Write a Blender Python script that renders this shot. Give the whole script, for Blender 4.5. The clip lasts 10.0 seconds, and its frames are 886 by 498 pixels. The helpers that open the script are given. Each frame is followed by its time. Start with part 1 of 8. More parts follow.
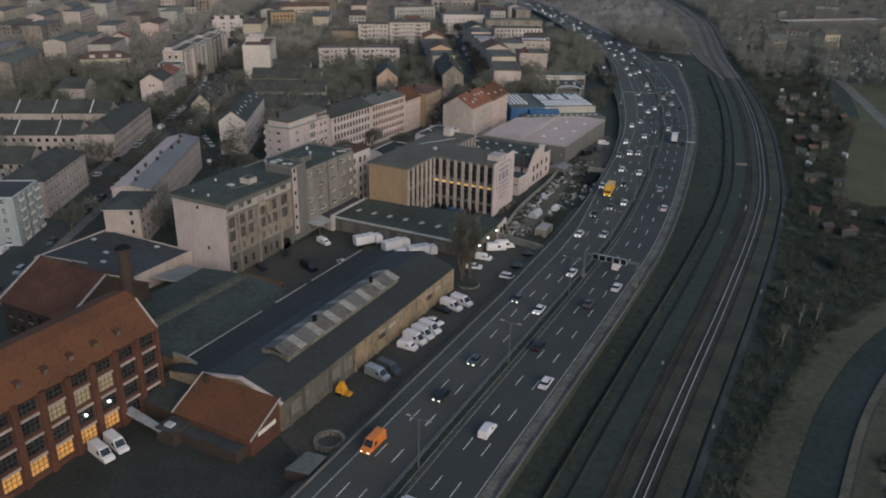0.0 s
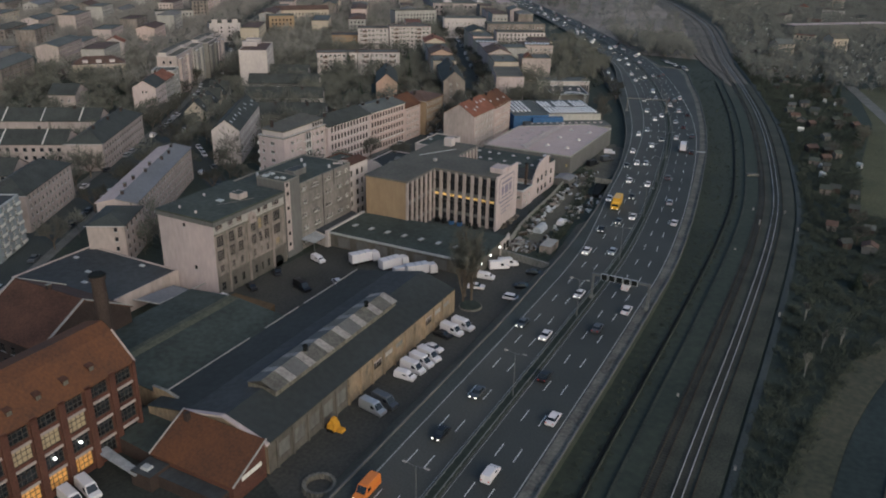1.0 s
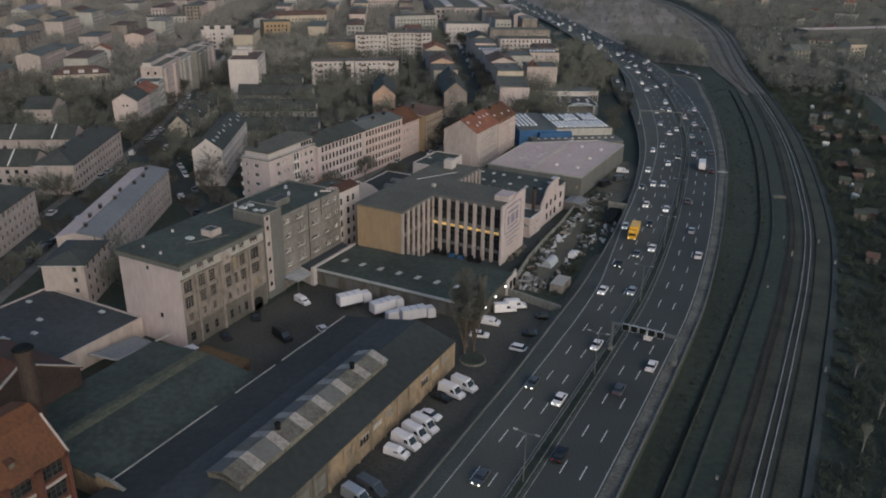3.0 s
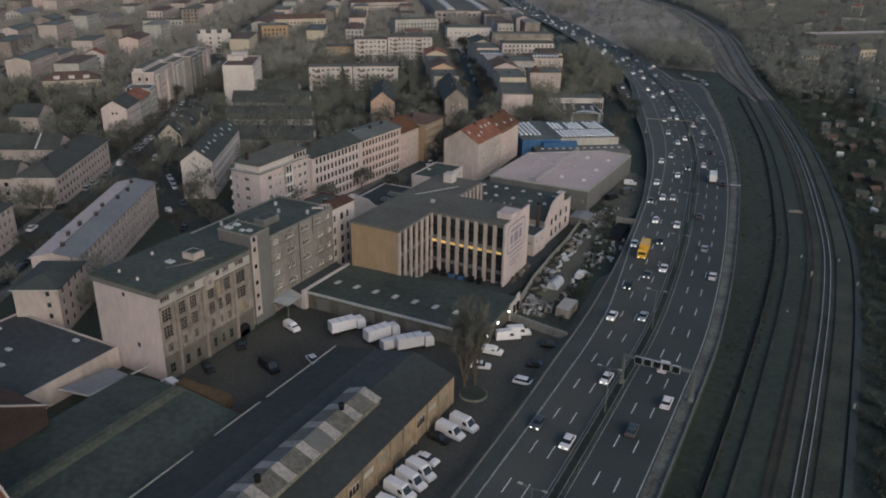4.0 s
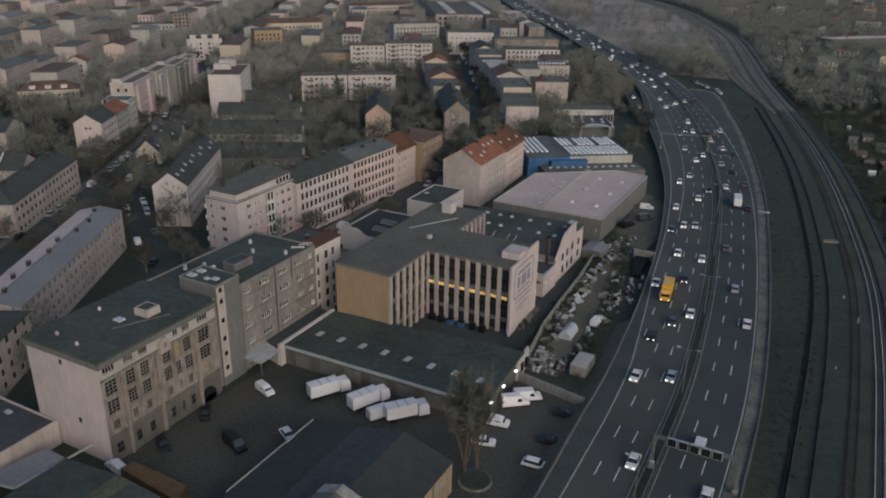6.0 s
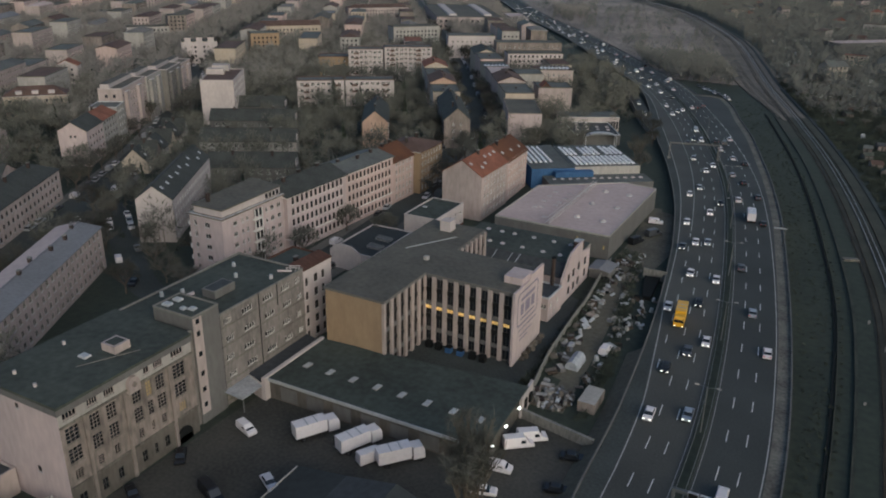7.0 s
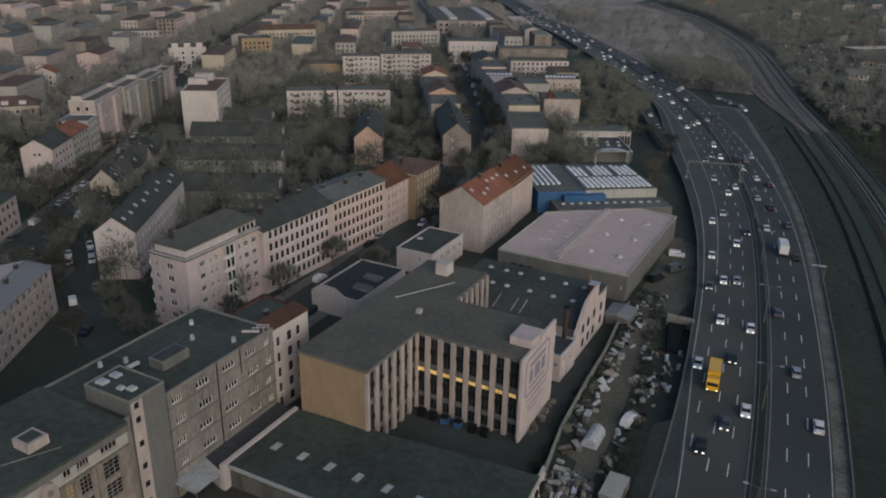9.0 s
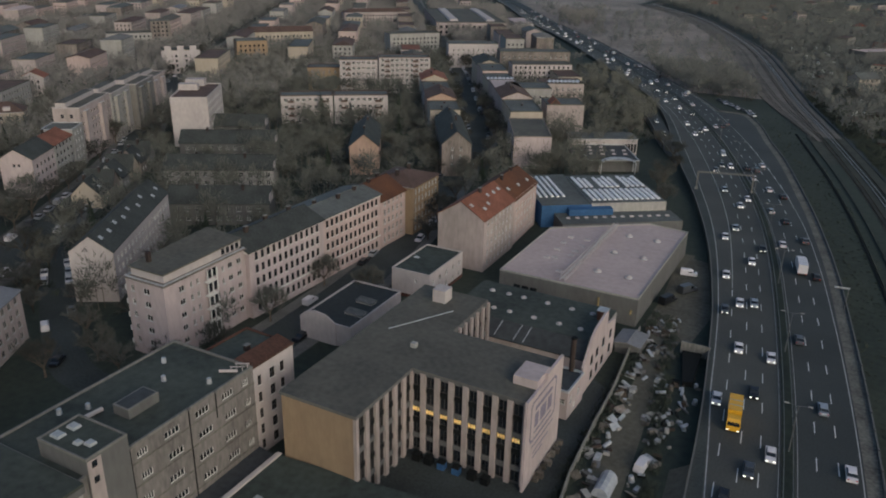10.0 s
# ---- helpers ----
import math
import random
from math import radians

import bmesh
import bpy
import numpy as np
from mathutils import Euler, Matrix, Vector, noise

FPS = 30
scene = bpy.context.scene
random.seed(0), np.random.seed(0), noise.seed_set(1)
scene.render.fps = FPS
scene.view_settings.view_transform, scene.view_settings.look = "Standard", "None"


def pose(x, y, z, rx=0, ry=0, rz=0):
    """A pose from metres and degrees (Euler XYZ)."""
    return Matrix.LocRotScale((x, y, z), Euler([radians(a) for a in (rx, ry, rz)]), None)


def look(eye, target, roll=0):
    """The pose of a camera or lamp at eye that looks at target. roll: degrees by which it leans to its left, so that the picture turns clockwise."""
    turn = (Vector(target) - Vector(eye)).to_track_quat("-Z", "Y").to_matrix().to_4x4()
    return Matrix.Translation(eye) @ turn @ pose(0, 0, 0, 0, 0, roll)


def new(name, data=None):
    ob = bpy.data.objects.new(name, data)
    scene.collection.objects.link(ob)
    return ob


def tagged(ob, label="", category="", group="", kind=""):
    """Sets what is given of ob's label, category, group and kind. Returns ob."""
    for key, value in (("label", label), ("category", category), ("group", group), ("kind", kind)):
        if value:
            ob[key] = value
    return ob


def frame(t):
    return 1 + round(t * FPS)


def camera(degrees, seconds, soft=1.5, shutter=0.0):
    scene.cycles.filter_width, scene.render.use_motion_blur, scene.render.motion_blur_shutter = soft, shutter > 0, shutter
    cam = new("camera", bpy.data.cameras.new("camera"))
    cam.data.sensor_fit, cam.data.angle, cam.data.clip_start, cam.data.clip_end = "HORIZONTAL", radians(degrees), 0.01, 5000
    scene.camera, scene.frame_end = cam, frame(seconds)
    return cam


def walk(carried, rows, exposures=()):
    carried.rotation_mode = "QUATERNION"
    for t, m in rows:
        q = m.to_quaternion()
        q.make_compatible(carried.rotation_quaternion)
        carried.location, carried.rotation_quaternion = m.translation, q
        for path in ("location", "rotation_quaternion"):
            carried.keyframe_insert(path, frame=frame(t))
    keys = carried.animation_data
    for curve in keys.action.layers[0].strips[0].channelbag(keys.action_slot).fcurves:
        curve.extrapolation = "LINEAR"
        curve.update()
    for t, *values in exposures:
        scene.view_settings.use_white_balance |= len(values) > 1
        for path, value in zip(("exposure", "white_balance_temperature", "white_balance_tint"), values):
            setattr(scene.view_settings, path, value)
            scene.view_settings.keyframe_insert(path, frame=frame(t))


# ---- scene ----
cam = camera(59.2, 10.0, soft=1.95)
PATH = [
    (0, (-4.128, 1.152, 85.871), (-4.968, 2.795, 85.099), 1.1),
    (0.5, (-6.608, 6.202, 85.827), (-7.45, 7.845, 85.057), 1.1),
    (1, (-9.176, 11.437, 85.768), (-10.02, 13.08, 85.001), 1.1),
    (1.5, (-11.77, 16.763, 85.711), (-12.615, 18.406, 84.946), 1.1),
    (2, (-14.433, 22.301, 85.681), (-15.28, 23.944, 84.917), 1.1),
    (2.5, (-17.137, 27.991, 85.669), (-17.986, 29.634, 84.906), 1.1),
    (2.7, (-18.218, 30.285, 85.659), (-19.067, 31.927, 84.896), 1.0),
    (4, (-25.299, 45.343, 85.473), (-26.154, 46.984, 84.716), 1.0),
    (4.5, (-28.109, 51.218, 85.48), (-28.965, 52.859, 84.724), 1.1),
    (5, (-31.022, 57.068, 85.481), (-31.879, 58.71, 84.725), 1.0),
    (5.5, (-33.94, 62.987, 85.459), (-34.798, 64.628, 84.704), 1.1),
    (5.7, (-35.092, 65.374, 85.442), (-35.951, 67.015, 84.686), 1.0),
    (7, (-42.435, 80.94, 85.098), (-43.297, 82.58, 84.346), 1.1),
    (7.5, (-45.376, 86.884, 85.0), (-46.238, 88.525, 84.249), 1.1),
    (8, (-48.36, 92.902, 84.945), (-49.223, 94.543, 84.195), 1.1),
    (8.5, (-51.219, 98.985, 84.893), (-52.084, 100.625, 84.143), 1.1),
    (9, (-54.07, 104.949, 84.871), (-54.935, 106.589, 84.121), 1.2),
    (9.5, (-56.925, 110.937, 84.883), (-57.791, 112.577, 84.134), 1.2),
    (10, (-59.809, 116.953, 84.889), (-60.676, 118.593, 84.139), 1.2),
]
walk(cam, [(t, look(eye, target, roll)) for t, eye, target, roll in PATH], exposures=((0.0, 0.45, 5700, 2), (5.0, 0.42, 5700, 2), (10.0, 0.23, 5700, 2)))

# ---- light: a dull late afternoon, soft warm glow from behind the flight ----
world = bpy.data.worlds.new("overcast_sky")
scene.world = world
world.use_nodes = True
wn, wl = world.node_tree.nodes, world.node_tree.links
sky = wn.new("ShaderNodeTexSky")
sky.sky_type = "NISHITA"
sky.sun_disc = False
SUN_ELEVATION, SUN_AZIMUTH = 24.0, 125.0          # degrees; azimuth clockwise from +y
sky.sun_elevation, sky.sun_rotation = radians(SUN_ELEVATION), radians(SUN_AZIMUTH)
sky.dust_density, sky.air_density, sky.ozone_density = 4.0, 1.0, 1.0
wl.new(sky.outputs["Color"], wn["Background"].inputs["Color"])
wn["Background"].inputs["Strength"].default_value = 0.095
sun = new("sun", bpy.data.lights.new("sun", "SUN"))
sun.data.energy, sun.data.angle, sun.data.color = 0.42, radians(45), (1.0, 0.77, 0.70)
sun.matrix_world = look((0, 0, 0), (-math.sin(radians(SUN_AZIMUTH)) * math.cos(radians(SUN_ELEVATION)),
                                    -math.cos(radians(SUN_AZIMUTH)) * math.cos(radians(SUN_ELEVATION)), -math.sin(radians(SUN_ELEVATION))))

# ---- materials ----
RNG = random.Random(7)


def material(name, color, rough=0.85, metal=0.0, vary=0.35, scale=0.12, fine=1.8, bump=0.25, spec=0.35, stretch=1.0, spread=0.0, tint=None):
    """Procedural surface: patches and grain at two sizes, fine relief, optional object-to-object spread."""
    m = bpy.data.materials.new(name)
    m.use_nodes = True
    n, l = m.node_tree.nodes, m.node_tree.links
    b = n["Principled BSDF"]
    b.inputs["Roughness"].default_value, b.inputs["Metallic"].default_value = rough, metal
    b.inputs["Specular IOR Level"].default_value = spec
    geo = n.new("ShaderNodeNewGeometry")
    mp = n.new("ShaderNodeMapping")
    mp.inputs["Scale"].default_value = (1, 1, stretch)
    l.new(geo.outputs["Position"], mp.inputs["Vector"])
    big, small = n.new("ShaderNodeTexNoise"), n.new("ShaderNodeTexNoise")
    for t, s, det in ((big, scale, 5), (small, fine, 4)):
        t.inputs["Scale"].default_value, t.inputs["Detail"].default_value = s, det
        l.new(mp.outputs["Vector"], t.inputs["Vector"])
    add = n.new("ShaderNodeMath")
    add.operation = "ADD"
    l.new(big.outputs["Fac"], add.inputs[0])
    l.new(small.outputs["Fac"], add.inputs[1])
    ramp = n.new("ShaderNodeMapRange")
    ramp.inputs["From Min"].default_value, ramp.inputs["From Max"].default_value = 0.7, 1.3
    l.new(add.outputs[0], ramp.inputs["Value"])
    mix = n.new("ShaderNodeMix")
    mix.data_type = "RGBA"
    lo = tint or tuple(c * (1 - vary) for c in color)
    mix.inputs["A"].default_value = (*lo, 1)
    mix.inputs["B"].default_value = (*[min(0.9, c * (1 + vary)) for c in color], 1)
    l.new(ramp.outputs["Result"], mix.inputs["Factor"])
    out = mix.outputs["Result"]
    if spread:
        info, hsv, rng = n.new("ShaderNodeObjectInfo"), n.new("ShaderNodeHueSaturation"), n.new("ShaderNodeMapRange")
        rng.inputs["To Min"].default_value, rng.inputs["To Max"].default_value = 1 - spread, 1 + spread
        l.new(info.outputs["Random"], rng.inputs["Value"])
        l.new(rng.outputs["Result"], hsv.inputs["Value"])
        l.new(out, hsv.inputs["Color"])
        out = hsv.outputs["Color"]
    l.new(out, b.inputs["Base Color"])
    if bump:
        bp = n.new("ShaderNodeBump")
        bp.inputs["Strength"].default_value, bp.inputs["Distance"].default_value = bump, 0.05
        l.new(small.outputs["Fac"], bp.inputs["Height"])
        l.new(bp.outputs["Normal"], b.inputs["Normal"])
    return m


def glowing(name, color, strength, clutter=False):
    """Lamp or lit pane; clutter breaks the light up as things and lamps inside a room do."""
    m = bpy.data.materials.new(name)
    m.use_nodes = True
    n, l = m.node_tree.nodes, m.node_tree.links
    b = n["Principled BSDF"]
    if clutter:
        geo, noise, mix = n.new("ShaderNodeNewGeometry"), n.new("ShaderNodeTexNoise"), n.new("ShaderNodeMapRange")
        noise.inputs["Scale"].default_value, noise.inputs["Detail"].default_value = 0.9, 4
        mix.inputs["From Min"].default_value, mix.inputs["From Max"].default_value = 0.38, 0.66
        mix.inputs["To Min"].default_value, mix.inputs["To Max"].default_value = strength * 0.25, strength * 1.9
        l.new(geo.outputs["Position"], noise.inputs["Vector"])
        l.new(noise.outputs["Fac"], mix.inputs["Value"])
        l.new(mix.outputs["Result"], b.inputs["Emission Strength"])
    b.inputs["Base Color"].default_value = (*color, 1)
    b.inputs["Emission Color"].default_value = (*color, 1)
    b.inputs["Emission Strength"].default_value = strength
    return m


M = {}
for key, args in dict(
    earth=dict(color=(0.033, 0.039, 0.028), tint=(0.020, 0.027, 0.021), scale=0.03, fine=0.6, bump=0.5),
    lawn=dict(color=(0.075, 0.070, 0.036), tint=(0.045, 0.050, 0.024), scale=0.05, fine=0.9, bump=0.5),
    meadow=dict(color=(0.066, 0.060, 0.038), tint=(0.032, 0.037, 0.024), scale=0.04, fine=0.8, bump=0.5),
    dirt=dict(color=(0.098, 0.089, 0.066), vary=0.3, scale=0.08, fine=1.0, bump=0.5),
    asphalt=dict(color=(0.045, 0.048, 0.045), vary=0.28, scale=0.05, fine=3.0, rough=0.75, bump=0.15),
    moss_worn=dict(color=(0.085, 0.083, 0.055), vary=0.4, scale=0.3, fine=1.5, tint=(0.05, 0.055, 0.04)),
    lot_dirt=dict(color=(0.092, 0.085, 0.066), vary=0.4, scale=0.12, fine=1.0, bump=0.5),
    # asphalt with the warm glow of headlights mixed into its colour
    asphalt_headlit=dict(color=(0.062, 0.062, 0.055), vary=0.3, scale=0.05, fine=3.0, rough=0.75, bump=0.15, stretch=1.0),
    yard=dict(color=(0.030, 0.033, 0.029), vary=0.45, scale=0.10, fine=1.6, rough=0.85),
    yard_worn=dict(color=(0.052, 0.049, 0.042), vary=0.4, scale=0.07, fine=1.6, tint=(0.030, 0.031, 0.028)),
    street=dict(color=(0.045, 0.051, 0.048), vary=0.35, scale=0.08, fine=2.0),
    pavement=dict(color=(0.13, 0.125, 0.115), vary=0.3, scale=0.2, fine=2.5),
    concrete=dict(color=(0.175, 0.17, 0.155), vary=0.35, scale=0.15, fine=2.2, stretch=0.4),
    concrete_old=dict(color=(0.13, 0.12, 0.10), vary=0.5, scale=0.2, fine=1.5, stretch=0.3),
    paint=dict(color=(0.62, 0.62, 0.60), vary=0.25, scale=0.7, fine=5.0, bump=0.05),
    paint_worn=dict(color=(0.34, 0.34, 0.33), vary=0.35, scale=0.7, fine=5.0, bump=0.05),
    ballast=dict(color=(0.042, 0.042, 0.031), tint=(0.020, 0.023, 0.017), vary=0.6, scale=0.12, fine=2.5, bump=0.8),
    rail=dict(color=(0.52, 0.50, 0.48), rough=0.4, metal=0.3, vary=0.1, bump=0.0),
    rust=dict(color=(0.060, 0.047, 0.036), rough=0.95, spec=0.1, vary=0.3, bump=0.2),
    sleeper=dict(color=(0.062, 0.057, 0.050), vary=0.4, fine=3.0),
    steel=dict(color=(0.13, 0.135, 0.135), rough=0.6, metal=0.3, vary=0.2, bump=0.0),
    zinc=dict(color=(0.42, 0.43, 0.44), rough=0.5, metal=0.4, vary=0.25, scale=0.4),
    black=dict(color=(0.012, 0.013, 0.013), rough=0.8, spec=0.12, vary=0.2, bump=0.0),
    frame_white=dict(color=(0.62, 0.60, 0.56), rough=0.6, vary=0.12, bump=0.0),
    frame_dark=dict(color=(0.05, 0.045, 0.04), rough=0.6, vary=0.2, bump=0.0),
    glass=dict(color=(0.018, 0.021, 0.025), rough=0.08, vary=0.3, scale=0.3, fine=0.9, bump=0.0, spec=0.6),
    glass_top=dict(color=(0.34, 0.35, 0.35), rough=0.35, vary=0.25, scale=0.5, bump=0.0, spec=0.6),
    blush=dict(color=(0.425, 0.35, 0.338), vary=0.12, scale=0.12, fine=1.0, stretch=0.35, tint=(0.35, 0.296, 0.285)),
    pink=dict(color=(0.362, 0.302, 0.285), vary=0.16, scale=0.10, fine=0.9, stretch=0.35, tint=(0.27, 0.23, 0.213)),
    white=dict(color=(0.425, 0.378, 0.362), vary=0.10, scale=0.12, fine=1.0, stretch=0.5, tint=(0.36, 0.322, 0.308)),
    cream=dict(color=(0.37, 0.318, 0.26), vary=0.15, scale=0.12, fine=1.0, stretch=0.4, tint=(0.33, 0.28, 0.22)),
    ochre=dict(color=(0.27, 0.195, 0.122), vary=0.12, scale=0.09, fine=0.9, stretch=0.4, tint=(0.22, 0.155, 0.10)),
    grey=dict(color=(0.30, 0.285, 0.265), vary=0.2, scale=0.14, fine=1.2, stretch=0.35),
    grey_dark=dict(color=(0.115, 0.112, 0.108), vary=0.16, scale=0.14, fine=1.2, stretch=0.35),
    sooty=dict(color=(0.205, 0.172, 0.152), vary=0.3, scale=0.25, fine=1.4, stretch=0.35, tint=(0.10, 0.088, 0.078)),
    # for sooty walls, and for the shadow painted on the flat hall wall
    soot_shade=dict(color=(0.095, 0.086, 0.073), vary=0.3, scale=0.25, fine=1.4, stretch=0.35, tint=(0.07, 0.063, 0.054)),
    rose=dict(color=(0.43, 0.335, 0.305), vary=0.14, scale=0.12, fine=1.0, stretch=0.35),
    salmon=dict(color=(0.34, 0.235, 0.18), vary=0.2, scale=0.15, fine=1.0, stretch=0.35),
    pale_blue=dict(color=(0.26, 0.285, 0.30), vary=0.2, scale=0.15, fine=1.0, stretch=0.35),
    brick=dict(color=(0.078, 0.033, 0.023), vary=0.35, scale=0.25, fine=3.2, bump=0.4),
    brick_dark=dict(color=(0.040, 0.028, 0.024), vary=0.4, scale=0.25, fine=3.2, bump=0.4),
    brick_tan=dict(color=(0.20, 0.148, 0.098), vary=0.5, scale=0.25, fine=1.6, stretch=0.4, tint=(0.12, 0.10, 0.075), bump=0.4),
    tar=dict(color=(0.046, 0.049, 0.051), vary=0.3, scale=0.06, fine=0.8),
    tar_blue=dict(color=(0.032, 0.036, 0.036), vary=0.22, scale=0.05, fine=0.8),
    tar_green=dict(color=(0.044, 0.054, 0.047), vary=0.35, scale=0.10, fine=0.8, tint=(0.030, 0.035, 0.030)),
    felt=dict(color=(0.10, 0.104, 0.098), vary=0.28, scale=0.09, fine=0.9),
    felt_moss=dict(color=(0.050, 0.056, 0.046), vary=0.35, scale=0.08, fine=0.8, tint=(0.030, 0.034, 0.029)),
    plaster=dict(color=(0.175, 0.158, 0.145), vary=0.3, scale=0.2, fine=1.4, stretch=0.35, tint=(0.11, 0.10, 0.093)),
    render_dark=dict(color=(0.118, 0.114, 0.106), vary=0.3, scale=0.2, fine=1.4, stretch=0.35, tint=(0.075, 0.074, 0.069)),
    tile_dark=dict(color=(0.072, 0.034, 0.022), vary=0.4, scale=0.2, fine=2.2, bump=0.5),
    grey_mid=dict(color=(0.158, 0.150, 0.138), vary=0.25, scale=0.14, fine=1.2, stretch=0.35),
    felt_warm=dict(color=(0.094, 0.086, 0.069), vary=0.28, scale=0.10, fine=0.9, tint=(0.066, 0.062, 0.053)),
    pane_grey=dict(color=(0.105, 0.096, 0.080), rough=0.45, vary=0.45, scale=0.6, fine=2.0, bump=0.0),
    pane_pale=dict(color=(0.26, 0.235, 0.215), rough=0.5, vary=0.35, scale=0.6, fine=2.0, bump=0.0),
    yard_rail=dict(color=(0.13, 0.115, 0.095), rough=0.95, spec=0.1, vary=0.4),
    felt_pale=dict(color=(0.42, 0.34, 0.32), vary=0.12, scale=0.07, fine=0.7),
    slate=dict(color=(0.045, 0.048, 0.044), vary=0.35, scale=0.2, fine=2.0),
    slate_blue=dict(color=(0.165, 0.165, 0.175), vary=0.2, scale=0.12, fine=1.4),
    tile_orange=dict(color=(0.098, 0.040, 0.017), vary=0.3, scale=0.12, fine=2.2, bump=0.5, tint=(0.062, 0.030, 0.019)),
    tile_red=dict(color=(0.19, 0.078, 0.048), vary=0.35, scale=0.2, fine=2.2, bump=0.5),
    tile_brown=dict(color=(0.095, 0.060, 0.047), vary=0.35, scale=0.2, fine=2.2, bump=0.5),
    blue=dict(color=(0.038, 0.095, 0.20), vary=0.2, scale=0.3, fine=1.5),
    yellow=dict(color=(0.50, 0.25, 0.02), vary=0.2, scale=0.5, fine=2.0, bump=0.1),
    timber=dict(color=(0.105, 0.066, 0.032), vary=0.35, scale=0.5, fine=2.5),
    bark=dict(color=(0.085, 0.068, 0.052), vary=0.35, scale=1.0, fine=4.0, spread=0.25),
    twig=dict(color=(0.080, 0.080, 0.067), vary=0.25, scale=0.5, fine=2.0, bump=0.0, spread=0.35),
    birch=dict(color=(0.24, 0.23, 0.21), vary=0.3, scale=1.5, fine=5.0),
    needle=dict(color=(0.030, 0.042, 0.024), vary=0.35, scale=0.6, fine=2.0, bump=0.0, spread=0.3),
    scrub=dict(color=(0.038, 0.044, 0.033), tint=(0.018, 0.025, 0.019), scale=0.06, fine=0.7, bump=0.0),
    water=dict(color=(0.034, 0.042, 0.040), rough=0.55, vary=0.3, scale=0.05, fine=0.8, bump=0.1, spec=0.06),
    tyre=dict(color=(0.015, 0.015, 0.016), rough=0.9, vary=0.2, bump=0.0),
    tarp=dict(color=(0.33, 0.34, 0.36), rough=0.55, vary=0.2, scale=0.5, fine=1.5),
    roof_white=dict(color=(0.78, 0.75, 0.74), rough=0.5, vary=0.08, bump=0.0),
    junk_pale=dict(color=(0.165, 0.155, 0.14), vary=0.5, scale=0.5, fine=1.2, spread=0.4),
    junk=dict(color=(0.115, 0.10, 0.082), vary=0.6, scale=0.5, fine=1.2, spread=0.4),
    # next four: base colours raised to pale the distance as haze would
    twig_haze=dict(color=(0.180, 0.170, 0.158), vary=0.14, scale=0.03, fine=0.4, bump=0.0),
    twig_east_haze=dict(color=(0.118, 0.120, 0.110), vary=0.2, scale=0.03, fine=0.4, bump=0.0),
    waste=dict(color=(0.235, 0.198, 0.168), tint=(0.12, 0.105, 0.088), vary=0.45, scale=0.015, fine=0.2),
    field_haze=dict(color=(0.150, 0.128, 0.104), tint=(0.085, 0.076, 0.062), vary=0.4, scale=0.02, fine=0.3),
    sign_ink=dict(color=(0.20, 0.18, 0.23), vary=0.2, scale=0.5, fine=2.0, bump=0.0),
).items():
    M[key] = material(key, **args)
for key, col, metal in (("car_white", (0.60, 0.57, 0.585), 0.0), ("car_black", (0.014, 0.015, 0.018), 0.2), ("car_grey", (0.10, 0.105, 0.115), 0.5),
                        ("car_silver", (0.42, 0.43, 0.45), 0.6), ("car_blue", (0.022, 0.04, 0.10), 0.3), ("car_red", (0.12, 0.018, 0.014), 0.1),
                        ("car_orange", (0.55, 0.17, 0.03), 0.0), ("car_yellow", (0.62, 0.34, 0.02), 0.0)):
    M[key] = material(key, col, rough=0.3, metal=metal, vary=0.08, bump=0.0, spec=0.5)
M["lit"] = glowing("lit_window", (0.66, 0.33, 0.09), 0.15, True)
M["lit_soft"] = glowing("lit_window_pale", (0.22, 0.16, 0.07), 0.22, True)
M["lit_row"] = glowing("lit_window_upper", (0.34, 0.27, 0.17), 0.06, True)
M["lit_strip"] = glowing("office_strip_light", (0.80, 0.50, 0.16), 0.42, True)
M["lamp"] = glowing("lamp_glow", (1.0, 0.95, 0.85), 3.0)
M["headlight"] = glowing("headlight", (1.0, 0.90, 0.74), 1.5)
M["taillight"] = glowing("taillight", (0.40, 0.03, 0.02), 0.10)


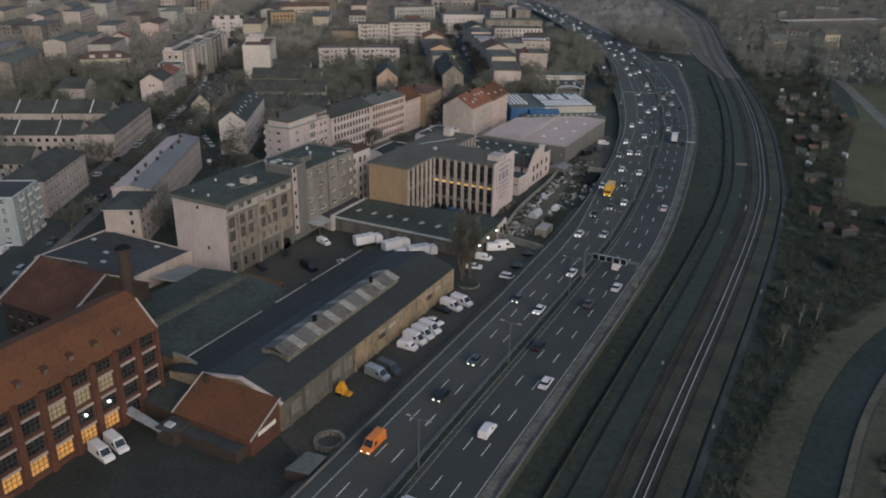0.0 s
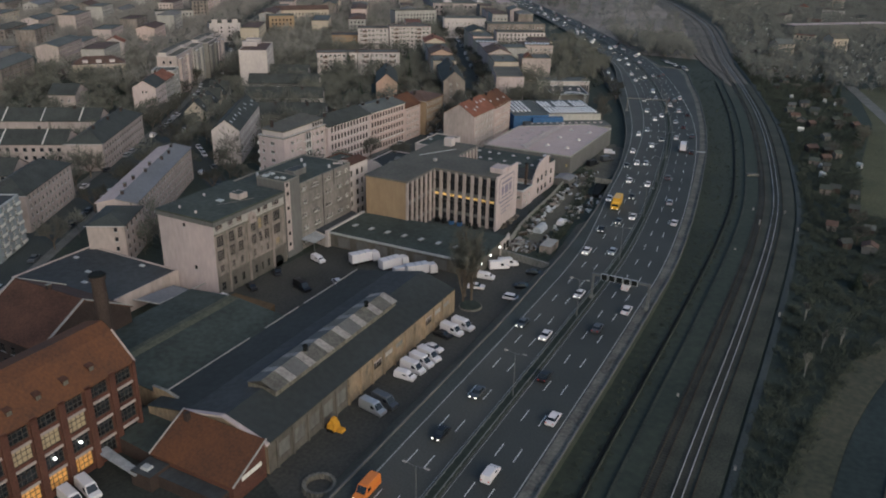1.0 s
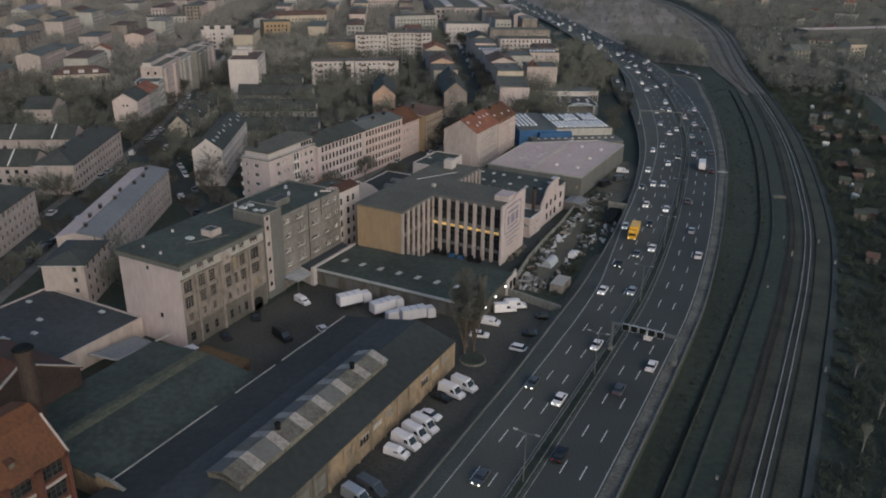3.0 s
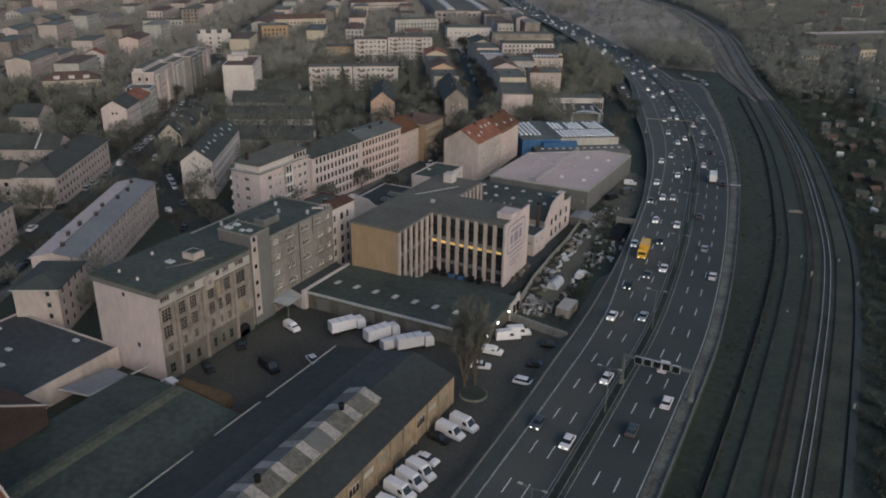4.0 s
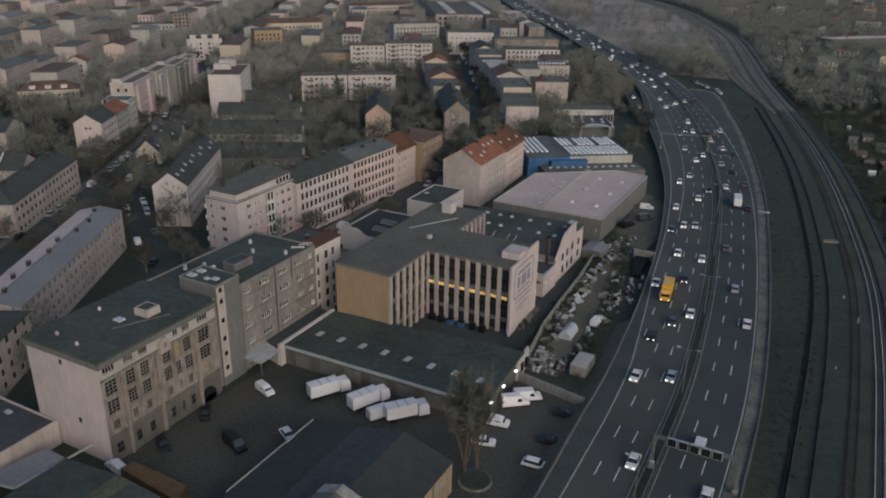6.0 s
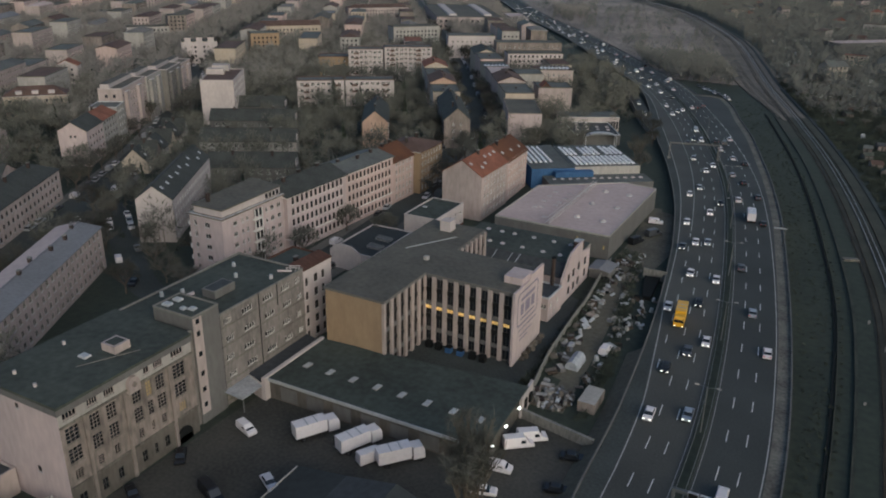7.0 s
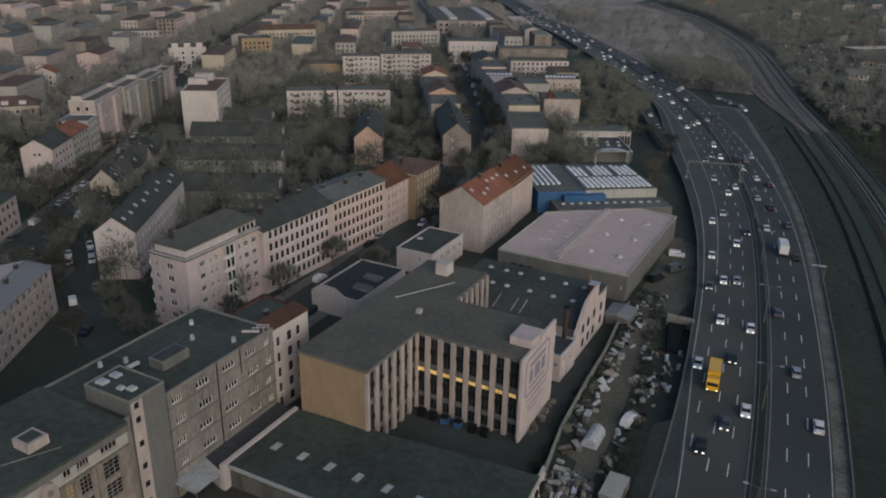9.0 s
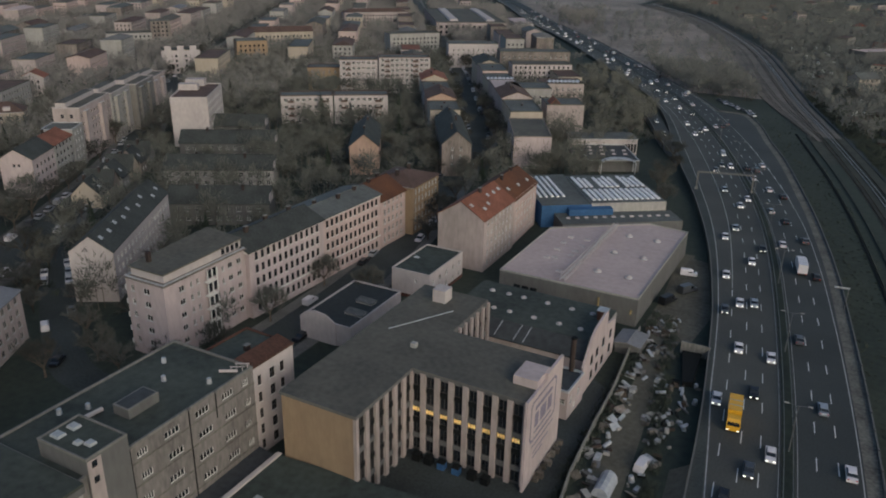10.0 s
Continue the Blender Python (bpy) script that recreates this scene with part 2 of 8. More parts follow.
# ---- mesh tools ----
class Build:
    """Gathers faces with material slots."""

    def __init__(self):
        self.v, self.f, self.m, self.mats = [], [], [], []

    def slot(self, key):
        if key not in self.mats:
            self.mats.append(key)
        return self.mats.index(key)

    def face(self, pts, key):
        i = len(self.v)
        self.v.extend(tuple(p) for p in pts)
        self.f.append(tuple(range(i, i + len(pts))))
        self.m.append(self.slot(key))

    def box(self, x0, x1, y0, y1, z0, z1, key, taper=0.0, top=None):
        a = [(x0, y0, z0), (x1, y0, z0), (x1, y1, z0), (x0, y1, z0)]
        t = taper
        b = [(x0 + t, y0 + t, z1), (x1 - t, y0 + t, z1), (x1 - t, y1 - t, z1), (x0 + t, y1 - t, z1)]
        i = len(self.v)
        self.v.extend(a + b)
        s = self.slot(key)
        for q in ((3, 2, 1, 0), (4, 5, 6, 7), (0, 1, 5, 4), (1, 2, 6, 5), (2, 3, 7, 6), (3, 0, 4, 7)):
            self.f.append(tuple(i + k for k in q))
            self.m.append(s)
        if top:
            self.m[-5] = self.slot(top)

    def prism(self, poly, z0, z1, key, top=None):
        n = len(poly)
        i = len(self.v)
        self.v.extend([(x, y, z0) for x, y in poly] + [(x, y, z1) for x, y in poly])
        s = self.slot(key)
        self.f.append(tuple(i + n + k for k in range(n)))
        self.m.append(self.slot(top or key))
        self.f.append(tuple(i + n - 1 - k for k in range(n)))
        self.m.append(s)
        for k in range(n):
            j = (k + 1) % n
            self.f.append((i + k, i + j, i + n + j, i + n + k))
            self.m.append(s)

    def slab(self, pts, t, key):
        """A four-cornered plate of thickness t below the given top corners."""
        low = [(p[0], p[1], p[2] - t) for p in pts]
        self.face(pts, key)
        self.face(low[::-1], key)
        n = len(pts)
        for k in range(n):
            j = (k + 1) % n
            self.face((low[k], low[j], pts[j], pts[k]), key)

    def tube(self, a, b, r0, r1, key, seg=5):
        a, b = Vector(a), Vector(b)
        d = (b - a).normalized()
        s = d.orthogonal().normalized()
        t = d.cross(s)
        i = len(self.v)
        for c, r in ((a, r0), (b, r1)):
            for k in range(seg):
                w = 2 * math.pi * k / seg
                self.v.append(tuple(c + r * (math.cos(w) * s + math.sin(w) * t)))
        sl = self.slot(key)
        for k in range(seg):
            j = (k + 1) % seg
            self.f.append((i + k, i + j, i + seg + j, i + seg + k))
            self.m.append(sl)
        self.f.append(tuple(i + seg + k for k in range(seg)))
        self.m.append(sl)

    def mesh(self, name, smooth=False):
        me = bpy.data.meshes.new(name)
        me.from_pydata(self.v, [], self.f)
        for key in self.mats:
            me.materials.append(M[key])
        me.polygons.foreach_set("material_index", self.m)
        if smooth:
            me.polygons.foreach_set("use_smooth", [True] * len(self.f))
        me.update()
        return me


def part(name, b, parent, label="", at=None):
    """Links a Build or a mesh as one object under a thing."""
    ob = new(name, b.mesh(name) if isinstance(b, Build) else b)
    ob.parent = parent
    if at is not None:
        ob.matrix_basis = at
    if label:
        ob["label"] = label
    return ob


def thing(name, label, category, at=None, group="", kind="", b=None):
    ob = new(name, b.mesh(name) if b else None)
    if at is not None:
        ob.matrix_basis = at
    if not b:
        ob.empty_display_size = 0.3
    return tagged(ob, label, category, group, kind)


def structure(name, b, label="", category=""):
    return tagged(new(name, b.mesh(name)), label, category, "", "structure")


FOOT = []                                           # occupied rectangles: x, y, rot, w, d


def taken(px, py, margin=1.0):
    for x, y, rot, w, d in FOOT:
        dx, dy = px - x, py - y
        if abs(dx) + abs(dy) > 220:
            continue
        c, s = math.cos(radians(rot)), math.sin(radians(rot))
        u, v = dx * c + dy * s, -dx * s + dy * c
        if -margin < u < w + margin and -margin < v < d + margin:
            return True
    return False


MESHES = {}


def window_mesh(w, h, nx, ny, frame, pane, sill):
    """A pane behind one lattice frame with nx by ny lights, facing -y."""
    key = ("window", w, h, nx, ny, frame, pane, sill)
    if key not in MESHES:
        b = Build()
        t = 0.07 if w < 1.6 else 0.08
        b.face([(0, 0.16, 0), (w, 0.16, 0), (w, 0.16, h), (0, 0.16, h)], pane)
        xs = sorted(x + e for i in range(nx + 1) for x, e in ((i * (w - t) / nx, 0), (i * (w - t) / nx, t)))
        zs = sorted(z + e for j in range(ny + 1) for z, e in ((j * (h - t) / ny, 0), (j * (h - t) / ny, t)))
        index, s = {}, b.slot(frame)

        def vert(i, j, y):
            if (i, j, y) not in index:
                index[i, j, y] = len(b.v)
                b.v.append((xs[i], y, zs[j]))
            return index[i, j, y]
        for i in range(len(xs) - 1):
            for j in range(len(zs) - 1):
                if i % 2 and j % 2:
                    for p, q in (((i, j), (i + 1, j)), ((i + 1, j), (i + 1, j + 1)), ((i + 1, j + 1), (i, j + 1)), ((i, j + 1), (i, j))):
                        b.f.append((vert(*p, 0.07), vert(*q, 0.07), vert(*q, 0.15), vert(*p, 0.15)))
                        b.m.append(s)
                else:
                    b.f.append((vert(i, j, 0.07), vert(i + 1, j, 0.07), vert(i + 1, j + 1, 0.07), vert(i, j + 1, 0.07)))
                    b.m.append(s)
        if sill:
            b.box(-0.08, w + 0.08, -0.10, 0.12, -0.10, -0.005, sill)
        MESHES[key] = b.mesh("window")
    return MESHES[key]


def facade(b, o, u, n, length, height, wins, key, depth=0.25, joined=None):
    """One wall plane with real openings and reveals; wins: (u, z, w, h)."""
    o, u, n = Vector(o), Vector(u), Vector(n)
    us = sorted({0.0, length, *[round(q[0], 3) for q in wins], *[round(q[0] + q[2], 3) for q in wins]})
    zs = sorted({0.0, height, *[round(q[1], 3) for q in wins], *[round(q[1] + q[3], 3) for q in wins]})
    hole = set()
    for q in wins:
        for i in range(len(us) - 1):
            if q[0] - 1e-3 < us[i] and us[i + 1] < q[0] + q[2] + 1e-3:
                for j in range(len(zs) - 1):
                    if q[1] - 1e-3 < zs[j] and zs[j + 1] < q[1] + q[3] + 1e-3:
                        hole.add((i, j))
    P = lambda a, z, e=0.0: o + u * a + Vector((0, 0, z)) - n * e
    for j in range(len(zs) - 1):
        i = 0
        while i < len(us) - 1:
            if (i, j) in hole:
                i += 1
                continue
            k = i
            while k < len(us) - 1 and (k, j) not in hole:
                k += 1
            b.face((P(us[i], zs[j]), P(us[k], zs[j]), P(us[k], zs[j + 1]), P(us[i], zs[j + 1])), key)
            i = k
    for a, z, w, h in wins:
        e = depth
        b.face((P(a, z), P(a + w, z), P(a + w, z, e), P(a, z, e)), key)
        b.face((P(a, z + h, e), P(a + w, z + h, e), P(a + w, z + h), P(a, z + h)), key)
        b.face((P(a, z), P(a, z, e), P(a, z + h, e), P(a, z + h)), key)
        b.face((P(a + w, z, e), P(a + w, z), P(a + w, z + h), P(a + w, z + h, e)), key)
        b.face((P(a, z, e), P(a + w, z, e), P(a + w, z + h, e), P(a, z + h, e)), joined or key)


def grid(length, spacing, rows, w, h, z0, dz, margin=1.2):
    """A regular set of openings on a wall of that length."""
    n = max(1, int((length - 2 * margin + spacing - w) / spacing))
    start = (length - (n - 1) * spacing - w) / 2
    return [(start + i * spacing, z0 + j * dz, w, h) for j in range(rows) for i in range(n)]


def add_windows(root, side, w, d, wins, nx=2, ny=2, frame="frame_white", sill="zinc", lit=0.0, style="glass", litkey="lit"):
    spots = {"S": (0, 0, 0), "E": (w, 0, 90), "N": (w, d, 180), "W": (0, d, 270)}
    ox, oy, rot = spots[side]
    for a, z, ww, hh in wins:
        pane = litkey if RNG.random() < lit else style
        me = window_mesh(round(ww, 3), round(hh, 3), nx, ny, frame, pane, sill)
        c, s = math.cos(radians(rot)), math.sin(radians(rot))
        ob = part("window", me, root, at=pose(ox + a * c, oy + a * s, z, 0, 0, rot))
        if pane != style:
            ob["label"] = "window with warm light on inside"


def roof_parts(root, w, d, h, kind, rh, key, over=0.4, parapet="zinc", west=None):
    """Roof plates over a w by d body with eaves at height h."""
    b = Build()
    o = over
    if kind == "flat":
        b.box(0.3, w - 0.3, 0.3, d - 0.3, h - 0.35, h - 0.05, key)
        part("roof", b, root)
        p = Build()
        for x0, x1, y0, y1 in ((-0.04, w + 0.04, -0.04, 0.3), (-0.04, w + 0.04, d - 0.3, d + 0.04), (-0.04, 0.3, 0.3, d - 0.3), (w - 0.3, w + 0.04, 0.3, d - 0.3)):
            p.box(x0, x1, y0, y1, h - 0.12, h + 0.28, parapet)
        part("parapet", p, root)
        return
    if kind == "gable_y":
        m = w / 2
        s = rh / m
        b.slab([(-o, -o, h - o * s), (m, -o, h + rh), (m, d + o, h + rh), (-o, d + o, h - o * s)], 0.22, west or key)
        b.slab([(m, -o, h + rh), (w + o, -o, h - o * s), (w + o, d + o, h - o * s), (m, d + o, h + rh)], 0.22, key)
        b.box(m - 0.18, m + 0.18, -o, d + o, h + rh - 0.06, h + rh + 0.10, key)
    elif kind == "gable_x":
        m = d / 2
        s = rh / m
        b.slab([(-o, -o, h - o * s), (w + o, -o, h - o * s), (w + o, m, h + rh), (-o, m, h + rh)], 0.22, key)
        b.slab([(-o, m, h + rh), (w + o, m, h + rh), (w + o, d + o, h - o * s), (-o, d + o, h - o * s)], 0.22, key)
        b.box(-o, w + o, m - 0.18, m + 0.18, h + rh - 0.06, h + rh + 0.10, key)
    elif kind == "hip":
        k = min(w, d) / 2
        if d >= w:
            r0, r1 = (w / 2, k, h + rh), (w / 2, d - k, h + rh)
            faces = [[(-o, -o, h), (w + o, -o, h), r0], [(w + o, -o, h), (w + o, d + o, h), r1, r0],
                     [(w + o, d + o, h), (-o, d + o, h), r1], [(-o, d + o, h), (-o, -o, h), r0, r1]]
        else:
            r0, r1 = (k, d / 2, h + rh), (w - k, d / 2, h + rh)
            faces = [[(-o, -o, h), (w + o, -o, h), r1, r0], [(w + o, -o, h), (w + o, d + o, h), r1],
                     [(w + o, d + o, h), (-o, d + o, h), r0, r1], [(-o, d + o, h), (-o, -o, h), r0]]
        for f in faces:
            b.face(f, key)
        b.box(-o, w + o, -o, d + o, h - 0.22, h - 0.002, key)
    part("roof", b, root)
    g = Build()
    if kind == "gable_y" or kind == "gable_x":
        pass
    else:
        g.box(-o - 0.10, w + o + 0.10, -o - 0.10, -o + 0.02, h - 0.2, h - 0.04, "zinc")
        part("gutter", g, root)


def building(name, label, x, y, rot, w, d, h, roof="flat", rh=3.0, wall="white", roofkey="felt", S=None, E=None, N=None, W=None,
             category="apartment house", group="", chimneys=0, skylights=0, over=0.4, lit=0.0, joined=False, parapet=None, plinth=None,
             frame="frame_white", nx=2, ny=2, z=0.0, sill="zinc", band=None, west=None):
    """A house: walls with cut openings, roof, windows, chimneys. x, y: its south-west corner."""
    root = thing(name, label, category, pose(x, y, z, 0, 0, rot), group)
    FOOT.append((x, y, rot, w, d))
    b = Build()
    sides = (("S", (0, 0, 0), (1, 0, 0), (0, -1, 0), w, S), ("E", (w, 0, 0), (0, 1, 0), (1, 0, 0), d, E),
             ("N", (w, d, 0), (-1, 0, 0), (0, 1, 0), w, N), ("W", (0, d, 0), (0, -1, 0), (-1, 0, 0), d, W))
    for side, o, u, n, length, wins in sides:
        facade(b, o, u, n, length, h, wins or [], wall, joined="glass" if joined else None)
        if wins and not joined:
            add_windows(root, side, w, d, wins, nx, ny, frame, sill, lit)
    if roof == "gable_y":
        for yy, o in ((0, 1), (d, -1)):
            f = [(0, yy, h), (w, yy, h), (w / 2, yy, h + rh - 0.05)]
            b.face(f[::o], wall)
    elif roof == "gable_x":
        for xx, o in ((0, -1), (w, 1)):
            f = [(xx, 0, h), (xx, d, h), (xx, d / 2, h + rh - 0.05)]
            b.face(f[::o], wall)
    part("wall", b, root)
    if plinth:
        p = Build()
        p.box(-0.06, w + 0.06, -0.06, d + 0.06, 0, 0.9, plinth)
        part("plinth", p, root)
    if band:
        for zz in band:
            p = Build()
            p.box(-0.12, w + 0.12, -0.12, d + 0.12, zz, zz + 0.22, "frame_white")
            part("cornice", p, root)
    roof_parts(root, w, d, h, roof, rh, roofkey, over, parapet or ("felt_warm" if joined or y > 390 else "zinc"), west)
    r = random.Random(int(abs(x) * 13 + abs(y) * 7))
    for i in range(chimneys):
        c = Build()
        if roof == "gable_x":
            cx, cy = w * (i + 0.6) / (chimneys + 0.2), d / 2 + r.uniform(-1.5, 1.0)
        else:
            cx, cy = w / 2 + r.uniform(-1.5, 1.5), d * (i + 0.6) / (chimneys + 0.2)
        zt = h + (0.9 if roof == "flat" else rh + 0.9)
        c.box(cx - 0.35, cx + 0.35, cy - 0.5, cy + 0.5, h - 0.1, zt, "brick_dark")
        c.box(cx - 0.42, cx + 0.42, cy - 0.57, cy + 0.57, zt, zt + 0.12, "concrete")
        part("chimney", c, root)
    for i in range(skylights):
        c = Build()
        if roof == "gable_y":
            t = r.uniform(0.25, 0.7)
            cx, cy = w / 2 + t * w / 2, d * (i + 0.5) / skylights
            zc, s = h + rh * (1 - t), rh / (w / 2)
            c.slab([(cx - 0.45, cy - 0.6, zc + 0.45 * s + 0.08), (cx + 0.45, cy - 0.6, zc - 0.45 * s + 0.08),
                    (cx + 0.45, cy + 0.6, zc - 0.45 * s + 0.08), (cx - 0.45, cy + 0.6, zc + 0.45 * s + 0.08)], 0.1, "glass_top")
        elif roof == "flat":
            cx, cy = r.uniform(1.5, w - 1.5), d * (i + 0.5) / skylights
            c.box(cx - 0.7, cx + 0.7, cy - 0.5, cy + 0.5, h - 0.06, h + 0.25, "glass_top", taper=0.12)
        else:
            continue
        part("skylight", c, root)
    return root

# ---- ground, road, railway ----
def smooth_line(table, step=4.0):
    """A smooth plan line through (x, y) knots, as an array of points step metres apart, with left normals."""
    p = np.array(table, float)
    t = np.concatenate([[0], np.cumsum(np.linalg.norm(np.diff(p, axis=0), axis=1))])
    g = np.gradient(p, t, axis=0)
    s = np.arange(0, t[-1], step)
    k = np.clip(np.searchsorted(t, s, side="right") - 1, 0, len(t) - 2)
    h = (t[k + 1] - t[k])[:, None]
    u = ((s - t[k])[:, None]) / h
    q = (2 * u**3 - 3 * u**2 + 1) * p[k] + (u**3 - 2 * u**2 + u) * h * g[k] + (3 * u**2 - 2 * u**3) * p[k + 1] + (u**3 - u**2) * h * g[k + 1]
    d = np.gradient(q, axis=0)
    d /= np.linalg.norm(d, axis=1)[:, None]
    return q, np.stack([d[:, 1], -d[:, 0]], 1)      # points, right-hand normals


class Line:
    def __init__(self, table, step=4.0):
        self.q, self.n = smooth_line(table, step)
        self.step = step

    def at(self, s, off=0.0):
        i = min(max(s / self.step, 0), len(self.q) - 1.001)
        k, f = int(i), i - int(i)
        p = self.q[k] * (1 - f) + self.q[k + 1] * f + off * (self.n[k] * (1 - f) + self.n[k + 1] * f)
        return float(p[0]), float(p[1])

    def turn(self, s):
        """Heading of the line as a rotation about z that takes +y along it."""
        i = min(int(s / self.step), len(self.q) - 2)
        d = self.q[i + 1] - self.q[i]
        return math.degrees(math.atan2(-d[0], d[1]))

    def s_at_y(self, y):
        return float(np.interp(y, self.q[:, 1], np.arange(len(self.q)) * self.step))

    def length(self):
        return (len(self.q) - 1) * self.step

    def ribbon(self, b, a, c, z0, z1, key, s0=0.0, s1=None, top=None, step=None):
        """A strip from offset a to offset c (numbers or functions of y) between heights z0 and z1."""
        s1 = self.length() if s1 is None else min(s1, self.length())
        n = max(2, int((s1 - s0) / (step or self.step)) + 1)
        rows = []
        for s in np.linspace(s0, s1, n):
            yy = self.at(s)[1]
            rows.append((self.at(s, a(yy) if callable(a) else a), self.at(s, c(yy) if callable(c) else c)))
        for (l0, r0), (l1, r1) in zip(rows, rows[1:]):
            b.face([(*l0, z1), (*r0, z1), (*r1, z1), (*l1, z1)], top or key)
            if z1 - z0 > 0.03:
                b.face([(*r0, z0), (*r1, z0), (*r1, z1), (*r0, z1)], key)
                b.face([(*l1, z0), (*l0, z0), (*l0, z1), (*l1, z1)], key)
        for (l, r), o in ((rows[0], 1), (rows[-1], -1)):
            if z1 - z0 > 0.03:
                b.face([(*l, z0), (*r, z0), (*r, z1), (*l, z1)][::o], key)


def table(*pairs):
    ys, vs = [p[0] for p in pairs], [p[1] for p in pairs]
    return lambda y: float(np.interp(y, ys, vs))


b = Build()
b.face([(-4000, -2500, 0), (4000, -2500, 0), (4000, 5000, 0), (-4000, 5000, 0)], "earth")
structure("ground", b, "bare winter earth and rough grass", "ground")

# motorway: the middle line; deck two metres above the yards
DECK = 2.0
MID = Line([(-55.4, -90), (-55.4, 0), (-55.4, 100), (-55.4, 180), (-55.8, 207), (-58.0, 237), (-59.4, 251), (-62.2, 274), (-66.6, 305), (-72, 338), (-77.9, 367),
            (-84, 391), (-96.5, 432), (-116, 488), (-146, 557), (-192, 636), (-268, 762), (-371, 914), (-472, 1081), (-566, 1222), (-760, 1500)])
LEFT_EDGE = table((0, -13.4), (130, -14.2), (160, -14.4), (190, -15.2), (220, -15.4), (250, -15.4), (300, -15.8), (337, -17.4), (375, -19.8), (426, -22.0), (470, -21.5), (520, -17.5), (560, -15.0), (1400, -13.5))
RIGHT_EDGE = table((0, 14.8), (170, 14.8), (205, 14.7), (258, 14.8), (300, 15.2), (335, 15.8), (365, 16.2), (403, 17.8), (441, 20.8), (478, 22.6), (505, 26.0), (530, 27.0), (533, 14.0), (600, 13.5), (1400, 13.0))
LEFT_LINE = table((0, -10.9), (190, -10.9), (215, -11.5), (232, -12.6), (262, -14.2), (300, -14.3), (340, -15.4), (400, -17.5), (470, -17.5), (520, -14.5), (1400, -12.0))
RIGHT_LINE = table((0, 11.6), (400, 11.5), (1400, 11.4))
b = Build()
MID.ribbon(b, LEFT_EDGE, RIGHT_EDGE, -0.1, DECK, "earth", top="asphalt")
road = structure("road", b, "curved six-lane motorway of dark asphalt on a low embankment", "motorway")
b = Build()
MID.ribbon(b, lambda y: max(RIGHT_LINE(y) + 0.4, RIGHT_EDGE(y) - 3.0), lambda y: RIGHT_EDGE(y) - 0.25, DECK, DECK + 0.012, "concrete_old")
MID.ribbon(b, lambda y: LEFT_EDGE(y) + 0.3, lambda y: LEFT_LINE(y) - 0.35, DECK, DECK + 0.012, "street")
part("shoulder", b, road, "pale worn concrete edge strip")
for off, name in ((RIGHT_EDGE, "parapet"), (LEFT_EDGE, "parapet")):
    sgn = 1 if off is RIGHT_EDGE else -1
    b = Build()
    MID.ribbon(b, (lambda y: off(y) - 0.3) if sgn > 0 else off, off if sgn > 0 else (lambda y: off(y) + 0.3), DECK, DECK + (0.55 if sgn > 0 else 0.4), "grey_dark")
    part(name, b, road, "low weathered grey concrete parapet")
# headlight glow on the oncoming lanes, painted as a browner ribbon
b = Build()
MID.ribbon(b, lambda y: LEFT_LINE(y) - 0.3, lambda y: -1.1, DECK, DECK + 0.008, "asphalt_headlit")
part("carriageway", b, road, "oncoming lanes tinted brown for the glow of headlights")
b = Build()
MID.ribbon(b, -1.05, 1.05, DECK, DECK + 0.10, "concrete_old", top="earth")
part("median", b, road, "narrow planted median strip")
for off in (-0.75, 0.75):
    b = Build()
    MID.ribbon(b, off - 0.05, off + 0.05, DECK + 0.5, DECK + 0.76, "steel")
    for i in range(0, 330):
        s = 60 + i * 3.0
        x, y = MID.at(s, off)
        b.box(x - 0.06, x + 0.06, y - 0.06, y + 0.06, DECK, DECK + 0.5, "steel")
    part("guard_rail", b, road, "galvanised double guard rail")
# solid edge lines
for off, s0 in ((LEFT_LINE, 0), (RIGHT_LINE, 0), (lambda y: -1.5, 0), (lambda y: 1.5, 0), (lambda y: -11.3, MID.s_at_y(315))):
    b = Build()
    hw = 0.05 if abs(off(100)) < 2 else 0.10
    MID.ribbon(b, lambda y: off(y) - hw, lambda y: off(y) + hw, DECK + 0.014, DECK + 0.018, "paint_worn", s0=s0)
    part("edge_line", b, road)
# lane dashes, four metres in every twelve
dash = Build()
dash.box(-0.08, 0.08, -2.0, 2.0, 0.004, 0.016, "paint")
dash = dash.mesh("lane_marking")
rest = Build()
for off, y0, y1 in ((-4.55, 40, 1000), (-7.85, 40, 1000), (4.5, 40, 1000), (7.95, 40, 1000), (-11.25, 222, 315), (11.7, 395, 470)):
    s = MID.s_at_y(y0) + (5.1 if off > 0 else 8.1)
    while s < MID.s_at_y(y1):
        x, y = MID.at(s, off)
        if y < 400:
            part("lane_marking", dash, road, at=pose(x, y, DECK, 0, 0, MID.turn(s)))
        else:
            c, t = Vector((x, y, 0)), MID.turn(s)
            r = Matrix.Rotation(radians(t), 4, "Z")
            rest.face([(c + r @ Vector(p)) + Vector((0, 0, DECK + 0.016)) for p in ((-0.1, -2, 0), (0.1, -2, 0), (0.1, 2, 0), (-0.1, 2, 0))], "paint")
        s += 11.72
tagged(part("far_lane_markings", rest, road), kind="stuff")
# verge down to the yards
b = Build()
s0, s1 = MID.s_at_y(-60), MID.s_at_y(235)
prev = None
for s in np.linspace(s0, s1, 60):
    e = LEFT_EDGE(MID.at(s)[1])
    cur = (MID.at(s, e - 0.02), MID.at(s, e - 3.2))
    if prev:
        b.face([(*prev[1], 0.02), (*prev[0], DECK + 0.1), (*cur[0], DECK + 0.1), (*cur[1], 0.02)], "dirt")
    prev = cur
structure("verge", b, "sloping bare verge beside the motorway", "verge")
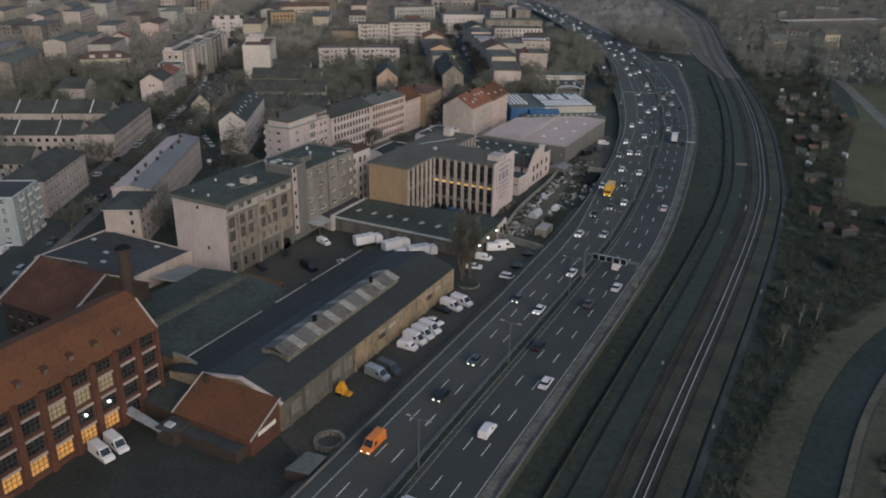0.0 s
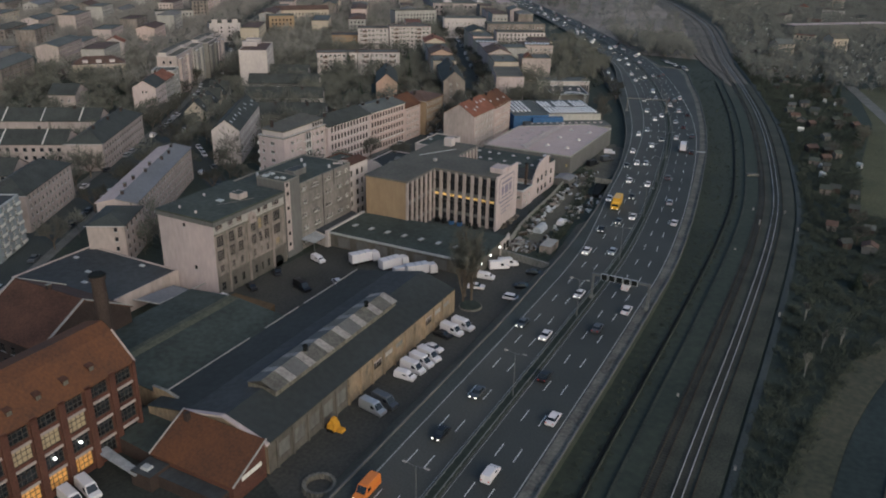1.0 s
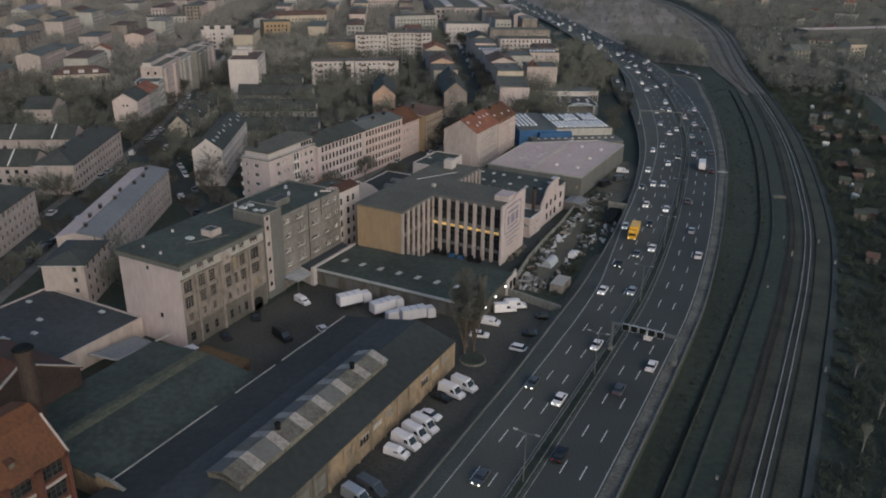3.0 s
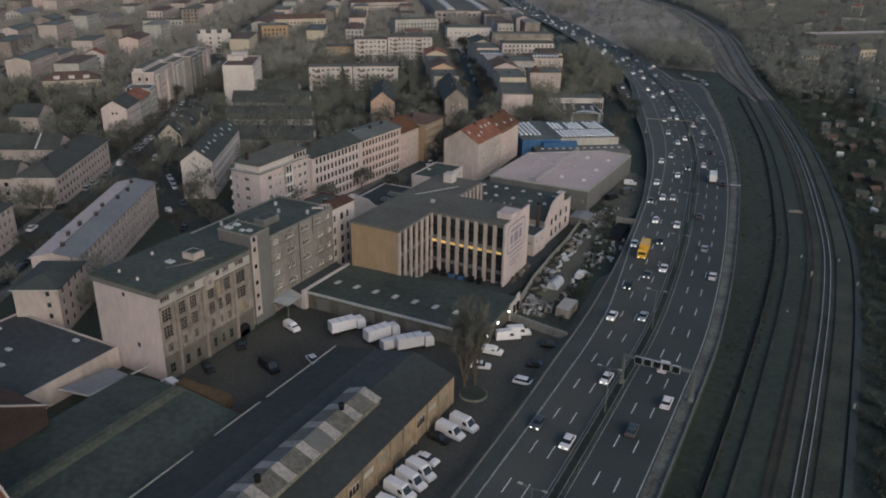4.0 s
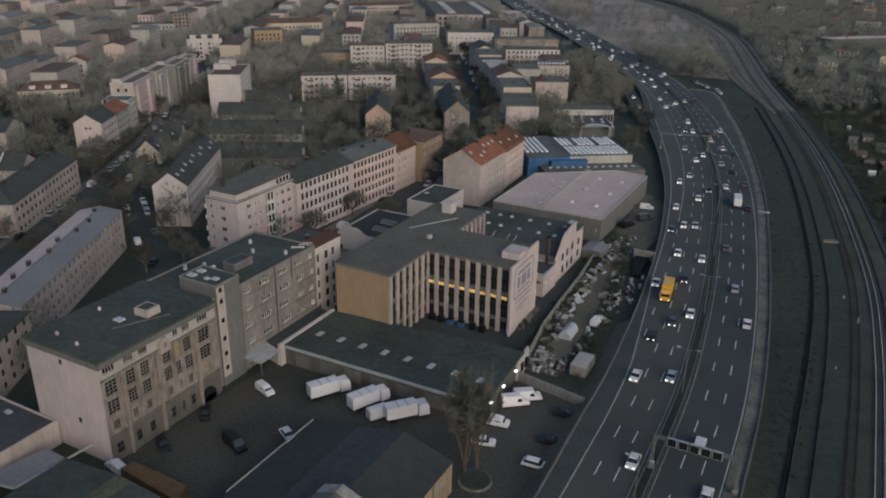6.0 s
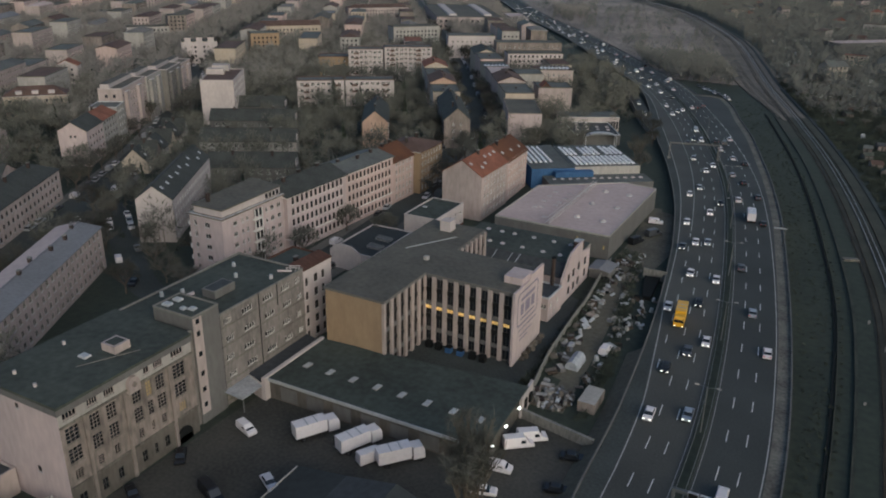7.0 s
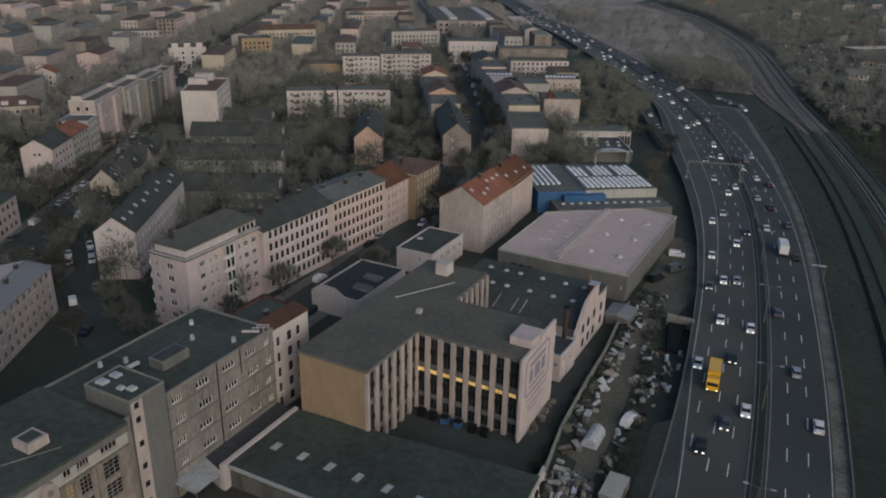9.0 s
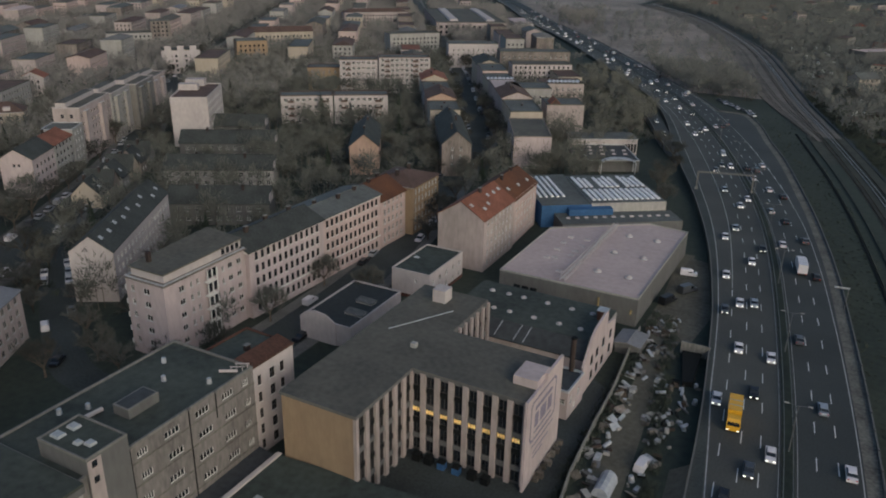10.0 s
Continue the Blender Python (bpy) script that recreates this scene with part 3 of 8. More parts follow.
# slip road coming up on the west side
RAMP = Line([(-117, 432), (-131, 462), (-146, 500), (-166, 545), (-196, 590), (-236, 630)])
b = Build()
RAMP.ribbon(b, -3.2, 3.2, -0.1, DECK - 0.01, "concrete", top="asphalt")
slip = structure("slip_road", b, "narrow slip road joining the motorway", "road")
b = Build()
RAMP.ribbon(b, -3.5, -3.2, -0.1, DECK + 0.9, "concrete")
part("parapet", b, slip)

# railway: bed and tracks
TRACK = Line([(-21.2, -90), (-21.2, 20), (-21.2, 130), (-20.8, 200), (-21.4, 245), (-23.2, 280), (-29.5, 330), (-45.4, 420), (-64.5, 500), (-94, 612), (-114, 700), (-142, 815), (-184, 940), (-245, 1090), (-335, 1240)])
BED = 0.5
b = Build()
TRACK.ribbon(b, -10.2, 6.0, -0.1, BED, "earth", top="ballast", s1=TRACK.s_at_y(515))
TRACK.ribbon(b, -9.0, 5.0, -0.1, BED, "earth", top="field_haze", s0=TRACK.s_at_y(515))
railbed = structure("rail_bed", b, "brown ballast bed of the railway", "railway")
tracks = ((0.0, "rail", "polished steel"), (-4.4, "rust", "dull rusty"))
for off, key, word in tracks:
    for g in (-0.75, 0.75):
        b = Build()
        TRACK.ribbon(b, off + g - 0.06, off + g + 0.06, BED + 0.16, BED + 0.34, key)
        part("rail", b, railbed, word + " rail")
    b = Build()
    for i in range(int(1100 / 0.75)):
        s = 150 + i * 0.75
        if s > MID.s_at_y(430) and i % 2:
            continue
        r = pose(*TRACK.at(s, off), BED, 0, 0, TRACK.turn(s))
        pts = [r @ Vector(p) for p in ((-1.3, -0.12, 0.17), (1.3, -0.12, 0.17), (1.3, 0.12, 0.17), (-1.3, 0.12, 0.17))]
        b.face(pts, "sleeper")
    tagged(part("sleepers", b, railbed), kind="stuff")
b = Build()
TRACK.ribbon(b, 2.15, 2.27, BED + 0.02, BED + 0.3, "rust")
part("third_rail", b, railbed, "power rail beside the track")
# cable trough, service path and trench
b = Build()
TRACK.ribbon(b, 6.6, 8.0, 0.0, 0.35, "street")
structure("service_path", b, "pale narrow service path along the railway", "path")
b = Build()
TRACK.ribbon(b, -14.45, -14.05, 0.0, 0.35, "black", s1=TRACK.s_at_y(520))
TRACK.ribbon(b, -13.7, -13.45, 0.0, 0.5, "ballast", s1=TRACK.s_at_y(520))
structure("retaining_wall", b, "dark low retaining wall along the railway", "wall")
b = Build()
TRACK.ribbon(b, -9.6, -5.9, BED + 0.02, BED + 0.05, "earth", s0=60, s1=560)
structure("siding_strip", b, "pale bare strip of an old siding", "ground")
# wide yard of lines further out
YARD = Line([(-72, 505), (-100, 590), (-126, 690), (-153, 805), (-196, 930), (-257, 1080), (-350, 1235)])
# yard and far rail bed carry the haze-paled ground tone
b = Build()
YARD.ribbon(b, lambda y: -7 * min(1.0, 0.1 + (y - 505) / 130), lambda y: 7 * min(1.0, 0.15 + (y - 505) / 150), 0.0, 0.56, "field_haze")
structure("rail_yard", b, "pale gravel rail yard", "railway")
for off in (-2, 2):
    b = Build()
    YARD.ribbon(b, off - 0.8, off - 0.66, 0.57, 0.8, "yard_rail")
    YARD.ribbon(b, off + 0.66, off + 0.8, 0.57, 0.8, "yard_rail")
    part("rail", b, railbed, "dull rusty rail")

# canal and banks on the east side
# open ground beyond the motorway, haze put into its pale colour
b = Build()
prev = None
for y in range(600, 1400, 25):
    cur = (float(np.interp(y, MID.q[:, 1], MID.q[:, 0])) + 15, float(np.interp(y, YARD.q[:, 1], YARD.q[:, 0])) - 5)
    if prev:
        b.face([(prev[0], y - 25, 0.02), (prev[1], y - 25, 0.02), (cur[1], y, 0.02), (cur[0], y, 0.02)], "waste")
        b.face([(prev[1] + 12, y - 25, 0.02), (prev[1] + 30, y - 25, 0.02), (cur[1] + 30, y, 0.02), (cur[1] + 12, y, 0.02)], "field_haze")
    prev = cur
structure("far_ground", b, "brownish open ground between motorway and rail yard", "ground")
CANAL = Line([(-6, -60), (0.2, 40), (3.6, 120), (7.5, 155), (13.5, 180), (24, 205), (42, 230), (80, 262), (160, 300)])
b = Build()
CANAL.ribbon(b, -3.6, 3.6, 0.0, 0.06, "water")
structure("water", b, "still blue-grey canal water", "canal")
b = Build()
CANAL.ribbon(b, -11.0, -3.7, 0.0, 0.35, "meadow")
CANAL.ribbon(b, 3.7, 5.4, 0.0, 0.35, "dirt")
CANAL.ribbon(b, 5.4, 9.0, 0.0, 0.45, "meadow")
CANAL.ribbon(b, 9.0, 10.4, 0.0, 0.4, "dirt")
CANAL.ribbon(b, 10.4, 40.0, 0.0, 0.45, "meadow")
structure("bank", b, "yellow-brown winter grass banks with trodden paths", "bank")
b = Build()
b.prism([(2, 292), (14, 288), (60, 300), (90, 520), (60, 600), (12, 560), (-6, 535), (4, 440), (1, 360)], 0.0, 0.12, "lawn")
structure("meadow", b, "dull green-brown open meadow", "meadow")
PATHE = Line([(-9, 545), (6, 475), (18, 420), (32, 370), (60, 320), (110, 280)])
b = Build()
PATHE.ribbon(b, -3.0, 3.0, 0.1, 0.2, "pavement")
structure("path", b, "pale winding park path", "path")

# streets and yards
STREETS = {
    "street_west": ([(-150, 40), (-200.4, 130), (-232, 186), (-273, 262), (-312, 322), (-367, 388), (-430, 470), (-490, 568), (-620, 780), (-800, 1080)], 6.5),
    "street_middle": ([(-164, 205), (-164.5, 250), (-167, 280), (-174, 315), (-188, 365), (-205.3, 423), (-240, 485), (-274, 544), (-340, 650), (-413, 761), (-575, 1010), (-700, 1210)], 5.5),
    "street_cross": ([(-174, 203), (-190, 204), (-208, 214), (-225, 226), (-246, 241), (-255, 246)], 4.0),
}
LINES = {}
for name, (pts, half) in STREETS.items():
    LINES[name] = (Line(pts), half)
    b = Build()
    LINES[name][0].ribbon(b, -half, half, 0.0, 0.03, "street")
    st = structure(name, b, "grey asphalt street between parked cars", "street")
    for a, c in ((-half - 3.0, -half), (half, half + 3.0)) if half > 4.2 else ():
        b = Build()
        LINES[name][0].ribbon(b, a, c, 0.0, 0.15, "pavement")
        part("pavement", b, st)
b = Build()
b.prism([(-83, 60), (-71.6, 60), (-71.6, 197), (-88, 200), (-135, 180), (-137, 128), (-110.5, 128), (-110.5, 162), (-83, 162)], 0.0, 0.04, "yard_worn")
structure("yard", b, "patched asphalt yard and car park", "yard")
b = Build()
b.prism([(-112, 10), (-68, 10), (-68, 84), (-83, 92), (-100, 84), (-112, 92)], 0.0, 0.05, "yard")
structure("forecourt", b, "dark cobbled forecourt of the brick works", "yard")
b = Build()
b.prism([(-133, 199), (-91, 203), (-92, 252), (-98, 256), (-133, 256)], 0.0, 0.045, "street")
structure("courtyard", b, "dark asphalt courtyard of the office block", "yard")
b = Build()
b.prism([(-93, 203), (-74, 203), (-80, 245), (-84, 285), (-95, 340), (-98, 285), (-94, 250)], 0.0, 0.03, "earth")
structure("scrap_yard_ground", b, "trodden dark earth of the scrap yard", "yard")
TRAIL = Line([(-82.5, 204), (-83.5, 220), (-85.0, 240), (-87.5, 262), (-90.5, 285), (-93.0, 310), (-95.0, 338)])
b = Build()
TRAIL.ribbon(b, -1.9, 1.9, 0.03, 0.07, "dirt")
structure("yard_track", b, "pale rutted dirt track through the scrap yard", "path")

# ---- the near buildings ----
# long dark-roofed shed with a glazed ridge lantern
def shed():
    root = thing("long_shed", "long brick shed with dark felt roof and glazed ridge lantern", "shed")
    FOOT.append((-110.5, 92.5, 0, 28, 69.5))
    prof = [(-110.3, 5.0), (-101.0, 6.7), (-92.0, 8.7), (-82.9, 6.1)]
    y0, y1 = 93.0, 161.5
    b = Build()
    wins = grid(y1 - y0, 4.28, 1, 3.3, 3.0, 1.5, 3, margin=1.0)
    cut = 23.55
    facade(b, (-83, y0, 0), (0, 1, 0), (1, 0, 0), cut, 6.0, [q for q in wins if q[0] < cut], "soot_shade", depth=0.3)
    facade(b, (-83, y0 + cut, 0), (0, 1, 0), (1, 0, 0), y1 - y0 - cut, 6.0, [(q[0] - cut, *q[1:]) for q in wins if q[0] > cut], "brick_tan", depth=0.3)
    facade(b, (-110.2, y1, 0), (0, -1, 0), (-1, 0, 0), y1 - y0, 4.9, [], "brick_tan")
    for yy, o in ((y0, 1), (y1, -1)):
        b.face(([(prof[0][0], yy, 0), (prof[-1][0], yy, 0)] + [(x, yy, z - 0.2) for x, z in prof[::-1]])[::o], "brick_tan")
    part("wall", b, root)
    for i, (a, z, w, h) in enumerate(wins):
        p = Build()
        pick = (i * 7 + 3) % 5
        worn = a < cut
        p.box(-83.22, -83.12, y0 + a + 0.02, y0 + a + w - 0.02, z + 0.02, z + h - 0.02, "render_dark" if worn else "brick_tan")
        if pick in (1, 2, 4) and not worn:
            p.box(-83.11, -83.06, y0 + a + 0.1, y0 + a + w - 0.1, z + 1.9, z + h - 0.1, ("pink", "concrete", "pink", "pink", "grey")[pick])
        if pick == 2 and not worn:
            for k in range(3):
                p.box(-83.11, -83.05, y0 + a + 0.4 + k * 0.95, y0 + a + 1.1 + k * 0.95, z + 1.2, z + 2.6, "glass")
        part("infill_panel", p, root)
        p = Build()
        p.box(-83.0, -82.66, y0 + a - 0.62, y0 + a - 0.2, 0, 5.7, "soot_shade" if worn else "brick_tan")
        part("buttress", p, root)
    r = Build()
    for (xa, za), (xb, zb), key in ((prof[0], prof[1], "tar_blue"), (prof[1], prof[2], "tar"), (prof[2], prof[3], "tar_blue")):
        r.slab([(xa, y0 - 0.2, za), (xb, y0 - 0.2, zb), (xb, y1 + 0.3, zb), (xa, y1 + 0.3, za)], 0.18, key)
    part("roof", r, root, "dark blue-grey felt roof")
    for a, c in ((97.3, 120.8), (125.8, 137.4), (139.4, 161.4)):
        p = Build()
        c = min(c, y1)
        p.box(-110.60, -110.38, a, c, 5.06, 5.22, "grey")
        part("ridge_flashing", p, root, "white metal flashing")
    p = Build()
    for (xa, za), (xb, zb) in (((-101.5, 6.7), (-92.0, 8.75)), ((-92.0, 8.75), (-82.7, 6.1))):
        p.slab([(xa, y0 - 0.55, za + 0.28), (xb, y0 - 0.55, zb + 0.28), (xb, y0 + 0.25, zb + 0.28), (xa, y0 + 0.25, za + 0.28)], 0.4, "blush")
    part("gable_coping", p, root, "white gable coping")
    lan = Build()
    lan.box(-95.2, -88.9, 102.8, 144.2, 7.4, 9.05, "concrete_old")
    lantern = part("lantern", lan, root, "glazed ridge lantern with weathered panes")
    n = 14
    for i in range(n):
        a = 102.6 + (i // 2) * 41.9 / 7 + (i % 2) * 3.9
        c = a + (3.78 if i % 2 == 0 else 1.98)
        for xa, xb, o in ((-95.5, -92.05, 1), (-88.6, -92.05, -1)):
            p = Build()
            key = "pane_pale" if i % 2 else ("pane_grey", "grey_dark", "pane_grey")[(i // 2 + (o > 0)) % 3]
            pts = [(xa, a, 9.0), (xb, a, 10.3), (xb, c, 10.3), (xa, c, 9.0)]
            p.slab(pts[::-o], 0.08, key)
            part("pane", p, lantern)
    for yy in (115.2, 136.6):
        p = Build()
        p.tube((-91.6, yy, 10.3), (-91.6, yy, 11.3), 0.45, 0.45, "black", 8)
        p.tube((-91.6, yy, 11.3), (-91.6, yy, 11.6), 0.62, 0.3, "black", 8)
        part("roof_vent", p, lantern)
shed()


def red_annex():
    root = thing("brick_annex", "small brick annex with orange tiled mono-pitch roof", "annex")
    FOOT.append((-101, 83, 0, 18.5, 9.4))
    b = Build()
    b.prism([(-100.2, 84.5), (-83.0, 84.5), (-83.0, 92.4), (-100.2, 92.4)], 0, 3.6, "brick")
    for x, o in ((-100.2, -1), (-83.0, 1)):
        b.face([(x, 84.5, 3.6), (x, 92.4, 3.6), (x, 92.4, 7.3)][::o], "brick")
    part("wall", b, root)
    r = Build()
    r.slab([(-100.6, 84.1, 3.75), (-82.6, 84.1, 3.75), (-82.6, 92.45, 7.6), (-100.6, 92.45, 7.6)], 0.2, "tile_orange")
    part("roof", r, root, "orange clay tile roof")
    for x in (-100.75, -82.7):
        c = Build()
        c.slab([(x, 84.0, 3.95), (x + 0.2, 84.0, 3.95), (x + 0.2, 92.45, 7.85), (x, 92.45, 7.85)], 0.3, "grey")
        part("coping", c, root)
    c = Build()
    c.box(-98.9, -98.1, 90.6, 91.4, 6.8, 8.4, "brick_dark")
    part("chimney", c, root)
    p = Build()
    p.box(-98, -84, 81.8, 84.5, 0, 2.3, "brick_dark", top="tar")
    part("lean_to", p, root)
    p = Build()
    p.box(-82.97, -82.9, 86.5, 91.2, 3.2, 4.0, "frame_white")
    part("sign_board", p, root, "white sign board with no legible writing")
    low = thing("flat_annex", "low flat-roofed annex between brick works and shed", "annex")
    b = Build()
    b.prism([(-112.4, 85.5), (-100.9, 84.5), (-100.9, 94), (-112.4, 95.6)], 0, 3.2, "brick_dark", top="tar_green")
    part("body", b, low)
    b = Build()
    b.prism([(-110.8, 81.2), (-99.6, 79.8), (-99.3, 81.2), (-110.6, 83.2)], 2.4, 2.65, "zinc")
    part("canopy", b, low, "grey metal canopy")
    b = Build()
    b.box(-101.0, -96.6, 80.2, 84.4, 0, 2.9, "brick_dark", top="tar")
    part("porch", b, low)
    b = Build()
    b.box(-99.9, -98.2, 81.2, 82.6, 2.9, 3.3, "glass_top", taper=0.15)
    part("skylight", b, low)
    g = Build()
    g.face([(-112.3, 96.2, 0), (-104, 96.2, 0), (-104, 96.2, 5.0), (-109, 96.2, 6.4), (-112.3, 96.2, 6.4)], "brick_tan")
    g.face([(-112.3, 96.6, 6.4), (-109, 96.6, 6.4), (-104, 96.6, 5.0), (-104, 96.6, 0), (-112.3, 96.6, 0)], "brick_tan")
    g.slab([(-112.4, 96.1, 6.55), (-109, 96.1, 6.55), (-109, 96.7, 6.55), (-112.4, 96.7, 6.55)], 0.15, "concrete")
    g.slab([(-109, 96.1, 6.55), (-103.9, 96.1, 5.15), (-103.9, 96.7, 5.15), (-109, 96.7, 6.55)], 0.15, "concrete")
    part("gable_wall", g, low, "rendered gable wall end")
red_annex()


def brick_works():
    """Brick factory with piers, tall windows and an orange tiled roof."""
    x1, yN, ln, w, h = -109.5, 90.6, 96.0, 15.0, 16.0
    y0 = yN - ln
    root = thing("brick_works", "red brick factory with orange tile roof and lit ground floor", "factory", pose(x1 - w, y0, 0))
    FOOT.append((x1 - w, y0, 0, w, ln))
    bay = 4.88
    n = int(ln / bay)
    wins = []
    for i in range(n):
        a = ln - (i + 1) * bay + 0.72
        for j, (z, hh) in enumerate(((1.1, 3.0), (5.0, 2.9), (8.85, 2.9), (12.7, 2.7))):
            wins.append((a, z, bay - 1.44, hh))
    b = Build()
    facade(b, (w, 0, 0), (0, 1, 0), (1, 0, 0), ln, h, wins, "brick", depth=0.45)
    facade(b, (w, ln, 0), (-1, 0, 0), (0, 1, 0), w, h, [], "brick")
    facade(b, (0, 0, 0), (1, 0, 0), (0, -1, 0), w, h, [], "brick")
    facade(b, (0, ln, 0), (0, -1, 0), (-1, 0, 0), ln, h, [], "brick")
    prof = [(-0.4, h - 0.35), (4.2, h + 4.4), (w / 2 + 1.0, h + 5.7), (w - 4.2, h + 4.4), (w + 0.5, h - 0.35)]
    for yy, o in ((0, 1), (ln, -1)):
        b.face([(x, yy, z - 0.2) for x, z in prof[::-1]][::-o] if o < 0 else [(x, yy, z - 0.2) for x, z in prof[::-1]], "brick")
    part("wall", b, root)
    for i in range(n + 1):
        a = ln - i * bay
        p = Build()
        p.box(w, w + 0.5, max(0, a - 0.58), min(ln, a + 0.58), 0, h - 0.1, "brick")
        part("pier", p, root, "projecting brick pier")
    for k, (a, z, ww, hh) in enumerate(wins):
        i, j = k // 4, k % 4
        style = "lit" if (j == 0 and i >= 2 and i < 11) else ("lit_row" if j == 2 and i in (2, 3, 4) else "glass")
        me = window_mesh(round(ww, 3), hh, 4, 3, "frame_dark" if style == "glass" else "frame_dark", style, None)
        ob = part("window", me, root, at=pose(w, a, z, 0, 0, 90) @ pose(0, 0.2, 0))
        if style != "glass":
            ob["label"] = "tall factory window lit warm yellow inside"
        p = Build()
        p.box(w - 0.1, w + 0.22, a, a + ww, z + hh, z + hh + 0.42, "pink")
        part("lintel", p, root, "pale rendered lintel band")
    for i, j in ((2, 1), (3, 1)):
        p = Build()
        a = ln - (i + 1) * bay + bay / 2
        p.tube((w - 0.15, a, 6.5), (w + 0.1, a, 6.5), 0.24, 0.24, "lamp", 10)
        part("lamp", p, root, "bright round wall lamp")
    r = Build()
    for (xa, za), (xb, zb) in zip(prof, prof[1:]):
        r.slab([(xa, -0.4, za), (xb, -0.4, zb), (xb, ln + 0.1, zb), (xa, ln + 0.1, za)], 0.25, "tile_orange")
    part("roof", r, root, "orange clay tile mansard roof")
    c = Build()
    (xa, za), (xb, zb) = prof[3], prof[4]
    c.slab([(xa, ln - 0.12, za + 0.2), (xb, ln - 0.12, zb + 0.2), (xb, ln + 0.18, zb + 0.2), (xa, ln + 0.18, za + 0.2)], 0.35, "pink")
    part("gable_coping", c, root, "white gable coping")
    for i in range(n - 1):
        p = Build()
        a = ln - (i + 1.5) * bay
        p.box(w - 2.9, w - 1.0, a - 0.5, a + 0.5, h + 0.9, h + 2.1, "tile_dark")
        p.box(w - 1.0, w - 0.95, a - 0.4, a + 0.4, h + 1.2, h + 1.9, "pane_grey")
        p.slab([(w - 3.2, a - 0.62, h + 2.5), (w - 0.85, a - 0.62, h + 2.1), (w - 0.85, a + 0.62, h + 2.1), (w - 3.2, a + 0.62, h + 2.5)], 0.1, "tile_dark")
        part("dormer", p, root)
    # gabled rear range
    building("brick_gable_range", "brick rear range with orange roof and pale verge trim", -159.5, 93.0, 0, 21, 22, 8.2, "gable_x", 6.2, "brick_dark", "tile_dark",
             S=grid(21, 3.2, 2, 1.3, 1.8, 1.2, 3.4), E=[(2, 1, 1.4, 2), (6, 1, 1.4, 2), (10, 1, 1.4, 2), (14, 1, 1.4, 2)], category="factory", frame="frame_dark", chimneys=1)
    for xx in (-159.9, -138.6):
        p = Build()
        for a, z0, c2, z1 in ((92.4, 8.1, 104, 14.5), (104, 14.5, 115.6, 8.1)):
            p.slab([(xx, a, z0 + 0.15), (xx + 0.4, a, z0 + 0.15), (xx + 0.4, c2, z1 + 0.15), (xx, c2, z1 + 0.15)], 0.3, "grey")
        thing("verge_trim", "pale metal verge trim on tiled roof", "roof trim", b=p)
    ch = thing("factory_chimney", "tall dark round brick factory chimney", "chimney")
    p = Build()
    p.tube((-117.2, 92.2, 0), (-117.2, 92.2, 28.6), 1.7, 1.15, "brick_dark", 16)
    p.tube((-117.2, 92.2, 28.6), (-117.2, 92.2, 29.4), 1.4, 1.4, "brick_dark", 16)
    part("shaft", p, ch)
    p = Build()
    p.tube((-117.2, 92.2, 29.4), (-117.2, 92.2, 29.7), 1.5, 1.2, "black", 16)
    part("rim", p, ch)
brick_works()

# low green-felted workshop west of the shed
root = thing("workshop", "low workshop with broad mossy dark green felt roof", "workshop")
FOOT.append((-140, 97, 0, 29, 37))
b = Build()
b.box(-139.7, -111.2, 97.5, 133.4, 0, 4.1, "brick_tan")
for yy, o in ((97.5, 1), (133.4, -1)):
    b.face([(-139.7, yy, 4.1), (-111.2, yy, 4.1), (-126.3, yy, 5.4)][::o], "brick_tan")
part("wall", b, root)
b = Build()
b.slab([(-140.0, 97.2, 4.15), (-126.3, 97.2, 5.6), (-126.3, 133.8, 5.6), (-140.0, 133.8, 4.15)], 0.15, "tar_green")
b.slab([(-126.3, 97.2, 5.6), (-110.9, 97.2, 4.15), (-110.9, 133.8, 4.15), (-126.3, 133.8, 5.6)], 0.15, "tar_green")
part("roof", b, root)
b = Build()
b.slab([(-127.9, 97.2, 5.46), (-126.3, 97.2, 5.64), (-126.3, 133.7, 5.64), (-127.9, 133.7, 5.46)], 0.05, "moss_worn")
b.slab([(-126.3, 97.2, 5.64), (-124.6, 97.2, 5.47), (-124.6, 133.7, 5.47), (-126.3, 133.7, 5.64)], 0.05, "moss_worn")
part("ridge", b, root, "paler worn felt along the ridge")
b = Build()
b.slab([(-148.3, 124.2, 3.3), (-141.3, 125.4, 3.5), (-141.1, 134.3, 3.5), (-146.4, 134.7, 3.3)], 0.12, "slate_blue")
for y in (126.0, 130, 134.0):
    b.tube((-141.5, y, 0), (-141.5, y, 3.4), 0.08, 0.08, "steel", 6)
thing("canopy", "blue-grey corrugated metal canopy", "canopy", b=b)
b = Build()
b.prism([(-148.5, 123.9), (-141.2, 125.1), (-141.2, 125.4), (-148.5, 124.2)], 3.4, 3.62, "grey")
thing("canopy_edge", "pale fascia board of the metal canopy", "fascia", b=b)
b = Build()
b.prism([(-141.2, 125.3), (-140.2, 138.8), (-139.9, 138.8), (-140.9, 125.3)], 3.45, 3.75, "grey")
thing("canopy_edge", "pale fascia board of the metal canopy", "fascia", b=b)
building("white_hall", "low hall with pale grey wall and dark flat roof", -181, 116.5, 0, 31.5, 23.0, 4.6, "flat", wall="pink", roofkey="tar", skylights=5, category="hall", parapet="pink")


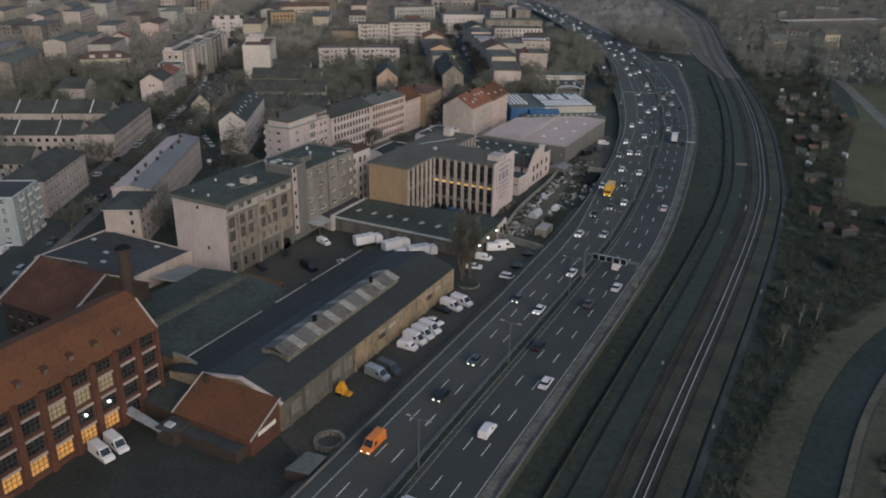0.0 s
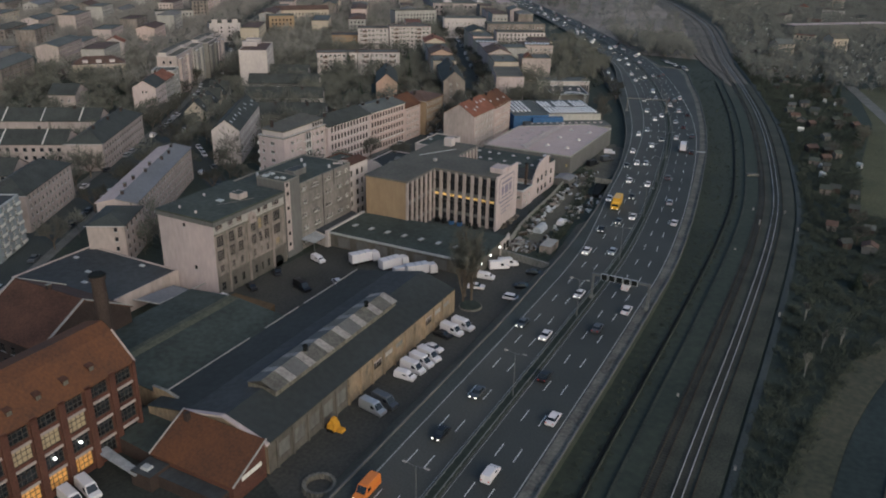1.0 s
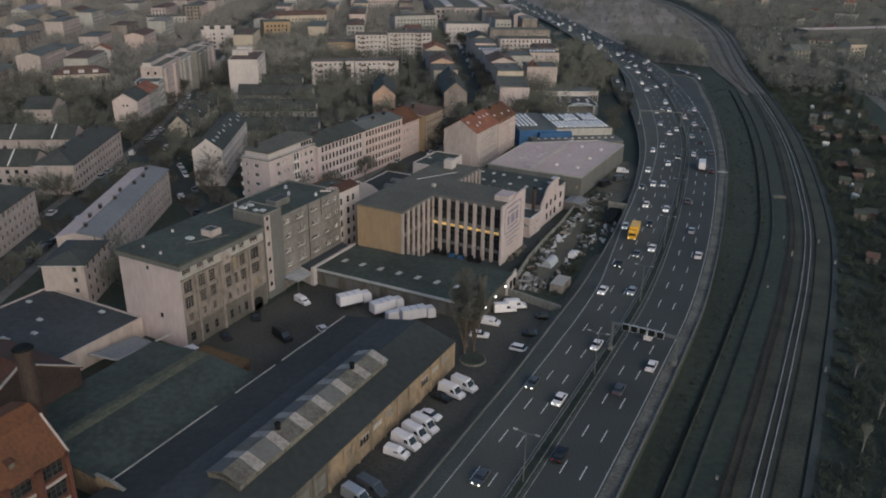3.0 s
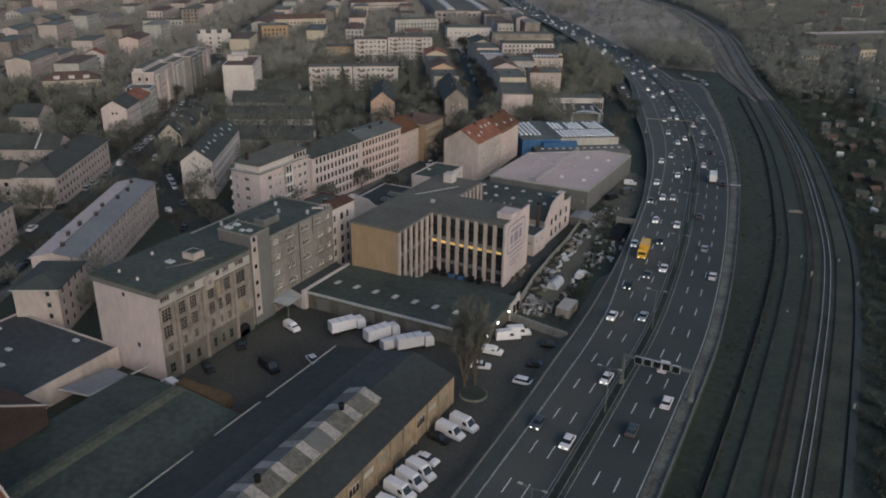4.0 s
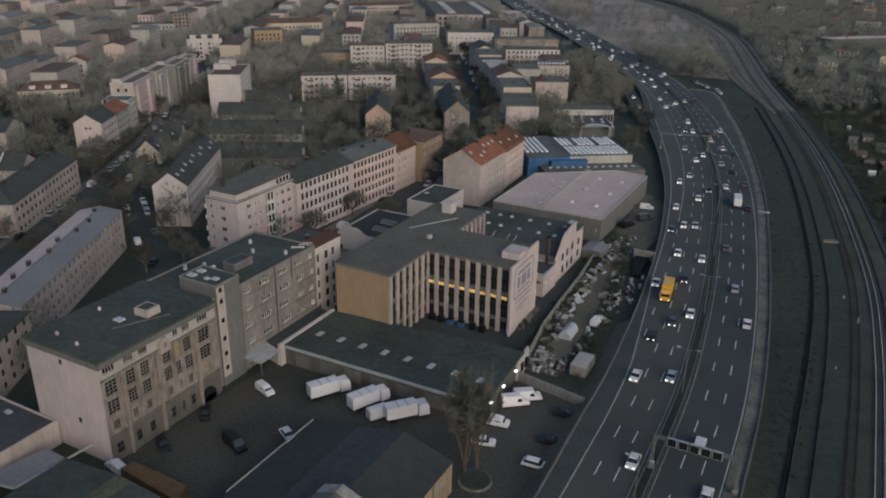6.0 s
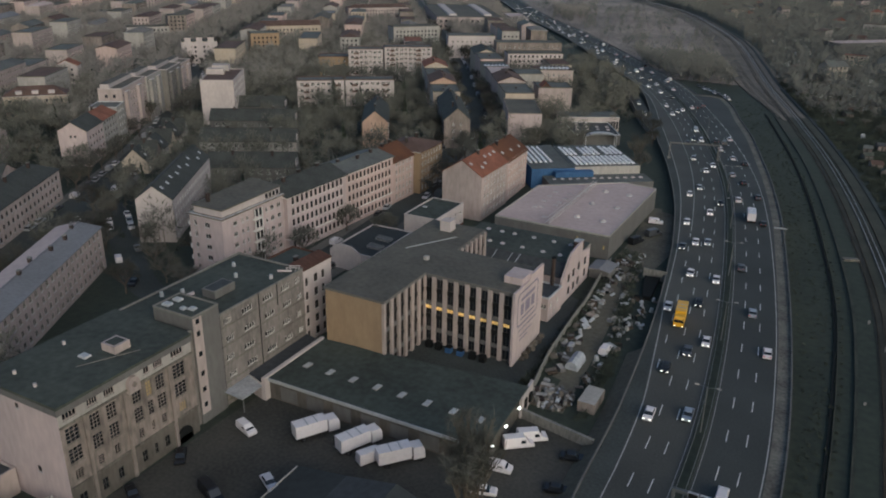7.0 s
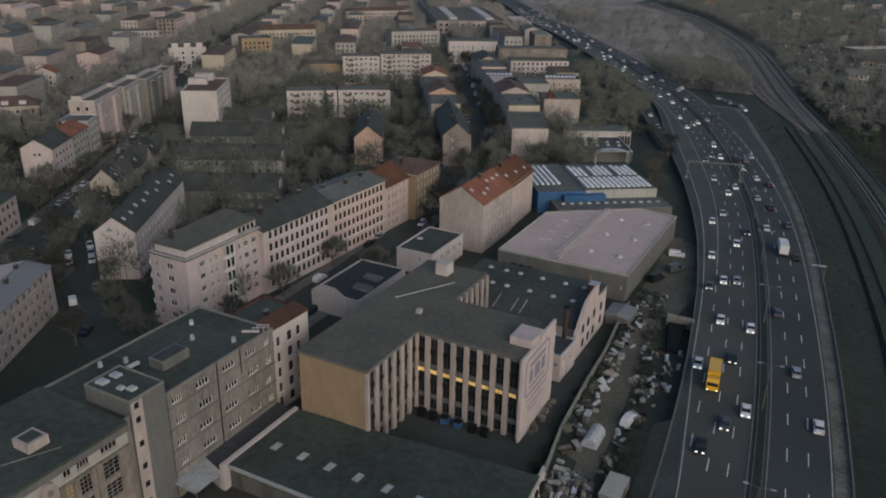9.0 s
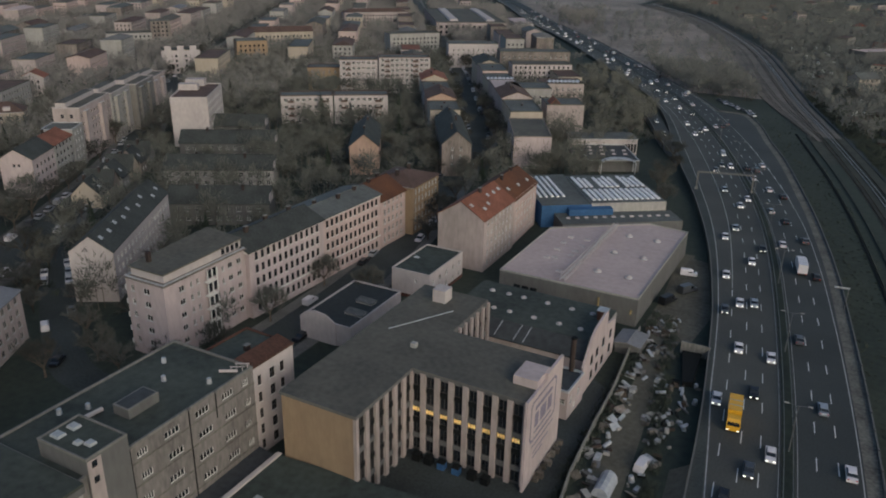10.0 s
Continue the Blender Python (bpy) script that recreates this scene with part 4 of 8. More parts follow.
def old_building():
    x, y, w, d, h = -154.5, 139.8, 17.9, 26.4, 19.7
    root = thing("old_factory_block", "five-storey soot-stained factory block with blank pink gable wall", "factory", pose(x, y, 0))
    FOOT.append((x, y, 0, w, d))
    b = Build()
    cols = [(0.8, 2.4), (5.1, 1.9), (8.2, 1.9), (13.2, 1.8), (16.0, 1.2), (18.1, 1.9), (21.9, 2.7)]
    ground = [(v + ww * 0.2, 1.3, ww * 0.6, 2.2) for v, ww in cols[:-1]]
    upper = []
    for v, ww in cols:
        upper += [(v + ww * 0.2, 6.2, ww * 0.6, 1.8), (v, 9.3, ww, 2.7), (v, 12.9, ww, 2.8)]
    top = [(v, 17.2, ww, 1.8) for v, ww in cols if v != 13.2]
    for zone, z0, z1, key in ((ground, 0.0, 5.3, "soot_shade"), (upper, 5.3, 16.4, "sooty"), (top, 16.4, h, "grey")):
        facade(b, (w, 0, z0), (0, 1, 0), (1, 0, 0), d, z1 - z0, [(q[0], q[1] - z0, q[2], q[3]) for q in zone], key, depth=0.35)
    facade(b, (0, 0, 0), (1, 0, 0), (0, -1, 0), w, h, [(8.1, 17.0, 0.8, 0.9), (10.6, 6.2, 0.9, 1.1)], "blush")
    facade(b, (w, d, 0), (-1, 0, 0), (0, 1, 0), w, h, [], "sooty")
    facade(b, (0, d, 0), (0, -1, 0), (-1, 0, 0), d, h, [], "sooty")
    part("wall", b, root)
    add_windows(root, "S", w, d, [(8.1, 17.0, 0.8, 0.9), (10.6, 6.2, 0.9, 1.1)], 1, 1, "frame_dark")
    for zone, nx, ny, frame in ((ground, 2, 2, "frame_dark"), (upper, 3, 4, "sooty"), (top, 4, 1, "pink")):
        for k, (a, z, ww, hh) in enumerate(zone):
            lit = zone is upper and k in (18, 14)
            me = window_mesh(round(ww, 3), hh, nx if ww > 1.3 else 2, ny, frame, "lit_soft" if lit else "glass", "concrete_old")
            part("window", me, root, "window with weak light on inside" if lit else "", at=pose(w, a, z, 0, 0, 90) @ pose(0, 0.08, 0))
    for a in (3.9, 11.4, 20.7):
        p = Build()
        p.box(w, w + 0.35, a, a + 0.6, 0, 16.4, "sooty")
        part("pilaster", p, root)
    for z in (5.2, 16.2):
        p = Build()
        p.box(w, w + 0.28, 0, d, z, z + 0.28, "concrete_old")
        part("cornice", p, root)
    p = Build()
    p.box(w, w + 0.7, 12.3, 14.6, 15.6, 17.4, "pink")
    p.tube((w + 0.02, 13.45, 17.3), (w + 0.64, 13.45, 17.3), 1.1, 1.1, "pink", 18)
    p.tube((w + 0.6, 13.45, 17.0), (w + 0.8, 13.45, 17.0), 0.5, 0.45, "sooty", 12)
    part("gable_medallion", p, root, "pale rounded gable with medallion")
    # black fill on the uncut wall paints the unlit depth of the gateway
    p = Build()
    p.tube((w + 0.02, 22.8, 1.4), (w + 0.32, 22.8, 1.4), 1.7, 1.7, "black", 16)
    p.box(w + 0.02, w + 0.32, 21.1, 24.5, 0.05, 1.4, "black")
    part("archway", p, root, "dark arched gateway")
    r = Build()
    r.box(-0.35, w + 0.5, -0.35, d, h, h + 0.5, "felt_moss")
    r.box(-0.4, w + 0.55, -0.4, d + 0.02, h - 0.95, h + 0.05, "grey_dark")
    part("roof", r, root, "grey-green felt roof with deep dark fascia")
    p = Build()
    p.box(10.1, 13.3, 14.8, 17.9, h + 0.5, h + 1.9, "pink")
    p.box(10.6, 12.8, 15.2, 17.5, h + 1.9, h + 1.96, "felt_moss")
    part("penthouse", p, root, "small white roof cabin")
    for xx, yy in ((4.6, 3.0), (10.6, 2.2), (3.1, 13.0)):
        p = Build()
        p.tube((xx, yy, h + 0.5), (xx, yy, h + 1.1), 0.28, 0.28, "white", 8)
        part("roof_vent", p, root)
    p = Build()
    p.box(8.5, 10.3, 11.3, 12.7, h + 0.5, h + 0.8, "glass_top", taper=0.1)
    part("skylight", p, root)
    p = Build()
    p.tube((11.1, 9.0, h + 0.6), (15.6, 18.0, h + 0.6), 0.07, 0.07, "grey_mid", 5)
    part("pipe", p, root)
old_building()


def annex_block():
    x, y, w, h = -155.2, 166.5, 17.4, 19.3
    d = 33.0
    root = thing("grey_annex", "grey rendered factory annex with stair tower and strip windows", "factory", pose(x, y, 0))
    FOOT.append((x, y, 0, w, d))
    b = Build()
    wins = []
    for j in range(5):
        for c, ww in ((10.2, 1.9), (15.6, 2.8), (21.6, 2.8), (27.0, 2.4), (31.0, 1.4)):
            wins.append((c - ww / 2 + (0.35 if j % 2 else 0), 1.55 + j * 3.85, ww, 1.15))
    facade(b, (w, 0, 0), (0, 1, 0), (1, 0, 0), d, h, wins, "plaster", depth=0.3)
    facade(b, (0, 0, 0), (1, 0, 0), (0, -1, 0), w, h, [], "grey_dark")
    facade(b, (w, d, 0), (-1, 0, 0), (0, 1, 0), w, h, [], "grey")
    facade(b, (0, d, 0), (0, -1, 0), (-1, 0, 0), d, h, [], "grey")
    part("wall", b, root)
    add_windows(root, "E", w, d, wins, 4, 1, "frame_white", "concrete")
    roof_parts(root, w, d, h, "flat", 0, "felt_moss", parapet="grey_mid")
    for z in (1.0, 4.85, 8.7, 12.55, 16.4):
        p = Build()
        p.box(w, w + 0.14, 8.1, d, z, z + 0.16, "concrete_old")
        part("ledge", p, root)
    t = Build()
    t.box(w - 9.0, w + 0.4, 1.4, 7.9, 0, h + 2.6, "grey_dark", top="felt_moss")
    tower = part("stair_tower", t, root, "tall stair tower with pale window strip")
    t = Build()
    t.box(w + 0.4, w + 0.46, 1.5, 3.6, 2, h + 2.3, "pink")
    part("facing", t, tower, "pale rendered strip")
    t = Build()
    for a0, a1, e0, e1 in ((w - 9.04, w + 0.44, 1.36, 1.6), (w - 9.04, w + 0.44, 7.7, 7.94), (w - 9.04, w - 8.8, 1.6, 7.7), (w + 0.2, w + 0.44, 1.6, 7.7)):
        t.box(a0, a1, e0, e1, h + 2.5, h + 2.85, "grey_mid")
    part("parapet", t, tower)
    for z in (3.4, 6.6, 9.9, 13.9, 18.0, 20.4):
        t = Build()
        t.box(w + 0.46, w + 0.5, 2.1, 2.9, z, z + 0.95, "glass")
        part("pane", t, tower)
    for a, c, e, f in ((9.2, 10.9, 2.6, 4.0), (9.4, 11.0, 5.0, 6.3), (13.2, 14.3, 3.0, 4.0), (14.6, 15.9, 3.6, 4.8)):
        t = Build()
        t.box(a, c, e, f, h + 2.6, h + 2.95, "glass_top", taper=0.1)
        part("skylight", t, tower)
    t = Build()
    t.box(8.8, 12.0, 13.0, 18.6, h, h + 1.5, "grey_dark")
    t.box(8.8, 12.0, 13.0, 18.6, h + 1.5, h + 1.62, "grey_mid")
    t.box(9.1, 11.7, 13.3, 18.3, h + 1.62, h + 1.66, "tar")
    part("roof_house", t, root, "grey box-shaped roof house")
    for xx, yy in ((4.6, 12), (2.2, 9), (8.2, 23), (4.0, 27), (14.8, 26)):
        t = Build()
        t.tube((xx, yy, h), (xx, yy, h + 0.9), 0.4, 0.35, "zinc", 8)
        part("roof_vent", t, root)
    t = Build()
    t.tube((6.4, 9.0, h + 0.4), (6.9, 12.6, h + 0.4), 0.35, 0.35, "white", 8)
    part("duct", t, root, "pale roof duct")
    t = Build()
    t.tube((14.0, 29.0, h + 0.4), (16.5, 30.5, h + 0.4), 0.25, 0.25, "white", 8)
    part("duct", t, root, "pale roof duct")
    for yy, z0 in ((24.4, 14.8), (18.9, 2.0), (8.15, 0.2)):
        t = Build()
        t.tube((w + 0.1, yy, z0), (w + 0.1, yy, h + 0.2), 0.1, 0.1, "black", 6)
        t.box(w, w + 0.35, yy - 0.25, yy + 0.25, h + 0.1, h + 0.5, "grey_dark")
        part("downpipe", t, root, "dark downpipe with hopper head")
    t = Build()
    for a in (30.2, 31.4):
        t.tube((15.2, a, h + 0.9), (17.2, a + 1.2, h + 0.9), 0.09, 0.09, "white", 5)
        t.tube((15.4, a + 0.1, h), (15.4, a + 0.1, h + 0.9), 0.07, 0.07, "white", 5)
        t.tube((16.9, a + 1.0, h), (16.9, a + 1.0, h + 0.9), 0.07, 0.07, "white", 5)
    part("vent_frame", t, root, "pale pipe frame on the roof edge")
    p = Build()
    p.slab([(w + 0.1, 7.5, 3.6), (w + 4.6, 7.5, 3.3), (w + 4.6, 16.5, 3.3), (w + 0.1, 16.5, 3.6)], 0.2, "zinc")
    part("canopy", p, root, "grey loading canopy")
    for yy in (8.0, 16.0):
        p = Build()
        p.tube((w + 4.3, yy, 0), (w + 4.3, yy, 3.2), 0.12, 0.12, "steel", 6)
        part("post", p, root)
annex_block()
building("narrow_house", "narrow pale house with dark red tiled roof edge", -150.5, 200.2, -2, 10.8, 11.6, 17.6, "flat", wall="white", roofkey="felt_moss", parapet="tile_dark",
         E=[(c - ww / 2, z, ww, 1.9) for z in (0.9, 4.0, 7.2, 10.4, 13.7) for c, ww in ((3.0, 0.8), (6.1, 1.2), (8.6, 0.9))] + [(0.3, z, 1.0, 1.4) for z in (2.6, 5.8, 9.1, 12.3, 15.4)], S=[],
         frame="frame_dark", chimneys=1, sill="frame_white")
b = Build()
b.slab([(-143.0, 200.0, 18.7), (-139.4, 200.0, 17.75), (-139.0, 211.5, 17.75), (-142.6, 211.5, 18.7)], 0.2, "tile_dark")
thing("eaves_roof", "dark red tiled roof slope along the street front", "roof", b=b)


def flat_hall():
    root = thing("flat_hall", "low flat-roofed hall with row of skylights", "hall")
    FOOT.append((-138.5, 179.5, 3, 51, 20))
    poly = [(-132.9, 181.0), (-86.8, 181.6), (-87.8, 202.6), (-132.9, 198.4)]
    # wall colour darkened to paint the shadow on the south side
    b = Build()
    b.prism(poly, 0, 4.3, "soot_shade")
    part("wall", b, root)
    r = Build()
    r.prism([(-132.6, 180.6), (-86.3, 181.2), (-87.4, 203.0), (-132.6, 198.8)], 4.3, 4.65, "tar_green")
    part("roof", r, root, "mossy dark green felt roof")
    r = Build()
    r.prism([(-133.3, 179.6), (-132.5, 179.6), (-132.5, 198.9), (-133.3, 198.9)], 0, 5.0, "white")
    part("party_wall", r, root, "white party wall coping")
    r = Build()
    r.prism([(-132.4, 180.4), (-86.2, 181.0), (-86.2, 181.25), (-132.4, 180.65)], 4.1, 4.7, "zinc")
    part("eaves_trim", r, root)
    for i in range(8):
        s = 0
        x, y = -128.7 + i * 5.45, 188.2
        t = Build()
        t.prism([(x - 0.62, y - 0.95), (x + 0.5, y - 0.95), (x + 0.62, y + 0.95), (x - 0.5, y + 0.95)], 4.65, 4.85, "grey", top="glass_top")
        part("skylight", t, root)
    for i in range(7):
        s = (i + 0.5) / 7
        x, y = -131 + s * 43, 181.0 + s * 0.55
        t = Build()
        t.prism([(x - 1.9, y - 0.14), (x + 1.9, y - 0.09), (x + 1.9, y + 0.02), (x - 1.9, y - 0.03)], 0.4, 3.3, "grey_dark")
        part("loading_door", t, root, "dark roller door")
    low = thing("low_wing", "low wing with dark roof and white wall", "wing")
    b = Build()
    b.prism([(-139.6, 181.5), (-133.4, 179.6), (-133.4, 198.9), (-139.6, 200)], 0, 3.9, "white", top="tar")
    part("body", b, low)
    for i in range(4):
        t = Build()
        t.box(-138.3 + i * 1.2, -137.6 + i * 1.2, 180.0 - i * 0.0, 181.2 - i * 0.37, 1.4, 2.4, "glass")
        part("pane", t, low)
    # east end with lamps and white wall
    w = thing("end_wall", "white end wall with two dark openings", "wall")
    b = Build()
    b.prism([(-87.4, 198.6), (-86.9, 198.6), (-87.6, 206.0), (-88.1, 206.0)], 0, 4.4, "white")
    part("body", b, w)
    # solid black boxes paint the shade inside the two openings
    for yy in (200.3, 202.8):
        t = Build()
        t.box(-87.2, -86.85, yy, yy + 1.1, 1.2, 3.2, "black")
        part("opening", t, w)
    for k, (xx, yy) in enumerate(((-86.4, 184.0), (-86.7, 190.5), (-86.9, 197.0))):
        lamp = thing("wall_lamp", "bright wall lamp at the end of the flat hall", "lamp", group="wall lamps")
        t = Build()
        t.box(xx - 0.3, xx + 0.1, yy - 0.1, yy + 0.1, 3.4, 3.55, "steel")
        part("arm", t, lamp)
        t = Build()
        t.box(xx - 0.05, xx + 0.3, yy - 0.3, yy + 0.3, 3.25, 3.5, "lamp")
        part("head", t, lamp)
flat_hall()


def office():
    root = thing("striped_office", "L-shaped office block with pale piers and dark glazing", "office block")
    FOOT.append((-132.3, 199.5, 0, 14.5, 47))
    FOOT.append((-118, 216.3, 0, 22, 15))
    H = 16.2
    b = Build()
    b.face([(-132.2, 199.5, 0), (-118, 199.5, 0), (-118, 199.5, H), (-132.2, 199.5, H)], "ochre")
    b.face([(-132.2, 246.5, 0), (-132.2, 199.5, 0), (-132.2, 199.5, H), (-132.2, 246.5, H)], "ochre")
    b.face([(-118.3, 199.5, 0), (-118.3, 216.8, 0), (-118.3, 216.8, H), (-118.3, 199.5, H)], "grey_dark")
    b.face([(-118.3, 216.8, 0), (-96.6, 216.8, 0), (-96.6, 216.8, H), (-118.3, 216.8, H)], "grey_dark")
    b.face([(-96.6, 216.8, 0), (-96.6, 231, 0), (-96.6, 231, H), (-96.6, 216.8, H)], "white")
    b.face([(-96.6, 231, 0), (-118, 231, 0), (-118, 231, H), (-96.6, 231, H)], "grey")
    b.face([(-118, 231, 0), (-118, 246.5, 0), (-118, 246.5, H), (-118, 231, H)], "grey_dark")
    b.face([(-118, 246.5, 0), (-132.2, 246.5, 0), (-132.2, 246.5, H), (-118, 246.5, H)], "ochre")
    part("wall", b, root)
    b = Build()
    b.prism([(-132.45, 199.2), (-117.6, 199.2), (-117.6, 216.1), (-96.5, 216.1), (-96.5, 231.2), (-117.8, 231.2), (-117.8, 246.7), (-132.45, 246.7)], H, H + 0.55, "grey_dark", top="felt_warm")
    part("roof", b, root, "warm grey gravel felt roof with dark edge")

    def strip(o, rot, length, n, lit_row):
        """Piers and window bays along a wall."""
        step = length / n
        for i in range(n + 1):
            p = Build()
            wd = 0.95 if 0 < i < n else 0.7
            p.box(i * step - wd / 2, i * step + wd / 2, -0.62, 0.0, 0.0 if i % 4 else 0, H - 0.02, "pink")
            part("pier", p, root, "pale concrete pier", at=pose(*o, 0, 0, 0, rot))
        for i in range(n):
            for j in range(5):
                ww, hh = step - 0.98, 2.25
                z = 0.5 + j * 3.2
                me = window_mesh(round(ww, 3), hh, 2, 1, "frame_dark", "glass", None)
                part("window", me, root, at=pose(*o, 0, 0, 0, rot) @ pose(i * step + 0.49, -0.22, z))
                s = Build()
                s.box(i * step + 0.47, i * step + step - 0.47, -0.30, 0.0, z + hh, z + 3.18, "black" if j % 2 else "grey_dark")
                part("spandrel", s, root, at=pose(*o, 0, 0, 0, rot))
                if j == lit_row:
                    for k in range(3):
                        s = Build()
                        a = i * step + 0.62 + k * (ww - 0.3) / 3
                        s.box(a, a + ww / 3 - 0.2, -0.29, -0.235, z + 1.35, z + 2.1, "lit_strip")
                        part("light_strip", s, root, "warm yellow ceiling light behind glass", at=pose(*o, 0, 0, 0, rot))
    strip((-118.3, 216.8), 0, 21.4, 8, 2)
    strip((-118.3, 199.7), 90, 16.9, 6, -1)
    strip((-118.0, 231.2), 90, 15.2, 6, -1)
    # white end wall with its big sign
    s = Build()
    s.box(-96.6, -96.1, 215.2, 223.6, 0, 17.1, "blush")
    s.box(-96.6, -96.1, 223.6, 231.0, 0, 18.1, "blush")
    s.box(-100.9, -96.6, 220.2, 225.6, H + 0.5, H + 2.1, "blush")
    end = part("end_wall", s, root, "white end wall rising above the roof")
    x = -96.08

    def bar(a, c, z0, z1):
        p = Build()
        p.box(x, x + 0.03, a, c, z0, z1, "sign_ink")
        part("sign_bar", p, end, "grey-blue painted sign shape")
    for a, c, z0, z1 in ((217.4, 227.4, 15.75, 16.15), (217.4, 227.4, 8.2, 8.6), (216.7, 217.1, 9.0, 15.4), (227.7, 228.1, 9.0, 15.4), (217.0, 217.5, 15.3, 15.8), (227.3, 227.8, 15.3, 15.8), (217.0, 217.5, 8.5, 9.0), (227.3, 227.8, 8.5, 9.0),
                         (218.6, 226.2, 13.9, 14.6), (218.6, 220.2, 10.6, 13.2), (221.0, 223.6, 10.6, 13.2), (224.4, 226.2, 10.6, 13.2), (218.6, 226.2, 9.5, 9.9), (218.0, 227.6, 7.0, 7.3), (218.6, 225.6, 5.6, 5.9), (218.6, 223.0, 4.6, 4.9)):
        bar(a, c, z0, z1)
    for a, c, e, f, z in ((-127.2, -124.4, 240.4, 243.4, 2.7), (-121.5, -120.5, 222, 223, 0.9)):
        p = Build()
        p.box(a, c, e, f, H + 0.5, H + 0.5 + z, "white" if z > 1 else "grey")
        part("roof_cabin", p, root, "small white roof cabin" if z > 1 else "grey roof box")
    p = Build()
    p.tube((-128.5, 226, H + 0.62), (-121.5, 238.5, H + 0.62), 0.1, 0.1, "zinc", 5)
    part("cable_tray", p, root)
    for i in range(10):
        p = Build()
        a = 218.6 + i * 1.3
        p.box(-95.9, -95.9 + 1.0 + 0.5 * math.sin(i * 2.1), a, a + 0.9, 0.05, 0.7 + 0.5 * abs(math.sin(i * 1.7)), "junk", taper=0.08)
        thing("crate", "weathered brown crate standing against the end wall", "crate", b=p, group="crates along the end wall")
office()
for i, xx in enumerate((-115.5, -113.2, -110.6, -107.8, -104.9, -102.4)):
    p = Build()
    p.box(xx - 0.7, xx + 0.7, 213.6, 214.9, 0.08, 1.35, "blue" if i in (2, 3) else "black", taper=0.06)
    p.box(xx - 0.74, xx + 0.74, 213.55, 214.95, 1.35, 1.45, "black")
    thing("waste_bin", "large wheeled waste bin in the courtyard", "bin", group="courtyard bins", b=p)

# buildings behind the office
building("white_block", "small white flat-roofed block with red plinth", -154.9, 269.6, 0.5, 10.8, 18.2, 7.0, "flat", wall="white", roofkey="tar_green", parapet="white",
         E=grid(18.2, 3.6, 2, 1.2, 1.2, 1.2, 3.0), S=[(6.5, 4.4, 0.7, 1.1)], category="office", plinth="brick", skylights=1)
sh = building("lit_roof_shed", "low shed with dark flat roof, two broad skylights and white parapet", -160.6, 240.2, 1, 13.2, 21.8, 5.0, "flat", wall="white", roofkey="tar_blue", category="shed", parapet="white")
for a, c in ((8.0, 5.2), (7.0, 11.4)):
    p = Build()
    p.slab([(a, c, 5.75), (a + 4.4, c + 0.4, 5.35), (a + 4.2, c + 3.2, 5.35), (a - 0.2, c + 2.8, 5.75)], 0.1, "pane_grey")
    p.box(a - 0.1, a + 4.2, c + 0.4, c + 2.8, 4.9, 5.3, "grey")
    part("skylight", p, sh, "broad grey skylight")
p = Build()
prof = [(0.0, 0.0), (0.0, 5.2), (1.5, 6.6), (4.0, 7.4), (7.0, 7.0), (9.5, 5.4), (9.5, 0.0)]
p.face([(a, -0.35, z) for a, z in prof][::-1], "white")
p.face([(a, -0.05, z) for a, z in prof], "white")
for (a, z0), (c, z1) in zip(prof, prof[1:]):
    p.face([(a, -0.35, z0), (c, -0.35, z1), (c, -0.05, z1), (a, -0.05, z0)][::-1], "white")
part("gable_wall", p, sh, "pale rounded gable wall")


